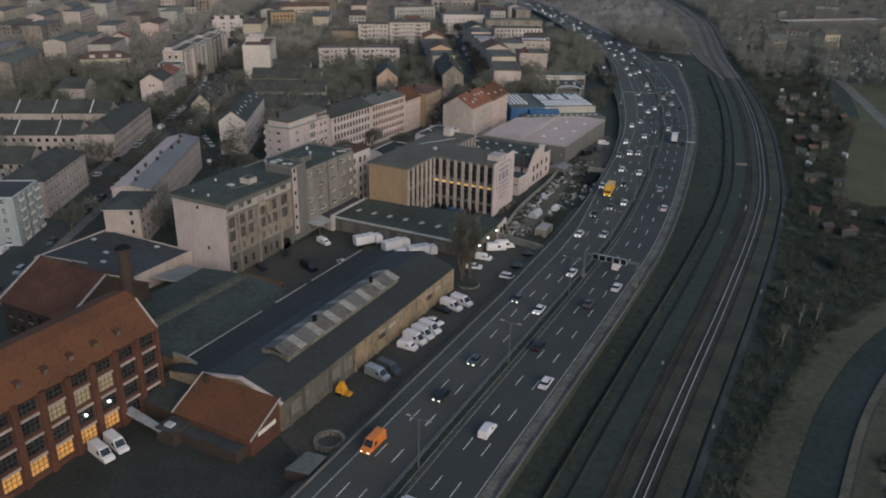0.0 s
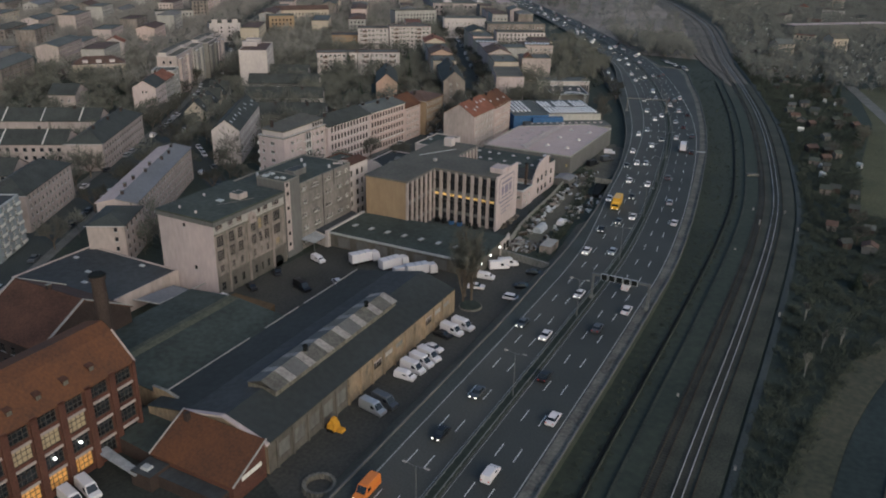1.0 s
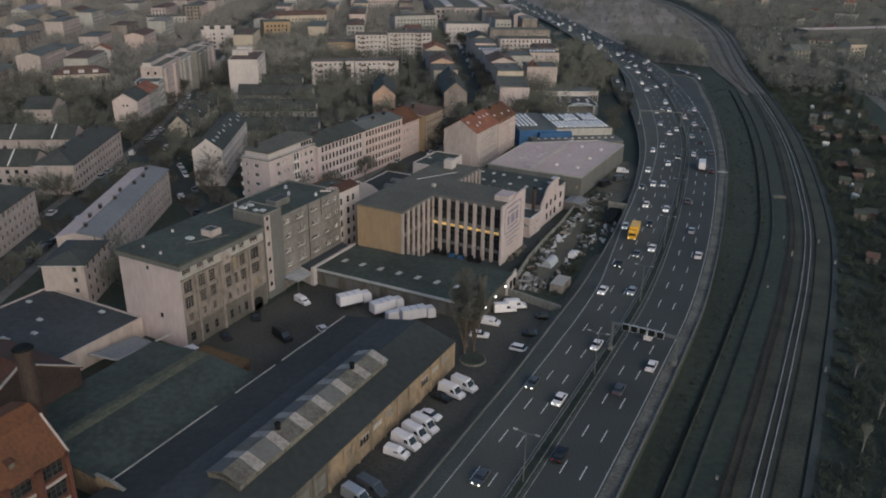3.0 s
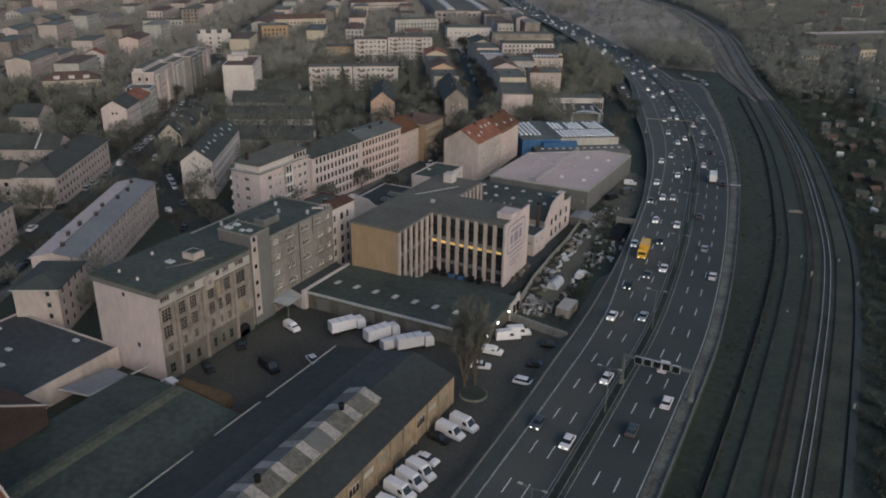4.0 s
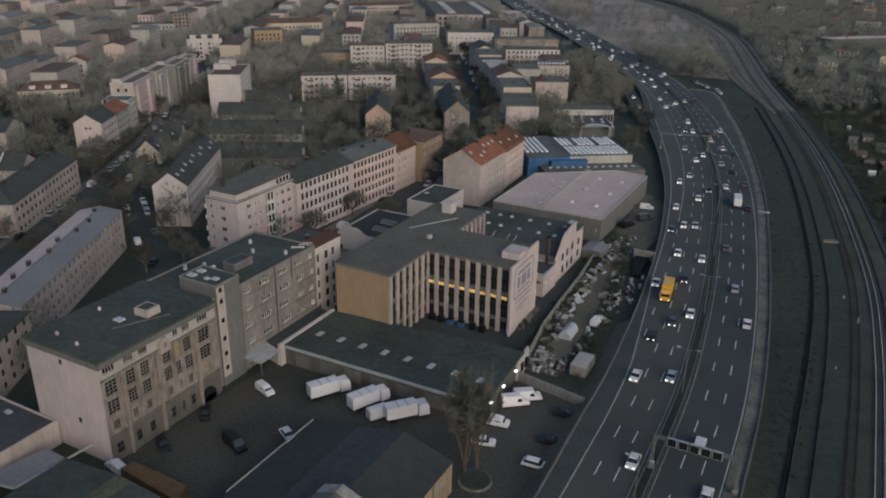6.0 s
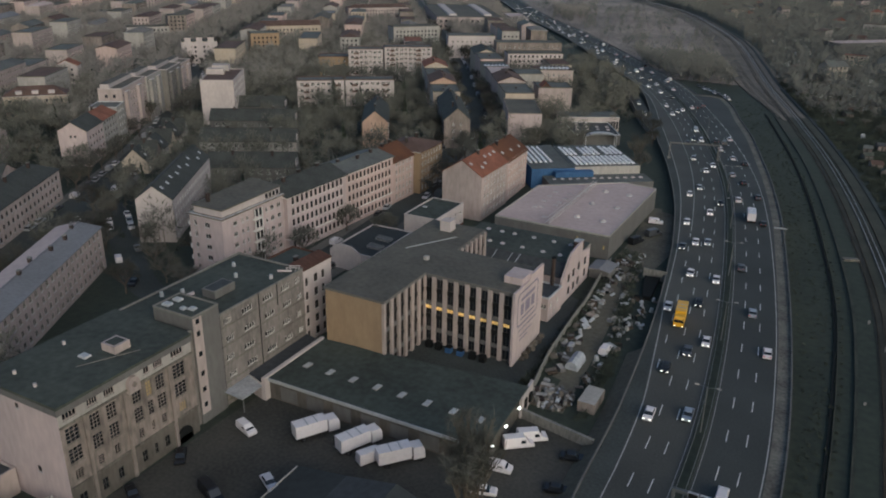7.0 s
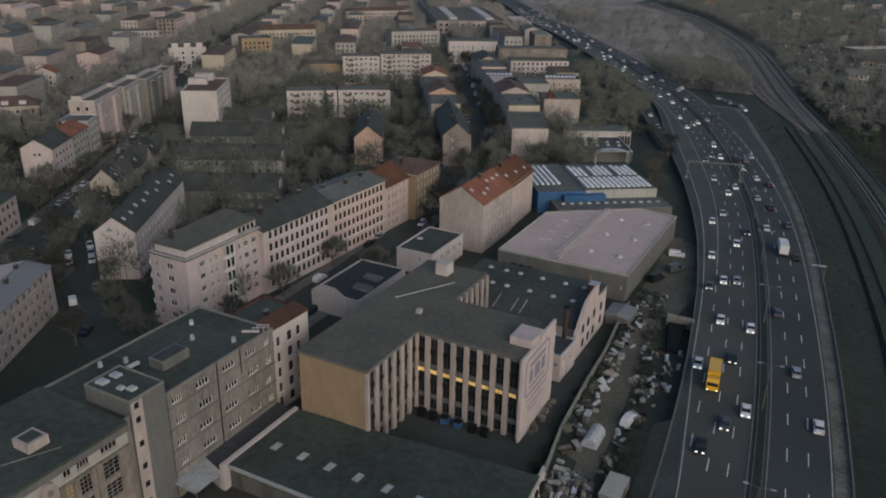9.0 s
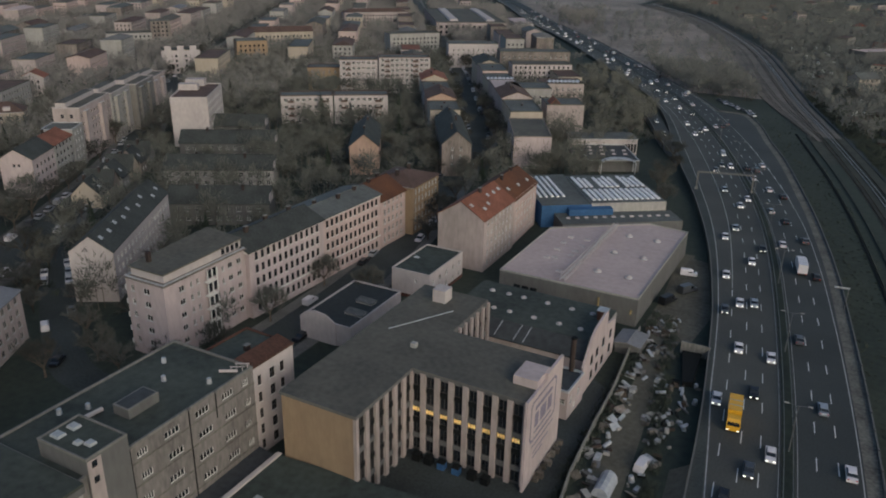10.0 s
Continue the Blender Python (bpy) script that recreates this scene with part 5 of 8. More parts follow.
def low_hall():
    root = thing("middle_hall", "hall with mossy roof, round skylights and pale rising gable", "hall")
    FOOT.append((-130, 247, 0, 33, 22))
    b = Build()
    b.prism([(-129.5, 254.0), (-97.6, 254.0), (-97.6, 270.4), (-129.5, 270.4)], 0, 8.9, "grey")
    b.prism([(-129.5, 250.2), (-97.6, 250.2), (-97.6, 254.0), (-129.5, 254.0)], 0, 6.8, "pink")
    part("wall", b, root)
    r = Build()
    r.prism([(-129.7, 254.0), (-97.7, 254.0), (-97.7, 270.7), (-129.7, 270.7)], 8.9, 9.1, "grey_dark", top="felt_moss")
    part("roof", r, root, "flat mossy felt roof")
    r = Build()
    r.slab([(-129.7, 249.9, 6.85), (-97.7, 249.9, 6.85), (-97.7, 254.1, 9.14), (-129.7, 254.1, 9.14)], 0.2, "tar")
    part("lower_roof", r, root, "steep dark felted roof slope")
    for x in (-117.9, -113.5, -111.4):
        p = Build()
        p.slab([(x, 250.3, 7.2), (x + 0.14, 250.3, 7.2), (x + 0.6, 253.8, 9.1), (x + 0.46, 253.8, 9.1)], 0.1, "zinc")
        part("seam", p, root, "pale metal roof seam")
    g = Build()
    line = [(247.6, 0.0), (247.6, 6.6), (248.6, 7.6), (250.6, 9.4), (252.2, 11.0), (254.2, 12.1), (257.5, 12.5), (261.2, 12.9), (262.2, 12.6), (262.6, 9.6), (268.7, 8.4), (268.7, 0.0)]
    n = len(line)
    g.face([(-97.2, a, z) for a, z in line][::-1], "blush")
    g.face([(-97.7, a, z) for a, z in line], "blush")
    for k in range(n):
        (a, z0), (c, z1) = line[k], line[(k + 1) % n]
        g.face([(-97.7, a, z0), (-97.2, a, z0), (-97.2, c, z1), (-97.7, c, z1)][::-1], "blush")
    part("gable_wall", g, root, "pale pink gable wall with rising curved top")
    for a, z in ((252.0, 5.0), (255.5, 5.2), (259.5, 5.6), (252.5, 1.4), (256.0, 1.4), (259.5, 1.4), (264.6, 1.8), (264.6, 5.2)):
        p = Build()
        p.box(-97.2, -97.12, a, a + 1.2, z, z + 1.9, "glass")
        p.box(-97.2, -97.05, a - 0.1, a + 1.3, z - 0.12, z, "zinc")
        part("window", p, root)
    p = Build()
    p.tube((-99.3, 246.6, 0.0), (-99.3, 246.6, 13.0), 0.55, 0.5, "brick_dark", 10)
    p.tube((-99.3, 246.6, 13.0), (-99.3, 246.6, 13.3), 0.65, 0.6, "black", 10)
    part("flue", p, root, "dark round flue beside the gable")
    p = Build()
    p.box(-100.2, -98.2, 264.2, 266.4, 9.1, 11.2, "tile_dark")
    p.box(-100.3, -98.1, 264.1, 266.5, 11.2, 11.35, "zinc")
    part("roof_cabin", p, root, "small dark red roof cabin")
    for x in (-125.6, -121.5, -117.8, -112.1, -106.4, -101.7):
        for y in (258.1, 266.2):
            p = Build()
            p.tube((x, y, 9.1), (x, y, 9.35), 0.62, 0.62, "zinc", 10)
            p.tube((x, y, 9.35), (x, y, 9.6), 0.54, 0.2, "white", 10)
            part("dome_skylight", p, root)
    ext = building("side_house", "small pale house beside the hall with dark roof", -102.6, 238.6, -2, 5.6, 8.4, 6.0, "flat", wall="blush", roofkey="tar", category="house",
                   S=[(3.6, 3.3, 1.4, 1.0)], E=[(1.2, 3.2, 1.1, 1.3), (5, 3.2, 1.1, 1.3), (3.2, 0.9, 1.0, 1.4)])
    building("metal_shed", "low lean-to shed with dull metal roof", -96.9, 268.9, -2, 5.4, 6.4, 2.7, "gable_y", 0.4, wall="grey_dark", roofkey="slate_blue", category="shed")
low_hall()


def warehouse():
    root = thing("warehouse", "large low warehouse with pale pinkish flat roof", "warehouse")
    FOOT.append((-131.5, 282, 0, 36, 54))
    poly = [(-131, 282.3), (-96, 282.8), (-95.6, 334.2), (-107, 335.6), (-131, 317.2)]
    b = Build()
    b.prism(poly, 0, 6.9, "grey_dark")
    part("wall", b, root)
    r = Build()
    r.prism([(-130.7, 282.6), (-96.3, 283.1), (-95.9, 333.9), (-107, 335.2), (-130.7, 316.9)], 6.9, 7.02, "felt_pale")
    part("roof", r, root, "pale pinkish-grey roofing membrane")
    n = len(poly)
    for k in range(n):
        (xa, ya), (xb, yb) = poly[k], poly[(k + 1) % n]
        p = Build()
        d = Vector((xb - xa, yb - ya, 0)).normalized() * 0.25
        q = Vector((-d.y, d.x, 0))
        p.prism([(xa, ya), (xb, yb), (xb + q.x, yb + q.y), (xa + q.x, ya + q.y)], 6.9, 7.35, "grey")
        part("parapet", p, root)
    for x in (-109.4, -101.5):
        for y in (294.0, 308.2, 322.5):
            p = Build()
            p.tube((x, y, 7.0), (x, y, 7.35), 0.95, 0.95, "zinc", 10)
            p.tube((x, y, 7.35), (x, y, 7.8), 0.9, 0.35, "white", 10)
            part("dome_skylight", p, root)
    for x, y in ((-123.8, 296), (-121.9, 297.2), (-123.4, 303), (-123.6, 308.2), (-123.4, 313.4), (-118.7, 300.8), (-118.7, 303.9), (-118.3, 308.2), (-118.6, 313.4), (-117.8, 289)):
        p = Build()
        p.box(x - 0.8, x + 0.8, y - 0.6, y + 0.6, 7.0, 7.35, "white", taper=0.12)
        part("roof_hatch", p, root)
    t = Build()
    for xx in (-115.6, -114.4):
        t.tube((xx, 283.5, 7.5), (xx + 0.4, 327, 7.5), 0.14, 0.14, "white", 5)
        t.tube((xx, 283.5, 8.5), (xx + 0.4, 327, 8.5), 0.14, 0.14, "white", 5)
    for i in range(30):
        y = 283.5 + i * 1.5
        t.tube((-115.6, y, 7.5), (-114.3, y + 0.7, 8.5), 0.06, 0.06, "zinc", 4)
        t.tube((-114.4, y, 7.0), (-114.4, y, 8.5), 0.05, 0.05, "zinc", 4)
    part("truss", t, root, "long lattice truss on the roof")
    for xx, z0, z1 in ((-105.4, 2.4, 5.6), (-97.5, 3.2, 4.2)):
        p = Build()
        p.box(xx, xx + 0.35, 282.2, 282.7, z0, z1, "lit_soft")
        part("wall_light", p, root, "narrow warm lit strip window")
    for i in range(3):
        p = Build()
        p.box(-127 + i * 2.2, -125.3 + i * 2.2, 282.1, 282.32, 2.6, 4.2, "glass")
        part("window", p, root)
    for yy in (284.5, 288.0):
        p = Build()
        p.box(-96.0 + 0.02, -95.9, yy + 8, yy + 10.5, 0.1, 3.4, "grey_dark")
        part("gate", p, root)
warehouse()


def blue_hall():
    root = thing("blue_hall", "blue-walled hall with rows of white roof lights", "hall", pose(-140.2, 334.3, 0, 0, 0, 36))
    FOOT.append((-140.2, 334.3, 36, 40, 34))
    b = Build()
    b.box(0, 16, 0, 33, 0, 7.2, "blue", top="felt")
    b.box(16, 40.5, 0, 30, 0, 7.6, "grey", top="felt")
    b.box(8, 22, -3, 0, 0, 6.6, "blue", top="blue")
    part("wall", b, root)
    b = Build()
    b.box(4, 42, -10, 0, 0, 4.6, "grey_dark", top="felt")
    part("front_wing", b, root, "low grey front wing")
    for i in range(13):
        p = Build()
        p.box(17.0 + i * 1.78, 18.05 + i * 1.78, 2.5, 13.5, 7.6, 7.95, "roof_white", taper=0.08)
        part("roof_light", p, root)
        if i % 5 != 3:
            p = Build()
            p.box(17.0 + i * 1.78, 18.05 + i * 1.78, 16.0, 27.5 - (i % 3), 7.6, 7.95, "roof_white", taper=0.08)
            part("roof_light", p, root)
    for i in range(5):
        p = Build()
        p.box(1.2 + i * 1.9, 2.1 + i * 1.9, 8, 30, 7.2, 7.6, "roof_white", taper=0.08)
        part("roof_light", p, root)
    for i in range(12):
        p = Build()
        p.box(6.5 + i * 2.9, 7.7 + i * 2.9, -5.4, -4.4, 4.6, 4.95, "white", taper=0.1)
        part("dome_skylight", p, root)
blue_hall()
fh = building("depot", "low grey depot with raised rear hall and arched entrance", -147.8, 402.8, 30, 20, 24.6, 4.4, "flat", wall="grey_dark", roofkey="tar", category="depot", parapet="zinc")
p = Build()
p.box(-2.0, 25.5, 24.8, 36.0, 0, 6.9, "white", top="felt")
p.box(-2.3, 25.8, 24.5, 36.3, 6.7, 7.0, "zinc", top="felt")
part("rear_hall", p, fh, "raised rear hall with pale walls")
for i in range(4):
    p = Build()
    p.box(20.3 + i * 1.3, 21.2 + i * 1.3, 24.6, 24.85, 1.2, 4.8, "glass")
    part("rear_window", p, fh)
for i in range(10):
    p = Build()
    u, v = 2.2 + (i % 4) * 4.6 + (i // 4) * 0.8, 9 + (i // 4) * 5.5
    p.box(u, u + 1.5, v, v + 1.5, 4.35, 4.85, "white", taper=0.2)
    part("dome_skylight", p, fh)
for v0, key in ((-3.5, "zinc"), (-0.6, "tar")):
    p = Build()
    for k in range(9):
        w0, w1 = math.pi * k / 9, math.pi * (k + 1) / 9
        p.slab([(11 + 7 * math.cos(w0), v0, 4 + 2.2 * math.sin(w0)), (11 + 7 * math.cos(w1), v0, 4 + 2.2 * math.sin(w1)),
                (11 + 7 * math.cos(w1), v0 + 3, 4 + 2.2 * math.sin(w1)), (11 + 7 * math.cos(w0), v0 + 3, 4 + 2.2 * math.sin(w0))], 0.3, key)
    for u0 in (4.2, 17.5):
        p.box(u0, u0 + 0.3, v0 + 0.2, v0 + 0.5, 0, 4.2, "zinc")
    part("arched_canopy", p, fh, "arched metal canopy")

# ---- the residential quarter ----
def up(x, y, rot, u, v):
    """The place u metres along a rotated east axis and v along its north axis from x, y."""
    c, s = math.cos(radians(rot)), math.sin(radians(rot))
    return x + u * c - v * s, y + u * s + v * c


# block along the west street with blue-grey roof, and its lower end house
building("long_block", "long pale apartment block with blue-grey roof and small chimneys", -191.6, 151.4, 30, 11.2, 60, 11.6, "gable_y", 1.2, "pink", "slate_blue", west="felt_pale",
         E=grid(60, 2.75, 4, 1.25, 1.45, 1.2, 2.75), S=[], chimneys=8, over=0.35, frame="grey", nx=2, ny=1)
building("end_house", "pale end house with hipped dark roof", -179.8, 138.2, 30, 9.8, 15.5, 11.3, "hip", 1.8, "pink", "slate", E=grid(15.5, 3.6, 4, 1.1, 1.4, 1.2, 2.7), S=[(7.0, 1.4 + 2.7 * k, 0.9, 1.2) for k in range(4)], frame="frame_dark", nx=1, ny=1)
# blocks west of the street
x, y = up(-214, 145.4, 30, -13, 0)
building("dark_roof_block", "pale apartment block with dark hipped roof", x, y, 30, 13, 33, 11.6, "hip", 3.6, "pink", "slate", E=grid(33, 2.75, 4, 1.2, 1.45, 1.2, 2.75), S=[], frame="grey", nx=2, ny=1)
x, y = up(-230.5, 174, 30, -62, -13)
building("rear_wing", "rear wing with dark roof", x, y, 30, 48.8, 13, 11.6, "gable_x", 3.6, "pink", "slate", S=grid(48.8, 2.9, 4, 1.2, 1.45, 1.2, 2.75), frame="frame_dark", nx=1, ny=1)
x, y = up(-209, 140.6, 30, -25, -16)
bl = building("balcony_house", "pale blue corner house with many balconies", x, y, 30, 25, 15.5, 14.2, "flat", wall="pale_blue", roofkey="tar", S=grid(25, 3.1, 5, 1.2, 1.5, 1.2, 2.8),
              E=grid(15.5, 3.1, 5, 1.2, 1.5, 1.2, 2.8))
for j in range(5):
    for i in range(3):
        p = Build()
        p.box(25.0, 26.1, 1.4 + i * 4.9, 4.2 + i * 4.9, 1.0 + j * 2.8, 1.18 + j * 2.8, "concrete")
        p.box(26.0, 26.1, 1.4 + i * 4.9, 4.2 + i * 4.9, 1.18 + j * 2.8, 2.0 + j * 2.8, "frame_white")
        part("balcony", p, bl)
for u0, v0, w, d, kind, cols in ((-72, 0, 59, 13, "gable_x", 59), (-13, 0, 13, 49, "hip", 49), (-72, 36, 58.7, 13, "gable_x", 0)):
    x, y = up(-245.3, 199, 31.2, u0, v0)
    building("courtyard_block", "pale courtyard block with long dark roof", x, y, 31.2, w, d, 10.4, kind, 3.8, "pink", "slate", group="courtyard blocks",
             S=grid(w, 3.0, 3, 1.3, 1.4, 1.4, 3.0) if w > 20 and v0 == 0 else [], E=grid(d, 2.9, 3, 1.2, 1.4, 1.4, 3.0) if d > 20 else [], chimneys=3, frame="frame_dark", nx=1, ny=1)
    if w > 20:
        for k in range(4):
            xx, yy = up(x, y, 31.2, 6 + k * 15, 0)
            p = Build()
            p.slab([(0, -0.4, 10.55), (0.35, -0.4, 10.55), (0.35, d / 2, 14.4), (0, d / 2, 14.4)], 0.25, "frame_white")
            thing("fire_wall", "pale fire wall strip across the dark roof", "roof trim", pose(xx, yy, 0, 0, 0, 31.2), "fire walls", b=p)
# white gable house with long dark roof
building("gable_house", "white-gabled house with long dark slate roof", -218.2, 226.2, 30.8, 10.4, 46, 13.3, "gable_y", 4.0, "white", "slate", E=grid(46, 2.7, 4, 1.1, 1.4, 1.2, 2.8), S=[],
         skylights=9, over=0.25)
# dark garden rows
for k, (x, y, w) in enumerate(((-240, 276.5, 31), (-268.5, 302, 38), (-291, 331.5, 37), (-311, 354, 34))):
    r = building("garden_row", "low terrace row with long dark roof", x, y, 31, w, 11.5, 7.2, "gable_x", 3.8, ("grey_dark", "grey", "grey_dark", "grey_dark")[k], "slate", S=grid(w, 3.1, 2, 1.4, 1.5, 1.5, 2.9),
                 group="garden rows", chimneys=2, category="terrace")
    p = Build()
    p.face([(w - 0.1, -0.5, 0), (w + 0.4, -0.5, 0), (w + 0.4, 0.9, 0)], "white")
    p.box(w + 0.02, w + 0.38, 0.6, 5.8, 7.0, 9.6, "white", taper=0.1)
    part("fire_wall", p, r, "white fire wall end")
for k in range(6):
    x, y = up(-276.5, 272, 31, -1 + k * 0.2, k * 9.6)
    building("small_gabled_house", "small steep-gabled house with dark roof beside the street", x, y, 31, 9.4, 7.6, 4.8, "gable_y" if k % 2 == 0 else "gable_x", 4.6, ("cream", "sooty", "grey")[k % 3], "slate",
             S=[(2, 1.2, 1.1, 1.3), (5.6, 1.2, 1.1, 1.3)], E=[(2, 1.2, 1.1, 1.3), (4.8, 1.2, 1.1, 1.3)], group="small gabled houses", skylights=1, category="house", chimneys=1)
# the pale row along the middle street
corner = building("corner_house", "cream corner house with stepped attic and balconies", -187.4, 216.8, 0.5, 10.9, 24.4, 17.5, "flat", wall="blush", roofkey="felt_warm",
                  E=[(c - ww / 2, 2.6 + 3.0 * j, ww, 1.25) for j in range(5) for c, ww in ((4.8, 1.4), (7.5, 0.75), (9.4, 0.75), (15.2, 0.75), (17.0, 0.75), (19.4, 1.4), (22.2, 1.4))],
                  S=[(5.0, 2.6 + 3.0 * j, 1.7, 1.3) for j in range(5)] + [(1.4, 2.6 + 3.0 * j, 0.9, 1.3) for j in range(5)], band=(17.1,), frame="frame_white", nx=2, ny=1)
p = Build()
p.box(0.6, 9.9, 1.2, 24.2, 17.4, 19.6, "white")
part("attic", p, corner, "set-back attic storey")
p = Build()
p.slab([(0.2, 0.8, 19.7), (10.4, 0.8, 19.7), (10.4, 24.3, 20.0), (0.2, 24.3, 20.8)], 0.3, "felt_warm")
part("attic_roof", p, corner, "warm grey attic roof")
p = Build()
p.box(-0.3, 11.3, -0.35, 24.4, 17.3, 17.6, "sooty")
part("cornice", p, corner, "dark weathered cornice")
for j in range(5):
    p = Build()
    p.box(10.9, 12.0, 11.2, 14.2, 1.2 + j * 3.2, 1.45 + j * 3.2, "frame_white")
    for a in (11.2, 12.6, 14.0):
        p.box(11.8, 12.02, a, a + 0.2, 1.45 + j * 3.2, 4.2 + j * 3.2, "frame_white")
    p.box(11.7, 11.8, 11.2, 14.2, 2.3 + j * 3.2, 4.2 + j * 3.2, "glass")
    part("glazed_bay", p, corner, "white-framed glazed bay")
for k in range(4):
    p = Build()
    p.box(9.85, 10.0, 18.0 + k * 1.5, 18.9 + k * 1.5, 17.9, 19.2, "glass")
    part("attic_window", p, corner)
for j in range(5):
    for vv in (0.6, 4.2):
        p = Build()
        p.box(-1.2, 0, vv, vv + 2.4, 1.2 + j * 3.2, 2.3 + j * 3.2, "frame_white")
        part("balcony", p, corner)
p = Build()
p.box(2.2, 3.0, 4, 4.8, 19.6, 22.0, "brick_dark")
part("chimney", p, corner)
building("ornate_house", "white stuccoed row house with dark roof", -188.2, 241.6, -2.6, 12.8, 26.6, 17.0, "gable_y", 2.6, "blush", "slate", E=grid(26.6, 1.98, 5, 1.0, 1.95, 1.4, 3.2), band=(16.3, 4.2), chimneys=3,
         sill="frame_white", over=0.5, frame="frame_dark", nx=1, ny=1)
building("rose_house", "rose stuccoed row house with shallow grey roof", -187.0, 268.3, -3.0, 12.6, 25.2, 17.0, "gable_y", 1.5, "rose", "felt", E=grid(25.2, 1.95, 5, 1.0, 1.85, 1.4, 3.15), band=(16.3, 4.4), chimneys=3,
         sill="frame_white", over=0.5, frame="frame_dark", nx=1, ny=1)
building("orange_roof_house", "row house with orange tiled roof", -187.0, 293.8, -1, 13.5, 13.2, 14.4, "gable_y", 3.8, "rose", "tile_orange", E=grid(13.2, 2.2, 5, 1.0, 1.6, 1.3, 2.8), chimneys=2)
building("yellow_house", "yellow row house with tiled roof", -186.4, 307.2, 2, 15.2, 17.0, 15.0, "hip", 2.4, "ochre", "tile_brown", E=grid(17, 2.2, 5, 1.0, 1.6, 1.3, 2.8), S=[], chimneys=2)
# pitched house
building("tiled_house", "pale gabled house with dark red tiled roof and roof lights", -154.6, 293.0, 1, 13.8, 21.0, 14.8, "gable_y", 4.4, "pink", "tile_red", E=grid(21, 2.6, 5, 1.1, 1.5, 1.4, 2.8), S=[],
         skylights=6, chimneys=1, over=0.25)
building("tiled_house", "gabled house with brighter orange-red tiled roof", -155.6, 314.6, 3.5, 13.8, 20.5, 14.0, "gable_y", 4.4, "rose", "tile_orange", E=grid(20.5, 2.6, 5, 1.1, 1.5, 1.4, 2.8), chimneys=2, skylights=3)
# street gables further along
building("orange_gable_house", "house with plain orange-brown gable and dark roof", -223.4, 350.2, 31, 10.8, 34, 11.2, "gable_y", 4.6, "salmon", "slate", E=grid(34, 2.8, 4, 1.1, 1.4, 1.2, 2.7), S=[(3.4, 7, 0.8, 1), (6.4, 7, 0.8, 1)], chimneys=2)
building("brown_gable_house", "house with brown gable and dark roof", -193.2, 366.8, 32, 11.0, 46, 12.6, "gable_y", 4.8, "sooty", "slate", E=grid(46, 2.8, 4, 1.1, 1.4, 1.2, 2.9), S=[(3.4, 4 + 3 * k, 0.9, 1.2) for k in range(3)] + [(6.6, 4 + 3 * k, 0.9, 1.2) for k in range(3)],
         chimneys=3)
building("blank_gable_block", "flat-roofed block with blank pink end wall", -174.4, 390.6, 28, 14.6, 32, 12.9, "flat", wall="blush", roofkey="felt_warm", E=grid(32, 3, 4, 1.1, 1.4, 1.4, 2.9), S=[], parapet="sooty")
x, y = -221.5, 408.5
for k, (w, d, h, rf, key, wk) in enumerate(((13, 20, 14.5, "flat", "felt", "cream"), (13, 22, 15.5, "gable_y", "tile_brown", "salmon"), (13, 24, 15, "flat", "felt", "pink"), (13, 20, 16, "gable_y", "tile_red", "cream"))):
    building("row_house", "row house with pale front and stepped roof", x, y, 33, w, d, h, rf, 2.6, wk, key, E=grid(d, 2.5, 5, 1.1, 1.5, 1.3, 2.8), S=grid(w, 2.6, 4, 1.1, 1.4, 3, 2.8) if k == 0 else [],
             chimneys=2, group="middle street row")
    x, y = up(x, y, 33, 0, d + 0.3)
# point block and slabs
building("point_block", "tall white point block with roof cabins", -308.6, 345.4, 33, 15.0, 32, 20.5, "flat", wall="white", roofkey="tile_brown", E=grid(34, 4.2, 6, 1.6, 1.5, 1.4, 3.1), S=[], parapet="white")
p = Build()
p.box(0, 8, 0, 4, 0, 2.6, "white")
thing("roof_cabin", "white lift cabin on the point block roof", "roof cabin", pose(-317.6, 359.0, 20.5, 0, 0, 33), b=p)
p = Build()
p.box(0, 8, 0, 5, 0, 2.8, "white")
thing("roof_cabin", "white lift cabin on the point block roof", "roof cabin", pose(-322.5, 368.0, 20.5, 0, 0, 33), b=p)


def slab(name, label, x, y, rot, w, d, h, rows, wall, roofkey="felt"):
    r = building(name, label, x, y, rot, w, d, h, "flat", wall=wall, roofkey=roofkey, S=grid(w, 2.75, rows, 1.7, 1.45, 1.2, (h - 0.6) / rows), E=[], parapet="tile_brown")
    for j in range(rows):
        for i in range(int(w / 8)):
            p = Build()
            z = 0.9 + j * (h - 0.6) / rows
            p.box(3.2 + i * 8, 6.2 + i * 8, -1.1, 0, z, z + 0.15, "concrete")
            p.box(3.2 + i * 8, 6.2 + i * 8, -1.15, -1.05, z, z + 1.0, "white" if i % 2 else "tile_brown")
            part("balcony", p, r)
    return r


slab("balcony_slab", "white balcony slab block with flat brown roof", -296.4, 400.2, 39, 24.0, 11, 13.6, 4, "white")
slab("balcony_slab", "white balcony slab block with flat brown roof", -277.3, 415.8, 35, 25.2, 11, 13.6, 4, "white")
slab("tall_slab", "tall white slab block with balconies", -318.8, 479.0, 35, 21, 12, 18.8, 6, "white")
slab("tall_slab", "tall white slab block with balconies", -301.0, 491.6, 36, 29, 12, 20.0, 7, "white")
building("yellow_block", "yellow ochre apartment block", -339.4, 476.4, 35, 18.4, 12, 13.0, "flat", wall="ochre", S=grid(18.4, 3.2, 4, 1.1, 1.4, 1.4, 2.8), parapet="tile_brown")
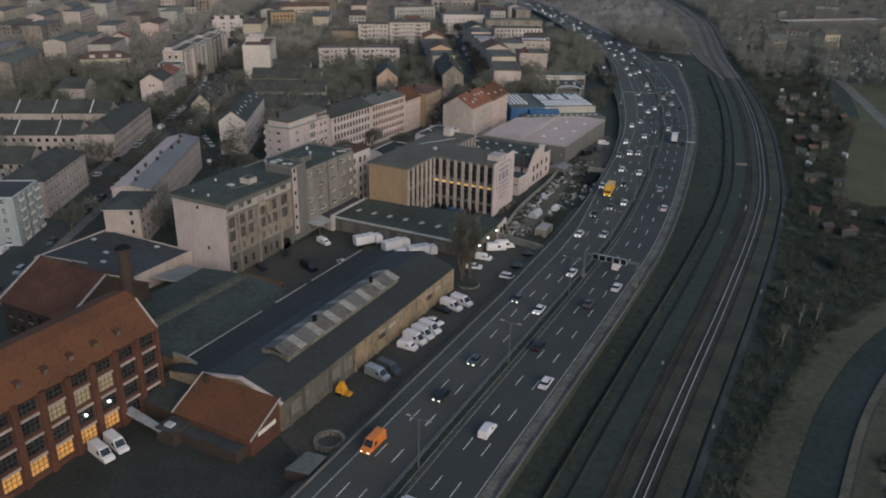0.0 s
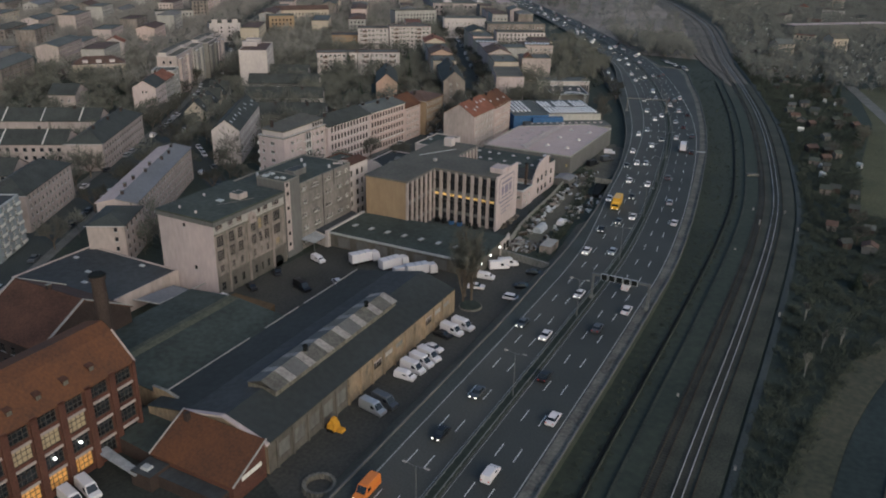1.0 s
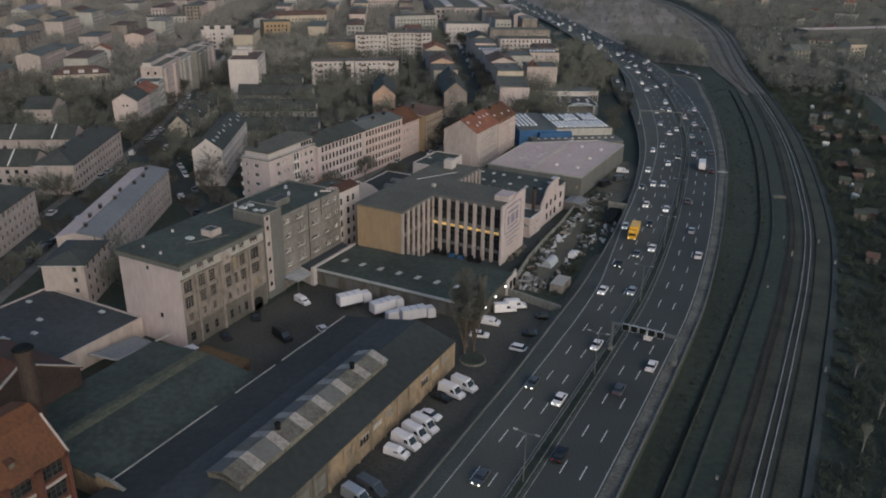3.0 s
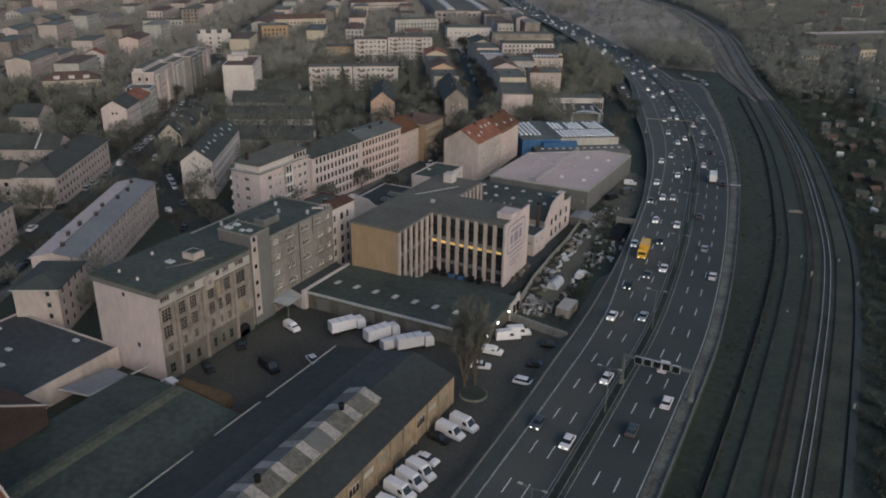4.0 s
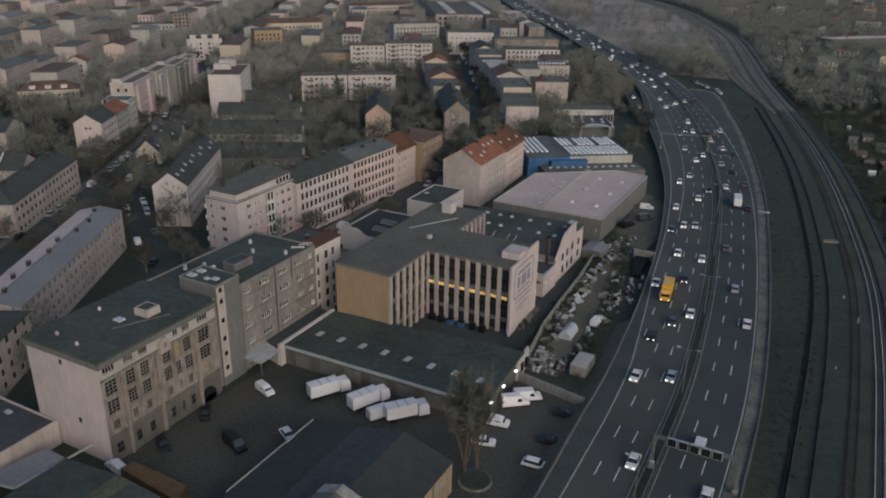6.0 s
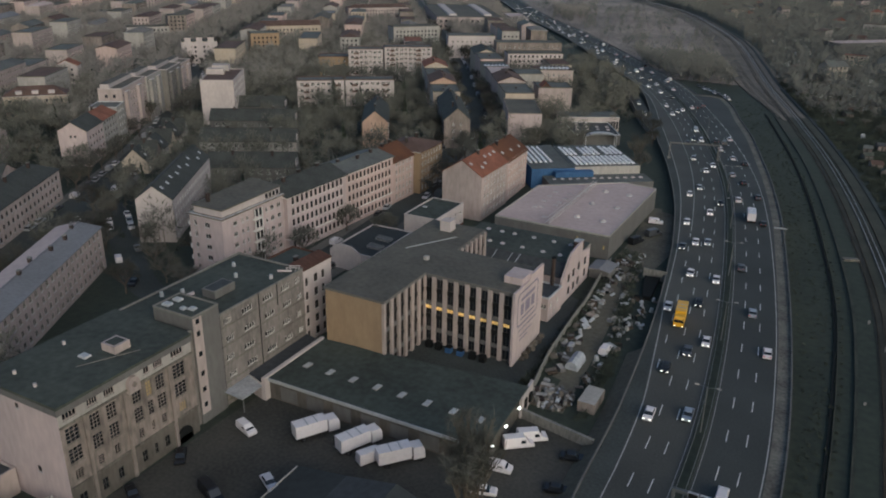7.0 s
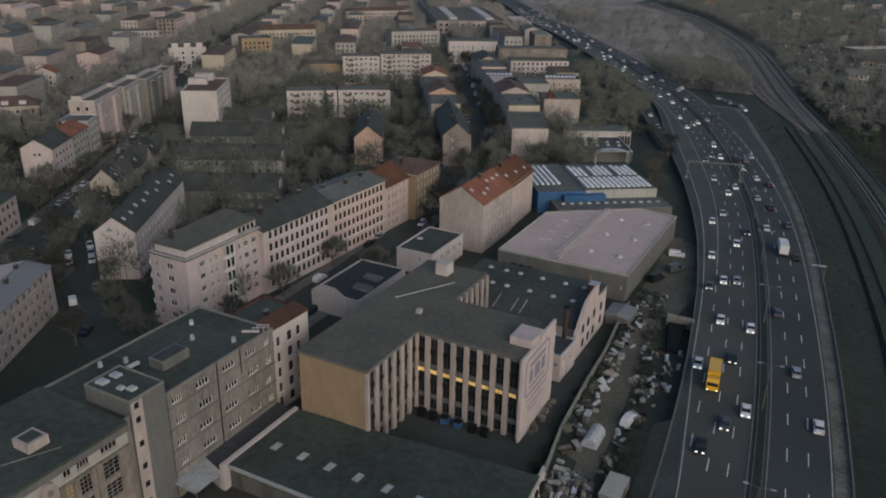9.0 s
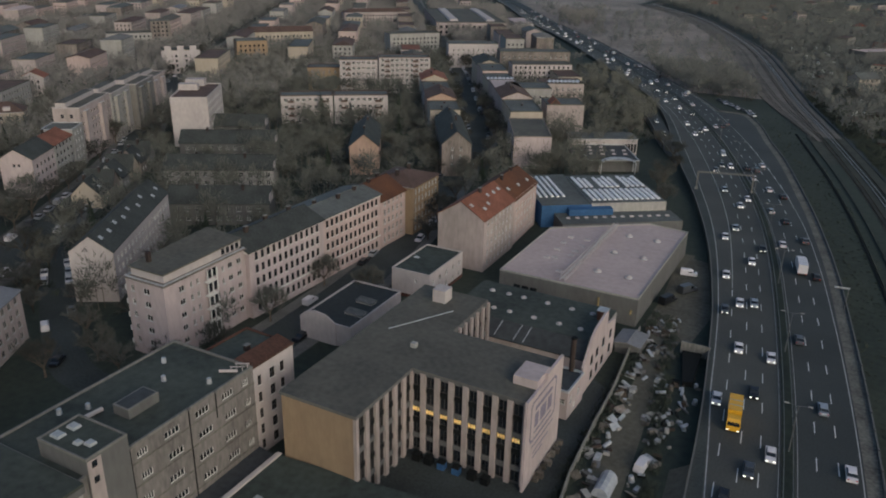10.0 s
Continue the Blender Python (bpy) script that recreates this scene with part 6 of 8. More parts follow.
TERRACE = ((0, 0, 31, 20.8, "pink"), (0.6, 31.4, 22, 20.4, "grey"), (3.2, 53.8, 24, 20.2, "grey_mid"), (2.0, 78.2, 22, 18.6, "pink"))
for k, (u, v, d, h, wk) in enumerate(TERRACE):
    x, y = up(-328.4, 305.8, 30, u, v)
    bl = building("terraced_block", "long pale apartment block with stepped grey roof", x, y, 30, 10.2, d, h, "flat", wall=wk, roofkey="felt_warm", E=grid(d, 3.0, 6, 1.3, 1.5, 1.4, 3.1), S=grid(10.2, 3.4, 6, 1.2, 1.5, 1.4, 3.1) if k == 0 else [],
                  group="terraced blocks", parapet="white", joined=True)
    p = Build()
    p.box(0.6, 4.6, 1.5, d - 1.5, h - 0.1, h + 1.7, "white", top="felt_warm")
    part("roof_storey", p, bl, "set-back top storey with pale walls")
    for q in range(2):
        p = Build()
        p.box(10.2, 11.3, 3 + q * (d / 2), 7.5 + q * (d / 2), 3.5, h - 1.6, wk, top="zinc")
        part("bay", p, bl)
building("street_gable_house", "pale gabled corner house with dark roof", -303.6, 266.2, 31, 10.6, 17.0, 14.0, "gable_y", 3.2, "blush", "slate", E=grid(18.4, 3, 4, 1.1, 1.3, 1.3, 2.9), S=[(4.2, 11.2, 0.8, 0.9), (5.8, 11.2, 0.8, 0.9)], frame="frame_dark", nx=1, ny=1)
building("red_roof_house", "grey house with red tiled roof", -312.9, 281.0, 31, 11, 15.6, 14.2, "gable_y", 2.6, "grey", "tile_red", E=grid(15.6, 3, 5, 1.1, 1.3, 1.3, 2.7), S=[], chimneys=1, frame="frame_dark", nx=1, ny=1)
building("pale_house", "pale house with flat roof", -321.0, 294.6, 34, 11, 11.6, 15.6, "flat", wall="grey", roofkey="felt", E=grid(11.6, 3, 5, 1.1, 1.3, 1.3, 2.9), S=[])
dh = building("dormer_house", "broad pale house with red roof and white dormers", -391.0, 303.5, 48, 27, 12, 11.0, "hip", 3.6, "cream", "tile_brown", S=grid(27, 3.1, 3, 1.2, 1.5, 1.6, 3.1), E=grid(12, 3.1, 3, 1.2, 1.5, 1.6, 3.1), nx=1, ny=1)
for k in range(3):
    p = Build()
    p.box(5.2 + k * 7, 8.0 + k * 7, 0.6, 4.4, 11.1, 13.0, "white", top="felt_pale")
    part("dormer", p, dh, "white flat dormer")
building("white_row_house", "white house with dark roof beside street", -336, 246, 31, 12, 16, 10.5, "gable_x", 3.6, "pink", "slate", S=grid(12, 3, 3, 1.1, 1.3, 1.3, 2.8))
# right-hand group between middle street and motorway
x, y = -190.8, 424.5
for k, (d, h, rf, key, wk) in enumerate(((26, 14.5, "flat", "felt", "cream"), (24, 15.5, "gable_y", "tile_brown", "pink"), (26, 15, "flat", "felt_pale", "pink"), (24, 14.2, "flat", "felt", "cream"), (26, 15.5, "flat", "felt", "rose"),
                                         (28, 15, "gable_y", "slate", "cream"))):
    building("street_row_house", "row house on the middle street with pale walls", x, y, 32.5, 14, d, h, rf, 2.6, wk, key, E=grid(d, 2.6, 5, 1.1, 1.5, 1.3, 2.8), S=grid(14, 2.6, 4, 1.0, 1.4, 3, 2.8) if k in (1, 3) else [], chimneys=1,
             group="middle street houses", category="row house")
    x, y = up(x, y, 32.5, 0, d + 0.3)
sb = building("side_block", "pale block with small red gable roof", -183.8, 449.6, 31, 17, 16, 14.0, "flat", wall="pink", roofkey="felt", E=grid(16, 3, 4, 1.1, 1.4, 1.3, 2.9), S=[])
p = Build()
p.slab([(1.5, 1.0, 14.1), (4.0, 1.0, 16.6), (4.0, 9.0, 16.6), (1.5, 9.0, 14.1)], 0.25, "tile_red")
p.slab([(4.0, 1.0, 16.6), (6.5, 1.0, 14.1), (6.5, 9.0, 14.1), (4.0, 9.0, 16.6)], 0.25, "tile_red")
p.slab([(1.6, 1.2, 14.0), (6.4, 1.2, 14.0), (4.0, 1.2, 16.4)], 0.2, "tile_brown")
part("small_gable", p, sb, "small red tiled gable on the roof")
building("plain_block", "grey block with flat brown roof", -211.5, 472.5, 32, 20, 18, 15.0, "flat", wall="grey", roofkey="felt", E=grid(18, 3, 4, 1.1, 1.4, 1.3, 2.9), S=grid(20, 3, 4, 1.1, 1.4, 1.3, 2.9))
building("glazed_roof_block", "block with slanting white roof lights", -206.0, 499.5, 32, 22, 16, 14.0, "flat", wall="pink", roofkey="tile_brown", E=grid(16, 3, 4, 1.1, 1.4, 1.3, 3.0), S=grid(22, 3, 4, 1.1, 1.4, 1.3, 3.0))
for x0, y0, n in ((-233.6, 491.6, 7), (-203.6, 503.8, 8)):
    for i in range(n):
        p = Build()
        p.slab([(0, 0, 0.2), (1.1, 0, 0.9), (1.1, 5.5, 0.9), (0, 5.5, 0.2)], 0.2, "roof_white")
        thing("roof_light", "slanting white roof light in a row", "roof light", pose(*up(x0, y0, 32, i * 2.1, 0), 14.0 if n == 8 else 14.2, 0, 0, 32), "slanting roof lights", b=p)
building("u_block", "pale courtyard block with brown roof", -240.6, 540.4, 33, 35, 14, 15.5, "flat", wall="white", roofkey="felt_warm", S=grid(35, 2.8, 5, 1.1, 1.5, 1.4, 2.9), E=grid(14, 2.8, 5, 1.1, 1.5, 1.4, 2.9), joined=True)
building("u_block", "pale courtyard block with brown roof", -208.9, 532.2, 33, 13, 23.6, 12.5, "flat", wall="cream", roofkey="tile_brown", E=grid(23.6, 3.0, 4, 1.1, 1.5, 1.4, 2.9), S=grid(13, 2.8, 4, 1.1, 1.5, 1.4, 2.9), joined=True)
building("brown_block", "brown rendered block with flat roof", -270, 588, 33, 46, 14, 15, "flat", wall="sooty", roofkey="felt", S=grid(46, 3.4, 4, 1.1, 1.5, 1.4, 3.2))
building("corner_tower_block", "white block with corner turrets", -312, 596, 33, 34, 16, 16, "flat", wall="white", roofkey="felt", S=grid(34, 3.4, 4, 1.1, 1.5, 1.4, 3.2))
far = building("rooflight_hall", "wide grey hall with two bright glazed roof strips", -405, 749, 34, 63, 138, 11.5, "flat", wall="pink", roofkey="felt_warm", S=grid(63, 5, 2, 2.4, 2.4, 2, 4.6), joined=True, category="hall")
for u0 in (13, 47):
    p = Build()
    p.box(u0, u0 + 8, 14, 132, 11.4, 12.8, "white", taper=0.5)
    part("glazed_strip", p, far, "bright white glazed roof strip")
building("low_hall", "low pale hall beside the motorway", -362, 826, 33, 18, 56, 7, "flat", wall="white", roofkey="felt_pale", category="hall")
building("brown_hall", "long low brown building beyond the gardens", -62, 788, 45, 110, 18, 9, "flat", wall="grey_dark", roofkey="felt_pale", category="hall")

# single blocks that stand out of the quarter beyond
for nm, lab, x, y, rot, w, d, h, rf, wk, rk in (
        ("ornate_block", "ornate white block with tall gables", -446.0, 469.0, 48, 23, 14, 14.5, "flat", "white", "felt_warm"),
        ("ochre_corner_block", "ochre corner block with tall flat front", -426.5, 515.0, 50, 20, 14, 17.0, "flat", "ochre", "felt"),
        ("dark_tower_block", "dark narrow tower block over the roofs", -530.5, 538.5, 52, 14, 13, 21.0, "flat", "sooty", "felt"),
        ("long_block", "long pale block with brown roof", -467.5, 574.5, 48, 47, 13, 14.5, "gable_x", "cream", "tile_brown"),
        ("stepped_block", "long grey block with stepped roof", -546.0, 511.5, 52, 31, 14, 13.5, "flat", "grey", "felt_warm"),
        ("low_white_hall", "low white hall between the houses", -552.5, 474.5, 46, 23, 14, 5.5, "flat", "white", "felt_pale"),
        ("rear_block", "grey block behind the balcony slabs", -365.0, 606.5, 50, 38, 14, 17.5, "flat", "grey", "felt_warm"),
        ("long_block", "long pale block with brown roof", -504.0, 748.5, 48, 62, 14, 14.0, "hip", "pink", "tile_brown"),
        ("small_white_house", "small white house with red roof", -451.5, 376.5, 40, 12, 10, 10.5, "gable_y", "white", "tile_red")):
    far = building(nm, lab, x, y, rot, w, d, h, rf, 3.0, wk, rk, S=grid(w, 2.9, int(h / 3), 1.2, 1.5, 1.4, 2.9), E=grid(d, 2.9, int(h / 3), 1.2, 1.5, 1.4, 2.9), joined=True)
    if nm == "ornate_block":
        for u0 in (2, 9.5, 17):
            p = Build()
            p.box(u0, u0 + 4, -0.5, 3.5, 1.0, 17.2, "white", top="felt_warm")
            part("gable_front", p, far)

# ---- the quarter beyond: rows of houses along a tilted street grid ----
GRID = 32.0


def near_line(line, px, py, gap):
    q = line.q
    return float(np.min(np.hypot(q[:, 0] - px, q[:, 1] - py))) < gap


FAR = random.Random(21)
OPEN = []                                            # garden places between the rows
walls = ("pink", "grey", "cream", "sooty", "pink", "grey", "sooty", "rose")
# pale roofs mixed in to lighten the distance where haze would
roofs = ("slate_blue", "felt", "tile_brown", "grey_mid", "felt_pale", "grey_mid", "felt_warm", "tile_red")
count = 0
for k in range(-9, 9):
    v_street = 40 + k * 74
    for u_block in range(300, 1500, 118):
        for side in (-1, 1):
            bwk = FAR.choice(walls)
            bh, brf = FAR.choice((13.5, 15.0, 16.5)), FAR.choice(("tile_brown", "felt_warm", "tile_brown", "felt", "grey_mid"))
            btype = FAR.choice(("flat", "flat", "hip", "gable_y", "flat"))
            u = u_block + FAR.uniform(2, 6)
            while u < u_block + 100:
                d = FAR.uniform(24, 42)
                v = v_street + (8 if side > 0 else -8 - 13)
                x, y = v * math.cos(radians(GRID)) - u * math.sin(radians(GRID)), v * math.sin(radians(GRID)) + u * math.cos(radians(GRID))
                cx, cy = up(x, y, GRID, 6.5, d / 2)
                u += d + (0.3 if FAR.random() < 0.88 else FAR.uniform(5, 14))
                dist = math.hypot(cx + 35, cy - 60)
                if cy < 240 or cx > 40 or dist > 1250 or FAR.random() < 0.05 or (cy < 445 and cx > -338) or (cy < 530 and cx > -395):
                    continue
                bearing = math.degrees(math.atan2(-(cx + 35), cy - 60))
                if bearing > 64 or bearing < -14:
                    continue
                if any(taken(*up(x, y, GRID, a, c), 2.5) for a in (0, 6.5, 13) for c in (0, d / 2, d)):
                    continue
                if near_line(MID, cx, cy, 46) or near_line(TRACK, cx, cy, 60) or near_line(YARD, cx, cy, 45) or cx > float(np.interp(cy, MID.q[:, 1], MID.q[:, 0])) - 30:
                    continue
                if near_line(LINES["street_west"][0], cx, cy, 17) or near_line(LINES["street_middle"][0], cx, cy, 17):
                    continue
                same = FAR.random() < 0.82
                h = (bh if same else FAR.choice((8.0, 12.5, 14, 15.5))) + FAR.uniform(-1.0, 1.2)
                rf = btype if same else FAR.choice(("gable_y", "flat", "hip", "flat"))
                rows = int((h - 1.2) / 2.85)
                near = dist < 330
                wk, rk = bwk if FAR.random() < 0.55 else FAR.choice(walls), brf if same else FAR.choice(roofs)
                building("quarter_house", "%s rendered house with %s roof in the hazy quarter" % ({"pink": "beige", "rose": "rose", "ochre": "yellow", "salmon": "brown"}.get(wk, wk),
                         "flat" if rf == "flat" else "pitched"), x, y, GRID, 13, d, h, rf, FAR.uniform(1.5, 2.6), wk, rk,
                         E=grid(d, 2.7, rows, 1.15, 1.5, 1.3, 2.85), S=grid(13, 3.0, rows, 1.1, 1.4, 1.3, 2.85) if FAR.random() < 0.35 else [], joined=not near,
                         chimneys=FAR.choice((0, 1, 2)) if near else 0, group="quarter houses", category="row house", nx=1, ny=1)
                count += 1

# scattered low houses beyond the railway
EV = random.Random(63)
made = 0
while made < 95:
    y = EV.uniform(640, 1350)
    x = float(np.interp(y, YARD.q[:, 1], YARD.q[:, 0])) + EV.uniform(45, 420)
    w, d, rot = EV.uniform(9, 22), EV.uniform(9, 12), EV.choice((-8, 20, 42, 75))
    made += 0.05
    if any(taken(*up(x, y, rot, a, c), 4) for a in (0, w) for c in (0, d)) or near_line(YARD, x, y, 34) or near_line(TRACK, x, y, 30):
        continue
    h = EV.choice((5.5, 6.5, 9.0, 11.0))
    building("garden_house", "low rendered house among the trees beyond the railway", x, y, rot, w, d, h, EV.choice(("gable_x", "hip", "flat")), 3.0, EV.choice(("grey", "cream", "sooty", "pink", "grey_mid")),
             EV.choice(("tile_brown", "felt", "slate", "tile_red", "felt_warm")), S=grid(w, 3.2, max(1, int(h / 3)), 1.3, 1.4, 1.3, 2.85), joined=True, group="houses beyond the railway", category="house")
    made += 0.95

# ---- trees ----
def bare_tree(seed, height, spread, twigs, wood="bark", slim=False):
    """A leafless tree: tapered trunk, forking limbs, and a crown of fine twigs."""
    r = random.Random(seed)
    trunk, crown = Build(), Build()
    base = height * (0.22 if not slim else 0.12)
    trunk.tube((0, 0, -0.1), (0.05, 0.03, base), height * 0.022, height * 0.016, wood, 7)
    tips = []

    def limb(p, d, length, rad, depth):
        q = p + d * length
        if depth < 3:
            trunk.tube(p, q, rad, rad * 0.6, wood, 5 if depth < 2 else 3)
        else:
            side = d.orthogonal().normalized() * rad
            trunk.face([p - side, p + side, q], wood)
        if depth == 3:
            tips.append((p, q))
            return
        tips.append((p.lerp(q, 0.4), q))
        for _ in range(3 if depth else 4):
            e = Vector((r.gauss(0, 1), r.gauss(0, 1), r.gauss(0.35 if not slim else 1.6, 0.6))).normalized()
            limb(p.lerp(q, r.uniform(0.45, 1.0)), (d * 0.8 + e * (0.75 if not slim else 0.4)).normalized(), length * r.uniform(0.55, 0.75), rad * 0.55, depth + 1)
    for k in range(5):
        w = 2 * math.pi * (k + r.random() * 0.6) / 5
        lean = spread if not slim else spread * 0.35
        d = Vector((math.cos(w) * lean, math.sin(w) * lean, 1.0)).normalized()
        limb(Vector((0, 0, base * r.uniform(0.75, 1.0))), d, height * (0.30 if not slim else 0.36), height * 0.012, 0)
    for _ in range(twigs):
        p, q = tips[int(r.random() * len(tips))]
        a = p.lerp(q, r.random())
        d = ((q - p).normalized() * 0.7 + Vector((r.gauss(0, 0.7), r.gauss(0, 0.7), r.gauss(0.2, 0.6)))).normalized()
        length = r.uniform(0.7, 1.7) * height / 14
        s = d.orthogonal().normalized() * (0.035 + 0.03 * r.random())
        e = a + d * length
        crown.face([a - s, a + s, e], "twig")
    return trunk.mesh("trunk"), crown.mesh("crown")


def conifer(seed, height):
    r = random.Random(seed)
    trunk, crown = Build(), Build()
    trunk.tube((0, 0, -0.1), (0, 0, height * 0.95), height * 0.018, 0.03, "bark", 6)
    for i in range(620):
        z = height * (0.10 + 0.9 * r.random() ** 1.15)
        rad = (height - z) * 0.24 * r.uniform(0.45, 1.0) + 0.15
        w = r.random() * 2 * math.pi
        p = Vector((math.cos(w) * rad, math.sin(w) * rad, z - rad * 0.25))
        o = Vector((math.cos(w) * rad * 0.25, math.sin(w) * rad * 0.25, z))
        t = Vector((-math.sin(w), math.cos(w), 0)) * r.uniform(0.18, 0.42)
        crown.face([o, p - t, p + t + Vector((0, 0, 0.12))], "needle")
    return trunk.mesh("trunk"), crown.mesh("crown")


TREES = {"bare": [bare_tree(3 + k, 14, 0.75, 2200) for k in range(4)], "slim": [bare_tree(31, 18, 0.65, 2400, slim=True)],
         "birch": [bare_tree(51, 11, 0.22, 500, wood="birch", slim=True)], "conifer": [conifer(5, 13), conifer(6, 13)]}
TR = random.Random(99)
planted = 0


def tree(kind, x, y, size=1.0, z=0.0, group="trees of the quarter"):
    label, cat = {"bare": ("leafless broad tree with fine grey-brown twigs", "tree"), "slim": ("tall slim leafless tree beside the yard", "tree"),
                  "birch": ("slender pale birch in the scrub", "tree"), "conifer": ("dark green conifer among the houses", "tree")}[kind]
    tm, cm = TREES[kind][int(TR.random() * len(TREES[kind]))]
    s = size * TR.uniform(0.85, 1.15)
    root = thing("tree", label, cat, pose(x, y, z, 0, 0, TR.uniform(0, 360)) @ Matrix.Diagonal((s, s, s * TR.uniform(0.9, 1.1), 1)), group)
    part("trunk", tm, root)
    part("crown", cm, root)


tree("slim", -83.3, 167.0, 1.05)
tree("slim", -82.2, 169.5, 0.95)
tree("slim", -84.6, 170.5, 0.95)
# street trees
for name, lo, hi, step in (("street_middle", 8, 620, 13), ("street_west", 100, 620, 13), ("street_cross", 6, 60, 14)):
    line, half = LINES[name]
    s = lo
    while s < min(hi, line.length() - 5):
        for off in (-half - 1.2, half + 1.2):
            if TR.random() < 0.72:
                x, y = line.at(s + TR.uniform(-3, 3), off)
                if not taken(x, y, 0.8):
                    tree("bare", x, y, TR.uniform(0.65, 0.95))
        s += step
# garden trees between the houses
placed = 0
tries = 0
while placed < 160 and tries < 6000:
    tries += 1
    x, y = TR.uniform(-430, -150), TR.uniform(150, 560)
    if taken(x, y, 3.0) or near_line(MID, x, y, 32) or x > float(np.interp(y, MID.q[:, 1], MID.q[:, 0])) - 26 or near_line(LINES["street_west"][0], x, y, 9) or near_line(LINES["street_middle"][0], x, y, 8):
        continue
    if (x > -160 and y < 300) or (-228 < x < -158 and 160 < y < 224):
        continue
    tree("conifer" if TR.random() < 0.12 else "bare", x, y, TR.uniform(0.6, 1.05))
    placed += 1
for x, y in ((-268, 415), (-281, 410), (-252, 432), (-230, 396)):
    tree("conifer", x, y, 1.15)
for x, y in ((-124, 372), (-118, 392), (-119, 404), (-118, 421), (-123, 437), (-131, 453), (-112, 377), (-150, 470), (-160, 492), (-172, 515), (-185, 540)):
    tree("bare", x, y, 0.75)
# east side: birches and bare trees in the scrub
for x, y in ((-6, 171), (-3.5, 184), (0, 188), (-8, 199)):
    tree("birch", x, y, 0.55, group="trees east of the railway")
placed = 0
while placed < 45:
    x, y = TR.uniform(-12, 30), TR.uniform(150, 700)
    x += float(np.interp(y, TRACK.q[:, 1], TRACK.q[:, 0])) + 34
    if near_line(CANAL, x, y, 12) or near_line(PATHE, x, y, 9) or (2 < x < 60 and 290 < y < 560):
        placed += 0.1
        continue
    tree("bare" if TR.random() < 0.9 else "conifer", x, y, TR.uniform(0.45, 0.8), group="trees east of the railway")
    placed += 1


def thicket(name, label, n, place, size, key, seed, blades=26, fine=1.0):
    """Twiggy undergrowth as one joined mass of small blades in clumps."""
    r = random.Random(seed)
    b = Build()
    for _ in range(n):
        spot = place(r)
        if spot is None:
            continue
        x, y = spot
        s = r.uniform(*size)
        for _ in range(blades):
            a = Vector((x + r.gauss(0, s * 0.35), y + r.gauss(0, s * 0.35), r.uniform(0, s * 0.5)))
            d = Vector((r.gauss(0, 0.6), r.gauss(0, 0.6), abs(r.gauss(0.9, 0.4)))).normalized()
            e = a + d * s * r.uniform(0.4, 0.8)
            t = d.orthogonal().normalized() * s * r.uniform(0.05, 0.12) * fine
            b.face([a - t, a + t, e], key)
    return tagged(new(name, b.mesh(name)), label, "undergrowth", "", "stuff")


def wood(name, label, n, place, height, key, seed, blades, blade):
    """A stand of leafless trees as one mass: each a thin trunk under an open, uneven crown of fine blades."""
    r = random.Random(seed)
    b = Build()
    for _ in range(n):
        spot = place(r)
        if spot is None:
            continue
        x, y = spot
        h = r.uniform(*height)
        rad, zc = h * r.uniform(0.24, 0.36), h * 0.62
        w = h * 0.014
        b.face([(x - w, y, 0), (x + w, y, 0), (x, y, h * 0.8)], "bark")
        lobes = [(x + r.gauss(0, rad * 0.4), y + r.gauss(0, rad * 0.4), zc + r.gauss(0, h * 0.10), rad * r.uniform(0.5, 0.9)) for _ in range(4)]
        for k in range(blades):
            cx, cy, cz, cr = lobes[k % 4]
            o = Vector((r.gauss(0, 1), r.gauss(0, 1), r.gauss(0.15, 1))).normalized()
            a = Vector((cx, cy, cz)) + Vector((o.x, o.y, o.z * 1.2)) * cr * r.random() ** 0.5
            d = (o + Vector((r.gauss(0, 0.5), r.gauss(0, 0.5), 0.5 + r.gauss(0, 0.4)))).normalized()
            t = d.orthogonal().normalized() * blade * r.uniform(0.05, 0.10)
            b.face([a - t, a + t, a + d * blade * r.uniform(0.6, 1.2)], key)
    return tagged(new(name, b.mesh(name)), label, "trees", "", "stuff")


def east(r):
    y = r.uniform(90, 640)
    x = float(np.interp(y, TRACK.q[:, 1], TRACK.q[:, 0])) + r.uniform(8.6, 48)
    if near_line(CANAL, x, y, 9) or near_line(PATHE, x, y, 5) or (1 < x < 90 and 288 < y < 560):
        return None
    return x, y


def strip_between(r):
    y = r.uniform(80, 560)
    xm = float(np.interp(y, MID.q[:, 1], MID.q[:, 0])) + 16.5
    xt = float(np.interp(y, TRACK.q[:, 1], TRACK.q[:, 0])) - 12.5
    if xt < xm + 1:
        return None
    return r.uniform(xm, xt), y


def west_gardens(r):
    x, y = r.uniform(-420, -140), r.uniform(150, 620)
    if -228 < x < -158 and 160 < y < 222:
        return None                                  # open back court
    if taken(x, y, 0.5) or near_line(LINES["street_west"][0], x, y, 10.5) or near_line(LINES["street_middle"][0], x, y, 9.5) or x > float(np.interp(y, MID.q[:, 1], MID.q[:, 0])) - 24 or (x > -162 and y < 345):
        return None
    return x, y


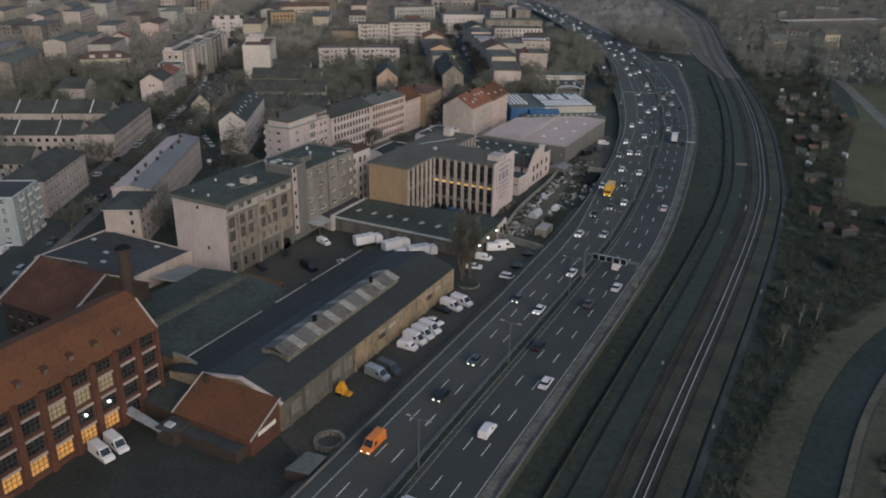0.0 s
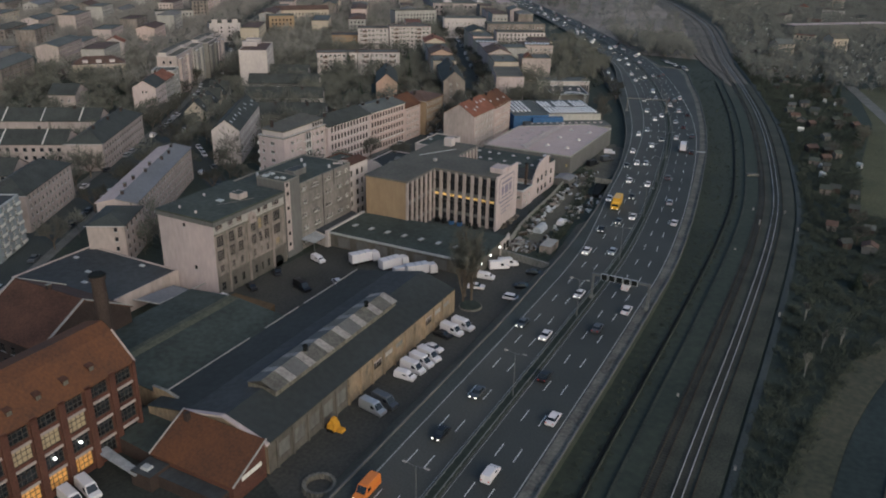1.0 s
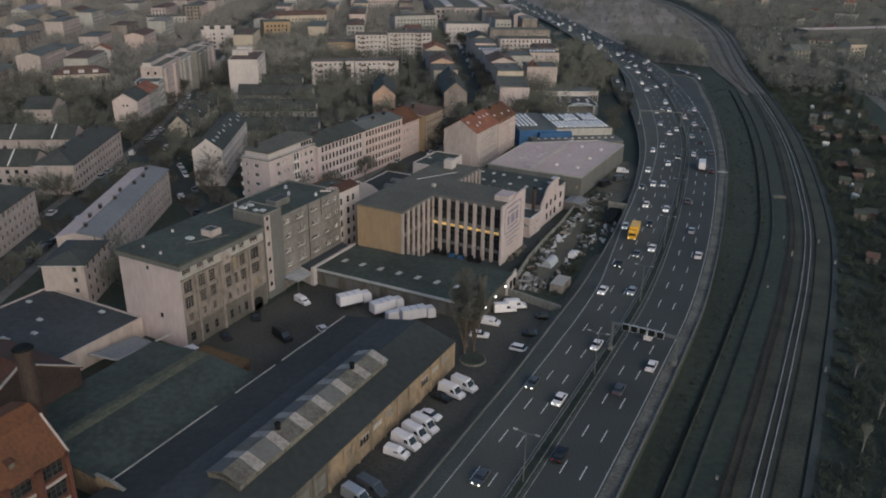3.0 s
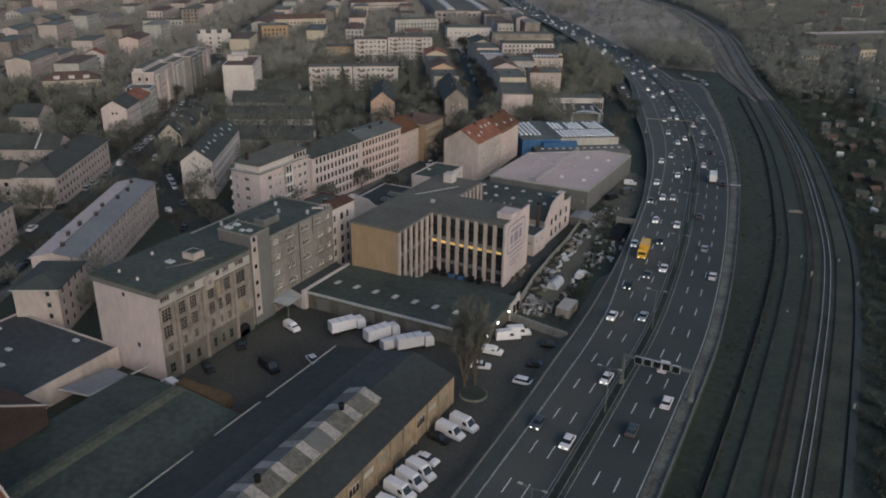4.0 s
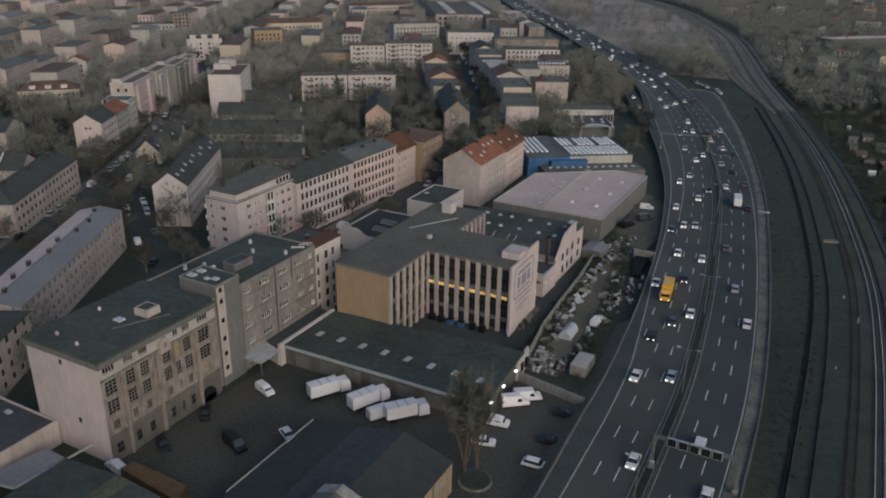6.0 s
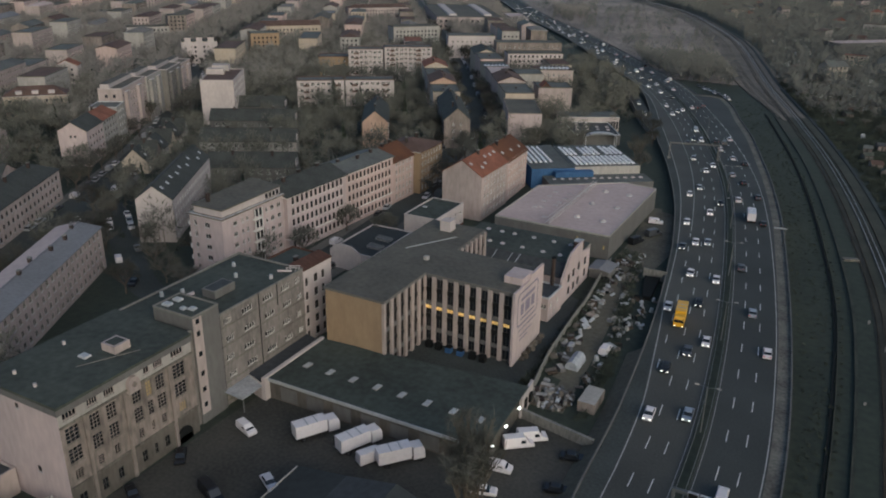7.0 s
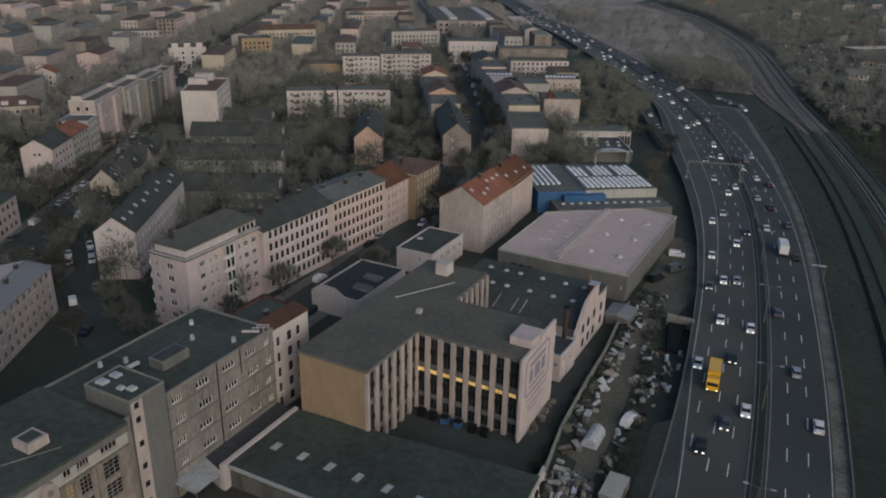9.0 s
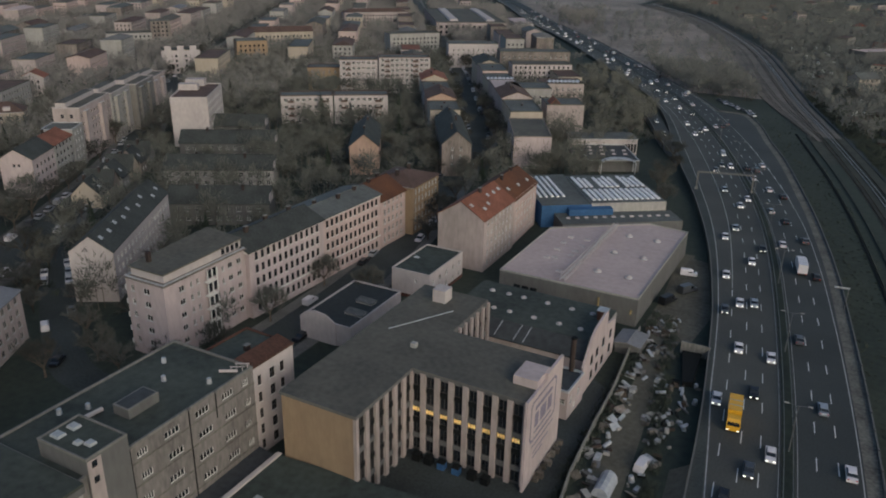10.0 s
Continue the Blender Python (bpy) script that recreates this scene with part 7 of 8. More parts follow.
def far_woods(r):
    y = r.uniform(520, 1400)
    if r.random() < 0.065:                            # the wedge between motorway and railway
        y = r.uniform(640, 1100) if r.random() < 0.55 else r.uniform(590, 680)
        lo, hi = float(np.interp(y, MID.q[:, 1], MID.q[:, 0])) + 18, float(np.interp(y, YARD.q[:, 1], YARD.q[:, 0])) - 10
        return (r.uniform(lo, hi), y) if hi > lo + 2 and not near_line(MID, r.uniform(lo, hi), y, 16) else None
    x = r.uniform(-620, 200) if r.random() < 0.2 else float(np.interp(y, YARD.q[:, 1], YARD.q[:, 0])) + 8 + 412 * r.random() ** 1.25
    if near_line(MID, x, y, 26) or near_line(YARD, x, y, 13) or near_line(TRACK, x, y, 8) or taken(x, y, 1.0) or float(np.interp(y, MID.q[:, 1], MID.q[:, 0])) < x < float(np.interp(y, YARD.q[:, 1], YARD.q[:, 0])):
        return None
    return x, y


def far_gardens(r):
    x, y = r.uniform(-900, -330), r.uniform(300, 1000)
    if taken(x, y, 2.2) or near_line(LINES["street_west"][0], x, y, 9) or near_line(LINES["street_middle"][0], x, y, 9) or near_line(MID, x, y, 30):
        return None
    return x, y


thicket("scrub_east", "dense dark winter scrub east of the railway", 8000, east, (0.5, 2.2), "scrub", 1, 34, 0.6)
thicket("scrub_strip", "low dark scrub between motorway and railway", 1500, strip_between, (0.25, 0.7), "scrub", 2)
thicket("garden_scrub", "bare hedges and bushes in the courtyards", 3600, west_gardens, (0.7, 2.6), "scrub", 3, 34, 0.6)
wood("garden_trees", "murky masses of leafless garden trees between the houses", 2300, west_gardens, (8.0, 13.5), "twig", 8, 150, 1.7)
def yard_edges(r):
    y = r.uniform(203, 292)
    x = -91.0 + (y - 204) * -0.03 + r.uniform(-0.2, 1.6) if r.random() < 0.5 else -76.6 - max(0, y - 225) * 0.17 - r.uniform(0.2, 2.6)
    return x, y


thicket("yard_bushes", "dark bushes and brambles along the scrap yard walls", 320, yard_edges, (0.6, 1.9), "scrub", 12, 40, 0.5)
# crowns of the distant trees, lightened in colour to stand for haze
wood("far_garden_trees", "leafless trees between the distant houses, twigs paled for haze", 8200, far_gardens, (7.5, 12.5), "twig_haze", 9, 54, 3.2)
wood("far_woods", "far belts of leafless trees, twigs paled for haze", 6800, far_woods, (6.5, 13.0), "twig_east_haze", 4, 42, 3.0)


# ---- vehicles ----
def box_loft(b, rings, key):
    """Joins a list of four-cornered rings into a closed hull."""
    i0 = len(b.v)
    for ring in rings:
        b.v.extend(ring)
    s = b.slot(key)
    for k in range(len(rings) - 1):
        for j in range(4):
            a, c = i0 + 4 * k + j, i0 + 4 * k + (j + 1) % 4
            b.f.append((a, c, c + 4, a + 4))
            b.m.append(s)
    b.f.append(tuple(i0 + 3 - j for j in range(4)))
    b.f.append(tuple(i0 + 4 * (len(rings) - 1) + j for j in range(4)))
    b.m += [s, s]


def ring(x0, x1, w, z):
    return [(-w, x0, z), (w, x0, z), (w, x1, z), (-w, x1, z)]


def wheel_mesh(r):
    key = ("wheel", r)
    if key not in MESHES:
        b = Build()
        b.tube((-0.11, 0, r), (0.11, 0, r), r, r, "tyre", 12)
        b.tube((-0.12, 0, r), (0.12, 0, r), r * 0.55, r * 0.55, "steel", 8)
        MESHES[key] = b.mesh("wheel")
    return MESHES[key]


SIZES = {"car": (4.4, 0.9, 1.46), "estate": (4.7, 0.9, 1.5), "van": (5.6, 0.98, 2.35), "small_van": (4.5, 0.9, 1.85), "truck": (8.4, 1.2, 3.4)}


def vehicle_meshes(kind, key):
    """Body, glazing and lamp meshes; front towards -y."""
    k = (kind, key)
    if k in MESHES:
        return MESHES[k]
    L, W, H = SIZES[kind]
    h = L / 2
    body, glass, extra = Build(), Build(), None
    if kind in ("car", "estate"):
        box_loft(body, [ring(-h + 0.12, h - 0.1, W - 0.1, 0.22), ring(-h, h, W, 0.42), ring(-h + 0.05, h - 0.02, W, 0.68), ring(-h + 0.35, h - 0.12, W - 0.06, 0.90)], key)
        rear = h - (0.75 if kind == "car" else 0.25)
        box_loft(glass, [ring(-h + 1.15, rear, W - 0.08, 0.89), ring(-h + 1.75, rear - 0.4, W - 0.22, H - 0.08)], "glass")
        box_loft(body, [ring(-h + 1.72, rear - 0.36, W - 0.21, H - 0.085), ring(-h + 1.85, rear - 0.5, W - 0.28, H)], key)
    elif kind in ("van", "small_van"):
        n = 0.95 if kind == "van" else 0.8
        box_loft(body, [ring(-h + 0.1, h - 0.05, W - 0.08, 0.25), ring(-h, h, W, 0.5), ring(-h + 0.1, h, W, 0.95), ring(-h + n, h - 0.02, W - 0.04, 1.15),
                        ring(-h + n + 0.75, h - 0.06, W - 0.1, H - 0.15), ring(-h + n + 1.0, h - 0.2, W - 0.2, H)], key)
        glass.face([(-W + 0.14, -h + n - 0.02, 1.17), (W - 0.14, -h + n - 0.02, 1.17), (W - 0.2, -h + n + 0.70, H - 0.22), (-W + 0.2, -h + n + 0.70, H - 0.22)], "glass")
        for s in (-1, 1):
            f = [(s * (W - 0.01), -h + n + 0.55, 1.2), (s * (W - 0.01), -h + n + 1.6, 1.2), (s * (W - 0.06), -h + n + 1.6, H * 0.78), (s * (W - 0.06), -h + n + 0.85, H * 0.78)]
            glass.face(f if s > 0 else f[::-1], "glass")
    else:
        box_loft(body, [ring(-h, -h + 2.1, W - 0.05, 0.5), ring(-h, -h + 2.1, W, 1.2), ring(-h + 0.05, -h + 2.1, W - 0.03, 2.2), ring(-h + 0.35, -h + 2.1, W - 0.12, 2.9)], key)
        glass.face([(-W + 0.12, -h - 0.01, 1.5), (W - 0.12, -h - 0.01, 1.5), (W - 0.16, -h + 0.06, 2.3), (-W + 0.16, -h + 0.06, 2.3)], "glass")
        extra = Build()
        extra.box(-W, W, -h + 2.4, h, 0.95, H, "car_yellow" if key == "car_yellow" else "car_white")
        extra.box(-W + 0.3, W - 0.3, -h + 2.0, h - 0.2, 0.55, 0.94, "black")
        for yy in (-h + 4.2, h - 2.4):
            extra.box(-W - 0.005, W + 0.005, yy, yy + 0.25, H - 0.02, H + 0.02, "tarp")
    lamp, tail = Build(), Build()
    lamp.box(-0.2, 0.2, -0.06, 0.06, 0, 0.16, "headlight")
    tail.box(-0.14, 0.14, -0.04, 0.04, 0, 0.16, "taillight")
    MESHES[k] = (body.mesh("body"), glass.mesh("glazing"), extra.mesh("cargo_box") if extra else None, lamp.mesh("headlight"), tail.mesh("tail_light"))
    return MESHES[k]


WORDS = {"car_white": "white", "car_black": "black", "car_grey": "dark grey", "car_silver": "silver", "car_blue": "dark blue", "car_red": "red", "car_orange": "orange", "car_yellow": "yellow"}


def vehicle(kind, key, x, y, z, rot, where, lights="", group="", wheels=True):
    """rot 0 faces -y."""
    L, W, H = SIZES[kind]
    body, glass, extra, lamp, tail = vehicle_meshes(kind, key)
    name = {"car": "car", "estate": "car", "van": "van", "small_van": "van", "truck": "truck"}[kind]
    word = {"car": "saloon car", "estate": "estate car", "van": "panel van", "small_van": "small van", "truck": "box truck"}[kind]
    root = thing(name, "%s %s %s" % (WORDS[key], word, where), name, pose(x, y, z, 0, 0, rot), group)
    part("body", body, root)
    part("windscreen", glass, root)
    if extra:
        part("cargo_box", extra, root, "yellow box body" if key == "car_yellow" else "white box body")
    r = 0.32 if kind != "truck" else 0.5
    for sx in (-1, 1):
        for yy in (-L / 2 + 0.85, L / 2 - 0.85 - (0.6 if kind == "truck" else 0)) if wheels else ():
            part("wheel", wheel_mesh(r), root, at=pose(sx * (W - 0.12), yy, 0))
        if lights == "front":
            part("headlight", lamp, root, at=pose(sx * (W - 0.32), -L / 2 + 0.02, 0.58))
        elif lights:
            part("tail_light", tail, root, at=pose(sx * (W - 0.25), L / 2 + 0.01, 0.75))
    return root


# traffic: offset across the motorway, distance north, kind, paint; the west side comes towards the eye
LANES = {"a": -2.9, "b": -6.2, "c": -9.5, "d": -12.9, "e": 3.1, "f": 6.2, "g": 9.7}
for lane, y, kind, key in (
        ("c", 95, "van", "car_orange"), ("b", 114, "car", "car_black"), ("b", 129, "car", "car_grey"), ("e", 84, "small_van", "car_white"),
        ("f", 108, "small_van", "car_white"), ("g", 128, "car", "car_white"), ("e", 141, "car", "car_black"),
        ("c", 160, "car", "car_grey"), ("a", 157, "car", "car_white"), ("f", 166, "car", "car_grey"),
        ("a", 181, "car", "car_white"), ("g", 178, "car", "car_white"), ("f", 191, "small_van", "car_white"),
        ("c", 209, "car", "car_white"), ("a", 212, "car", "car_silver"), ("c", 228, "car", "car_black"), ("b", 237, "car", "car_grey"), ("a", 243, "car", "car_white"),
        ("c", 252, "truck", "car_yellow"), ("d", 258, "car", "car_white"), ("b", 263, "car", "car_black"), ("c", 281, "car", "car_white"), ("a", 279, "car", "car_white"), ("d", 300, "car", "car_grey"), ("c", 305, "car", "car_white"),
        ("b", 306, "car", "car_silver"), ("d", 322, "car", "car_white"), ("b", 334, "car", "car_white"), ("a", 345, "car", "car_black"), ("d", 352, "car", "car_white"), ("c", 361, "car", "car_silver"),
        ("g", 243, "car", "car_white"), ("f", 262, "car", "car_silver"), ("e", 290, "car", "car_grey"), ("f", 333, "truck", "car_white"), ("g", 329, "car", "car_black"), ("e", 351, "car", "car_white"),
        ("g", 356, "car", "car_grey"), ("f", 372, "car", "car_black"), ("e", 381, "car", "car_silver"), ("b", 384, "car", "car_white"), ("a", 392, "car", "car_white"), ("c", 401, "car", "car_silver"), ("f", 405, "car", "car_white"),
        ("g", 398, "car", "car_black"), ("e", 418, "car", "car_white")):
    s = MID.s_at_y(y)
    x, yy = MID.at(s, LANES[lane])
    west = lane in "abcd"
    vehicle(kind, key, x, yy, DECK + 0.018, MID.turn(s) + (0 if west else 180), "driving on the motorway", "front" if west else "rear", "motorway traffic")
TF = random.Random(5)
for lane in "abcefg":
    s = MID.s_at_y(425) + TF.uniform(0, 12)
    while s < MID.s_at_y(1020):
        x, yy = MID.at(s, LANES[lane])
        vehicle(TF.choice(("car", "car", "estate", "small_van", "car")), TF.choice(("car_white", "car_silver", "car_grey", "car_black", "car_white")), x, yy, DECK + 0.018,
                MID.turn(s) + (0 if lane in "abc" else 180), "driving on the motorway", "front" if lane in "abc" else "rear", "motorway traffic", False)
        s += TF.uniform(18, 60) if lane in "abc" else TF.uniform(24, 80)
for s, key in ((44, "car_white"), (70, "car_silver"), (112, "car_grey")):
    x, yy = RAMP.at(s)
    vehicle("car", key, x, yy, DECK, RAMP.turn(s), "coming down the slip road", "front", "motorway traffic")

# vehicles in the yards
for x, y, kind, key, rot in ((-77.8, 117.0, "van", "car_silver", 80), (-76.9, 120.0, "van", "car_grey", 80), (-78.2, 130.0, "small_van", "car_white", 90), (-78.3, 133.4, "van", "car_white", 81), (-78.0, 136.5, "van", "car_white", 78),
                             (-77.8, 139.4, "van", "car_white", 76), (-78.6, 143.0, "car", "car_white", 82), (-78.6, 151.8, "van", "car_white", 80), (-77.5, 155.2, "van", "car_white", 80), (-79.6, 149.4, "car", "car_black", 80),
                             (-84.0, 176.0, "car", "car_white", 106), (-84.2, 182.6, "small_van", "car_white", 98), (-84.0, 190.4, "van", "car_white", 128), (-82.6, 193.4, "van", "car_white", 126), (-73.4, 174.6, "estate", "car_white", 94),
                             (-73.6, 182.2, "car", "car_black", 104), (-74.2, 191.6, "car", "car_black", 104), (-129.0, 170.0, "small_van", "car_white", 72), (-133.5, 158.4, "car", "car_black", 40), (-133.2, 147.6, "car", "car_black", 62),
                             (-122.0, 153.6, "van", "car_black", 70), (-105.7, 72.4, "van", "car_white", 78), (-105.5, 75.4, "van", "car_white", 76), (-115.8, 160.5, "car", "car_white", 60),
                             (-80.6, 231.5, "small_van", "car_white", 175), (-92.5, 300, "van", "car_black", 160), (-89.5, 309, "van", "car_grey", 150), (-91.5, 320, "small_van", "car_white", 100)):
    vehicle(kind, key, x, y, 0.05, rot, "parked in the yard", "", "parked vehicles")
for x, y, rot in ((-117.5, 175.6, -31), (-108.7, 176.4, -25), (-100.2, 176.4, -40)):
    vehicle("truck", "car_white", x, y, 0.05, rot + 180, "parked beside the flat hall", "", "parked trucks")
vehicle("van", "car_white", -104.6, 174.4, 0.05, 150, "parked beside the flat hall", "", "parked trucks")
LOT = random.Random(71)
for k in range(10):
    vehicle("car", LOT.choice(("car_silver", "car_white", "car_grey", "car_white")), -129.5 + k * 2.6 + LOT.uniform(-1.6, 1.6), 580.0 - k * 3.6, 0.03, 36 + LOT.uniform(-12, 12), "parked on open ground by the railway", "", "cars by the railway", False)
# parked cars along the streets
PK = random.Random(17)
for name, lo, hi in (("street_west", 70, 520), ("street_middle", 10, 420), ("street_cross", 40, 80)):
    line, half = LINES[name]
    for off, turn in ((-half + 1.1, 180), (half - 1.1, 0)):
        s = lo
        while s < min(hi, line.length() - 6):
            if PK.random() < 0.52:
                x, y = line.at(s, off)
                vehicle(PK.choice(("car", "car", "estate", "small_van")), PK.choice(("car_white", "car_silver", "car_grey", "car_black", "car_black", "car_silver", "car_white", "car_grey")), x, y, 0.035, line.turn(s) + turn,
                        "parked at the kerb", "", "kerbside cars", False)
            s += PK.uniform(5.6, 7.5)
for k in range(5):
    x, y = -205 + PK.uniform(-14, 12), 196 + PK.uniform(-10, 12)
    if not taken(x, y, 3):
        vehicle("car", PK.choice(("car_silver", "car_white", "car_grey", "car_black")), x, y, 0.02, PK.choice((30, 120)), "parked in the back court", "", "court cars", False)

# skip lorry trailer with orange boards by the old block
b = Build()
b.slab([(-132.2, 137.7, 2.4), (-118.4, 136.4, 2.4), (-119.6, 139.9, 2.4), (-131.8, 140.1, 2.4)], 2.2, "timber")
thing("flatbed_load", "long flat stack of orange-brown timber boards", "timber stack", b=b)
vehicle("small_van", "car_white", -135.0, 139.0, 0.05, 258, "standing beside the timber stack")
b = Build()
b.box(-81.8, -80.0, 107.6, 109.6, 0.3, 1.7, "yellow", taper=0.2)
b.box(-81.3, -80.3, 108.0, 109.2, 1.7, 2.6, "yellow", taper=0.12)
b.box(-80.0, -78.6, 107.9, 109.3, 0.3, 0.8, "yellow", taper=0.15)
b.box(-81.7, -80.2, 107.5, 107.7, 0.05, 0.6, "black")
b.box(-81.7, -80.2, 109.5, 109.7, 0.05, 0.6, "black")
thing("digger", "small yellow digger against the shed wall", "digger", b=b)
# ring-shaped planter and hut beside the motorway
b = Build()
for k in range(22):
    w = 2 * math.pi * k / 22
    b.tube((-73.6 + 2.6 * math.cos(w), 94.2 + 2.6 * math.sin(w), 0.0), (-73.6 + 2.5 * math.cos(w), 94.2 + 2.5 * math.sin(w), 1.1), 0.42, 0.38, "concrete_old", 6)
thing("round_basin", "round basin of weathered concrete rings in the forecourt", "basin", b=b)
b = Build()
b.prism([(-74.4, 82.6), (-70.0, 83.4), (-70.2, 88.8), (-74.0, 88.2)], 0.05, 2.2, "brick_dark", top="felt")
thing("flat_hut", "small flat-roofed hut beside the motorway verge", "hut", b=b)
b = Build()
b.tube((-80.8, 166.0, 0.0), (-80.8, 166.0, 0.35), 2.9, 2.8, "concrete_old", 20)
b.tube((-80.8, 166.0, 0.35), (-80.8, 166.0, 0.5), 2.6, 2.5, "earth", 20)
thing("tree_island", "kerbed round tree island in the car park", "planting bed", b=b)

# ---- scrap yard ----
b = Build()
b.prism([(-90.5, 283), (-83.0, 279.5), (-80.8, 300), (-83.0, 330), (-93.5, 333), (-94.6, 284)], 0.0, 0.09, "lot_dirt")
b.prism([(-87.2, 216), (-83.2, 215), (-85.0, 245), (-85.4, 279), (-90.4, 282.6), (-89.4, 250)], 0.0, 0.095, "dirt")
structure("dirt_track", b, "pale rutted dirt track through the scrap yard", "track")

JK = random.Random(3)
b = Build()
prevp = None
for p in ((-88.2, 206.0), (-90.5, 222), (-91.5, 238), (-92.0, 252), (-93.5, 268), (-94.2, 280)):
    if prevp:
        d = Vector((p[0] - prevp[0], p[1] - prevp[1], 0)).normalized() * 0.12
        b.prism([(prevp[0] + d.y, prevp[1] - d.x), (p[0] + d.y, p[1] - d.x), (p[0] - d.y, p[1] + d.x), (prevp[0] - d.y, prevp[1] + d.x)], 0, 2.1, "concrete")
    prevp = p
structure("yard_wall", b, "grey slab wall round the scrap yard", "wall")
b = Build()
b.prism([(-88.0, 199.0), (-72.2, 196.0), (-72.0, 196.6), (-87.8, 199.6)], 0, 2.0, "concrete")
structure("lot_wall", b, "pale wall between car park and scrap yard", "wall")
b = Build()
for k in range(6):
    w0, w1 = math.pi * k / 6, math.pi * (k + 1) / 6
    b.face([(-84.6 + 1.5 * math.cos(w0), 220, 0.2 + 1.9 * math.sin(w0)), (-84.6 + 1.5 * math.cos(w0), 225.5, 0.2 + 1.9 * math.sin(w0)), (-84.6 + 1.5 * math.cos(w1), 225.5, 0.2 + 1.9 * math.sin(w1)),
            (-84.6 + 1.5 * math.cos(w1), 220, 0.2 + 1.9 * math.sin(w1))], "tarp")
b.face([(-84.6 + 1.5 * math.cos(math.pi * k / 6), 220, 0.2 + 1.9 * math.sin(math.pi * k / 6)) for k in range(7)], "tarp")
thing("tarpaulin_tent", "grey tarpaulin tent in the scrap yard", "tent", b=b)
b = Build()
b.box(-78.6, -75.2, 206.5, 213.0, 0.05, 2.3, "sooty", top="grey")
thing("yard_shed", "small shed with pale roof in the scrap yard", "shed", b=b)
# solid black prism gives the opening its darkness by colour; pale wall behind
b = Build()
b.prism([(-83.4, 275), (-80.6, 262), (-78.6, 262.3), (-79.4, 275.5)], 0.1, 1.2, "black", top="black")
b.box(-84.0, -77.8, 275.6, 276.0, 0.05, 3.0, "concrete")
thing("underpass_shelter", "black block painted as a dark opening, with pale wall, at the embankment", "shelter", b=b)
for k in range(260):
    y = JK.uniform(216, 292)
    lo, hi = -92.3 + (y - 204) * -0.02, -77.0 - max(0, y - 230) * 0.16
    if JK.random() < 0.6:
        x = JK.uniform(lo + 0.8, lo + 6.0)
    else:
        x = JK.uniform(hi - 5.0, hi - 0.5)
    if k % 5 < 2:                                    # heap near the lot wall
        w, rr = JK.uniform(0, 2 * math.pi), math.sqrt(JK.random())
        x, y = -84.4 + 4.3 * rr * math.cos(w), 208.0 + 4.6 * rr * math.sin(w)
    elif k % 5 == 2:                                 # heap below the embankment
        x, y = JK.uniform(-80.5, -76.5) - max(0, y - 240) * 0.06, JK.uniform(238, 266)
    b = Build()
    s = JK.uniform(0.35, 0.95)
    key = "junk_pale" if k % 5 < 1 and k % 3 else JK.choice(("junk", "junk", "brick_dark", "tarp", "rust", "grey_dark", "zinc", "black", "grey", "concrete"))
    shape = JK.random()
    if shape < 0.4:
        b.box(-s, s, -s * 0.6, s * 0.6, 0, s * JK.uniform(0.5, 1.2), key, taper=s * 0.12)
    elif shape < 0.7:
        b.tube((0, 0, 0), (JK.uniform(-0.2, 0.2), 0, s * 1.2), s * 0.6, s * 0.45, key, 8)
    else:
        b.slab([(-s * 1.3, -s * 0.5, 0.2), (s * 1.3, -s * 0.5, 0.5 + s * 0.3), (s * 1.2, s * 0.5, 0.6 + s * 0.3), (-s * 1.2, s * 0.5, 0.35)], 0.3, key)
    thing("scrap_item", "weathered piece of scrap lying in the yard", "scrap", pose(x, y, 0.05, 0, 0, JK.uniform(0, 180)), "scrap items", b=b)


for k in range(95):                                 # bulky pieces leaning along the slab wall and the bank
    y = JK.uniform(207, 288)
    wall_x = float(np.interp(y, (206, 222, 238, 252, 268, 280), (-88.2, -90.5, -91.5, -92.0, -93.5, -94.2)))
    x = wall_x + JK.uniform(0.9, 4.0) if k % 3 else -77.8 - max(0, y - 230) * 0.16 - JK.uniform(0.3, 3.4)
    s = JK.uniform(0.6, 1.25)
    key = JK.choice(("junk", "junk_pale", "rust", "zinc", "grey_dark", "brick_dark", "tarp", "black", "sooty", "slate_blue"))
    b = Build()
    shape = JK.random()
    if shape < 0.45:
        b.box(-s, s, -s * 0.55, s * 0.55, 0, s * 0.75, key, taper=s * 0.06, top=JK.choice(("rust", "grey", "junk_pale", "tarp")))
    elif shape < 0.75:
        b.tube((-s * 0.9, 0, s * 0.35), (s * 0.9, JK.uniform(-0.3, 0.3), s * JK.uniform(0.35, 0.8)), s * 0.36, s * 0.34, key, 8)
    else:
        b.slab([(-s, -s * 0.6, 0.12), (s * 0.8, -s * 0.6, 0.3), (s * 0.7, s * 0.6, s * 1.1), (-s, s * 0.6, s * 0.9)], 0.16, key)
    thing("bulky_scrap", "rusty bulky scrap lying beside the yard wall", "scrap", pose(x, y, 0.06, 0, 0, JK.uniform(0, 180)), "bulky scrap", b=b)


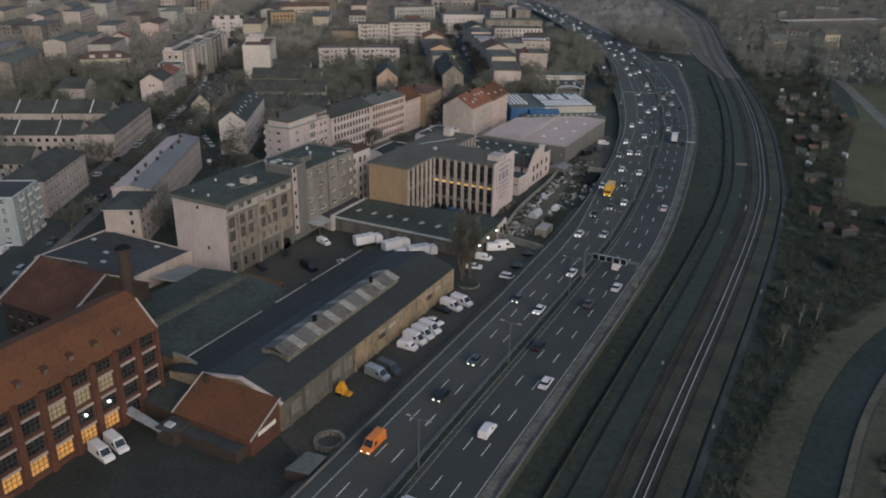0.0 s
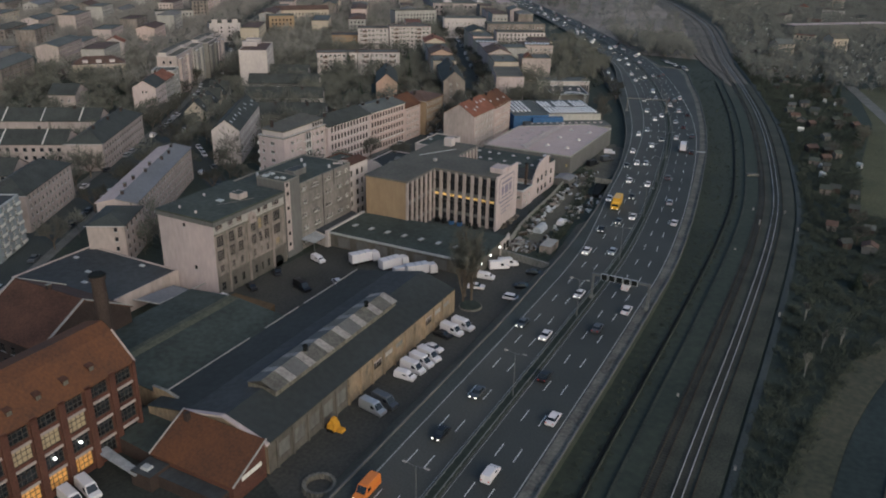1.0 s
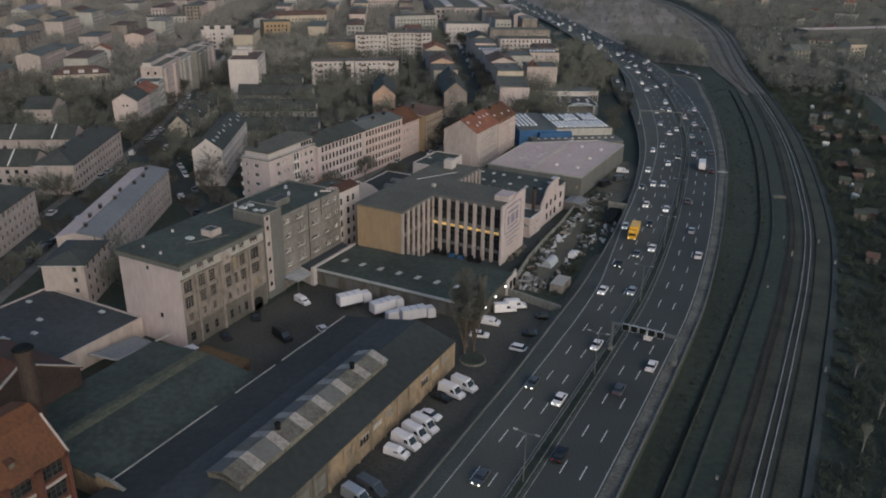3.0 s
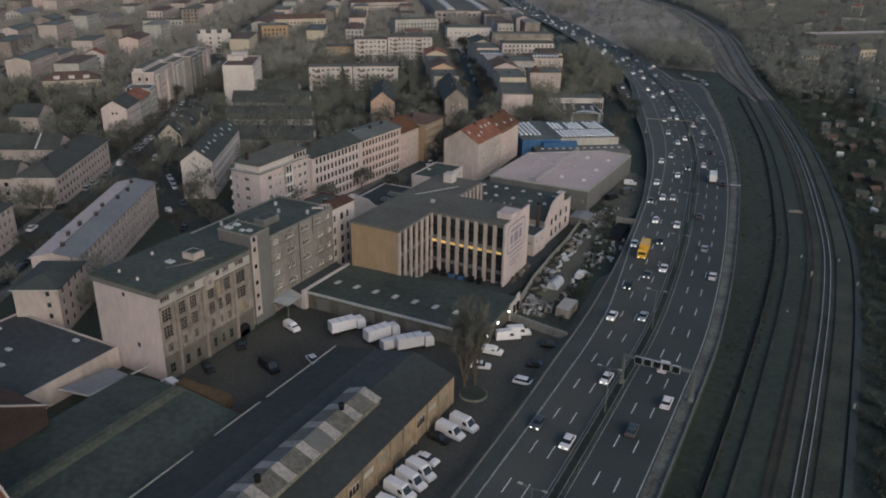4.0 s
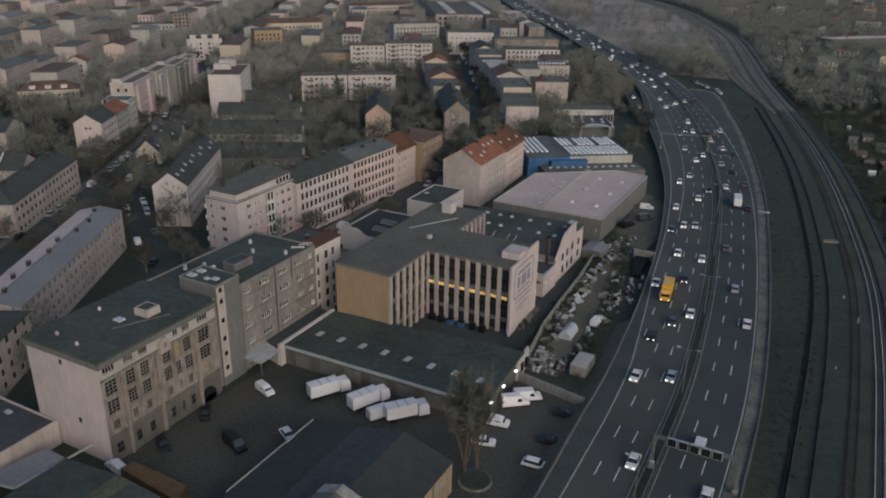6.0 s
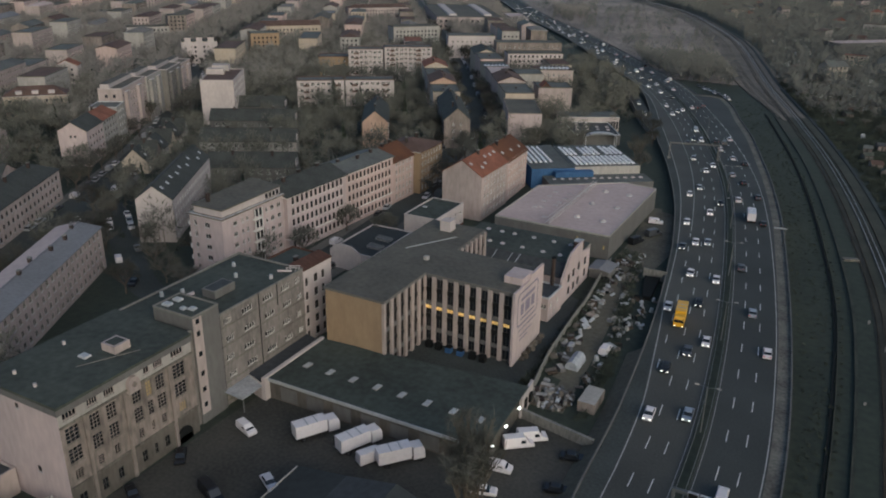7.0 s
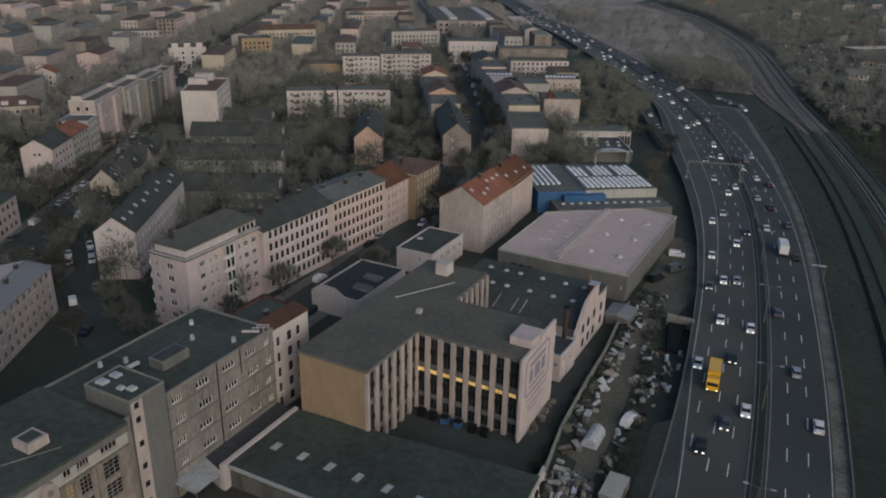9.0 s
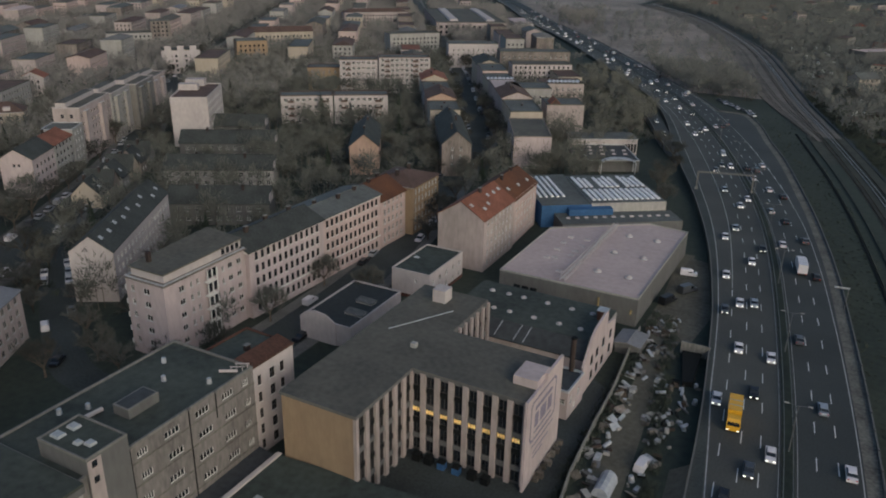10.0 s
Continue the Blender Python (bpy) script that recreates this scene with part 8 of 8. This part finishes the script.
# ---- gantries and lamps on the motorway ----
def gantry(y, a, c, panels, height=6.2, key="steel"):
    s = MID.s_at_y(y)
    m = pose(*MID.at(s), DECK, 0, 0, MID.turn(s))
    root = thing("sign_gantry", "grey steel sign gantry over the motorway", "gantry", m, "gantries")
    for off in (a, c):
        b = Build()
        b.box(off - 0.25, off + 0.25, -0.25, 0.25, 0, height + 0.5, key)
        b.box(off - 0.5, off + 0.5, -0.5, 0.5, 0, 0.8, "concrete")
        part("post", b, root)
    b = Build()
    b.box(a, c, -0.3, 0.3, height, height + 0.5, key)
    part("beam", b, root)
    for off in panels:
        b = Build()
        b.box(off - 0.78, off + 0.78, -0.75, -0.32, height - 0.55, height + 1.0, "zinc")
        b.box(off - 0.68, off + 0.68, -0.79, -0.745, height - 0.45, height + 0.9, "black")
        part("sign_panel", b, root, "square dark signal panel with pale frame")


gantry(181.5, 0.0, 13.6, (2.9, 4.7, 6.5, 8.3, 10.1))
gantry(401, -19.2, -0.4, (), 6.2, "grey_dark")
for y in (94, 132, 170, 208, 246, 284, 322, 360, 398, 436, 474):
    s = MID.s_at_y(y)
    root = thing("street_lamp", "slim double-armed lamp post in the motorway median", "street lamp", pose(*MID.at(s), DECK, 0, 0, MID.turn(s)), "median lamps")
    b = Build()
    b.tube((0, 0, 0), (0, 0, 9.5), 0.14, 0.08, "steel", 7)
    part("pole", b, root)
    for sx in (-1, 1):
        b = Build()
        b.tube((0, 0, 9.4), (sx * 1.6, 0, 9.7), 0.05, 0.05, "steel", 5)
        part("arm", b, root)
        b = Build()
        b.box(min(sx * 1.5, sx * 2.3), max(sx * 1.5, sx * 2.3), -0.16, 0.16, 9.62, 9.8, "grey", taper=0.04)
        part("head", b, root)
s = MID.s_at_y(312)
root = thing("road_sign_arm", "pale cantilever road sign at the motorway edge", "road sign", pose(*MID.at(s, 14.6), DECK, 0, 0, MID.turn(s)))
b = Build()
b.tube((0, 0, -2), (0, 0, 5.6), 0.15, 0.12, "steel", 7)
part("post", b, root)
b = Build()
b.box(-3.2, 0.2, -0.1, 0.1, 5.3, 5.7, "zinc")
part("arm", b, root)
# parapet posts along the east edge
for i in range(40):
    s = MID.s_at_y(60) + i * 6.2
    x, y = MID.at(s, RIGHT_EDGE(MID.at(s)[1]) - 0.15)
    b = Build()
    if i == 0:
        b.box(-0.10, 0.10, -0.3, 0.3, 0, 0.6, "grey_dark")
        post = b.mesh("barrier_post")
    part("barrier_post", post, road, at=pose(x, y, DECK + 0.3, 0, 0, MID.turn(s)))

# ---- railway furniture ----
for off, y, hgt in ((7.2, 197.5, 1.7), (7.2, 262, 1.6), (-4.0, 262, 2.6), (-6.8, 276, 1.2), (2.9, 277, 1.5), (-8.4, 236, 0.9), (-6.5, 150, 1.0), (7.2, 132, 1.2)):
    s = TRACK.s_at_y(y)
    b = Build()
    b.box(-0.22, 0.22, -0.18, 0.18, 0, hgt * 0.6, "grey", taper=0.04)
    b.box(-0.26, 0.26, -0.22, 0.22, hgt * 0.6, hgt * 0.6 + 0.08, "grey_mid")
    thing("signal_box", "pale lineside signal cabinet beside the rails", "cabinet", pose(*TRACK.at(s, off), BED if -10 < off < 6 else 0.35, 0, 0, TRACK.turn(s)), "lineside cabinets", b=b)
b = Build()
b.box(-2.2, 2.2, -0.9, 0.9, 0, 0.6, "concrete_old")
thing("concrete_platform", "short concrete slab beside the track", "slab", pose(*TRACK.at(TRACK.s_at_y(318), -7.5), BED, 0, 0, TRACK.turn(TRACK.s_at_y(318)) + 12), b=b)

# ---- allotment gardens east of the railway ----
GH = random.Random(77)
frames = 0
while frames < 70:
    y = GH.uniform(300, 900)
    x = float(np.interp(y, TRACK.q[:, 1], TRACK.q[:, 0])) + GH.uniform(16, 120)
    if (1 < x < 90 and 285 < y < 565) or near_line(PATHE, x, y, 6) or taken(x, y, 3):
        frames += 0.02
        continue
    b = Build()
    w, d = GH.uniform(0.5, 0.95), GH.uniform(0.6, 1.4)
    b.box(-w, w, -d, d, 0, 1.7, "glass_top", taper=0.05)
    b.slab([(-w, -d, 1.7), (0, -d, 2.3), (0, d, 2.3), (-w, d, 1.7)], 0.06, "frame_white")
    b.slab([(0, -d, 2.3), (w, -d, 1.7), (w, d, 1.7), (0, d, 2.3)], 0.06, "frame_white")
    thing("greenhouse", "small pale garden greenhouse among dark trees", "greenhouse", pose(x, y, 0, 0, 0, GH.uniform(0, 180)), "allotment greenhouses", b=b)
    frames += 1

AL = random.Random(41)
made = 0
while made < 62:
    y = AL.uniform(235, 720)
    x = float(np.interp(y, TRACK.q[:, 1], TRACK.q[:, 0])) + AL.uniform(13, 46)
    if (1 < x < 90 and 285 < y < 565) or near_line(CANAL, x, y, 14) or near_line(PATHE, x, y, 8) or taken(x, y, 3):
        made += 0.02
        continue
    w, d, h = AL.uniform(2.4, 4.4), AL.uniform(2.2, 4.0), AL.uniform(2.0, 2.6)
    rot = AL.choice((0, 20, 90, 35))
    root = thing("garden_hut", "small weathered allotment hut among bare bushes", "hut", pose(x, y, 0, 0, 0, rot), "allotment huts")
    FOOT.append((x, y, rot, w, d))
    b = Build()
    b.box(0, w, 0, d, 0, h, AL.choice(("brick_dark", "grey_dark", "sooty", "brick_dark")))
    for xx, o in ((0, -1), (w, 1)):
        b.face([(xx, 0, h), (xx, d, h), (xx, d / 2, h + 0.9)][::o], "sooty")
    part("wall", b, root)
    b = Build()
    key = AL.choice(("felt", "tar", "tile_brown", "felt_moss", "slate"))
    b.slab([(-0.3, -0.3, h - 0.1), (w + 0.3, -0.3, h - 0.1), (w + 0.3, d / 2, h + 1.0), (-0.3, d / 2, h + 1.0)], 0.12, key)
    b.slab([(-0.3, d / 2, h + 1.0), (w + 0.3, d / 2, h + 1.0), (w + 0.3, d + 0.3, h - 0.1), (-0.3, d + 0.3, h - 0.1)], 0.12, key)
    part("roof", b, root)
    b = Build()
    b.box(w * 0.3, w * 0.3 + 0.8, -0.05, 0.02, 0, 1.95, "frame_dark")
    part("door", b, root)
    made += 1
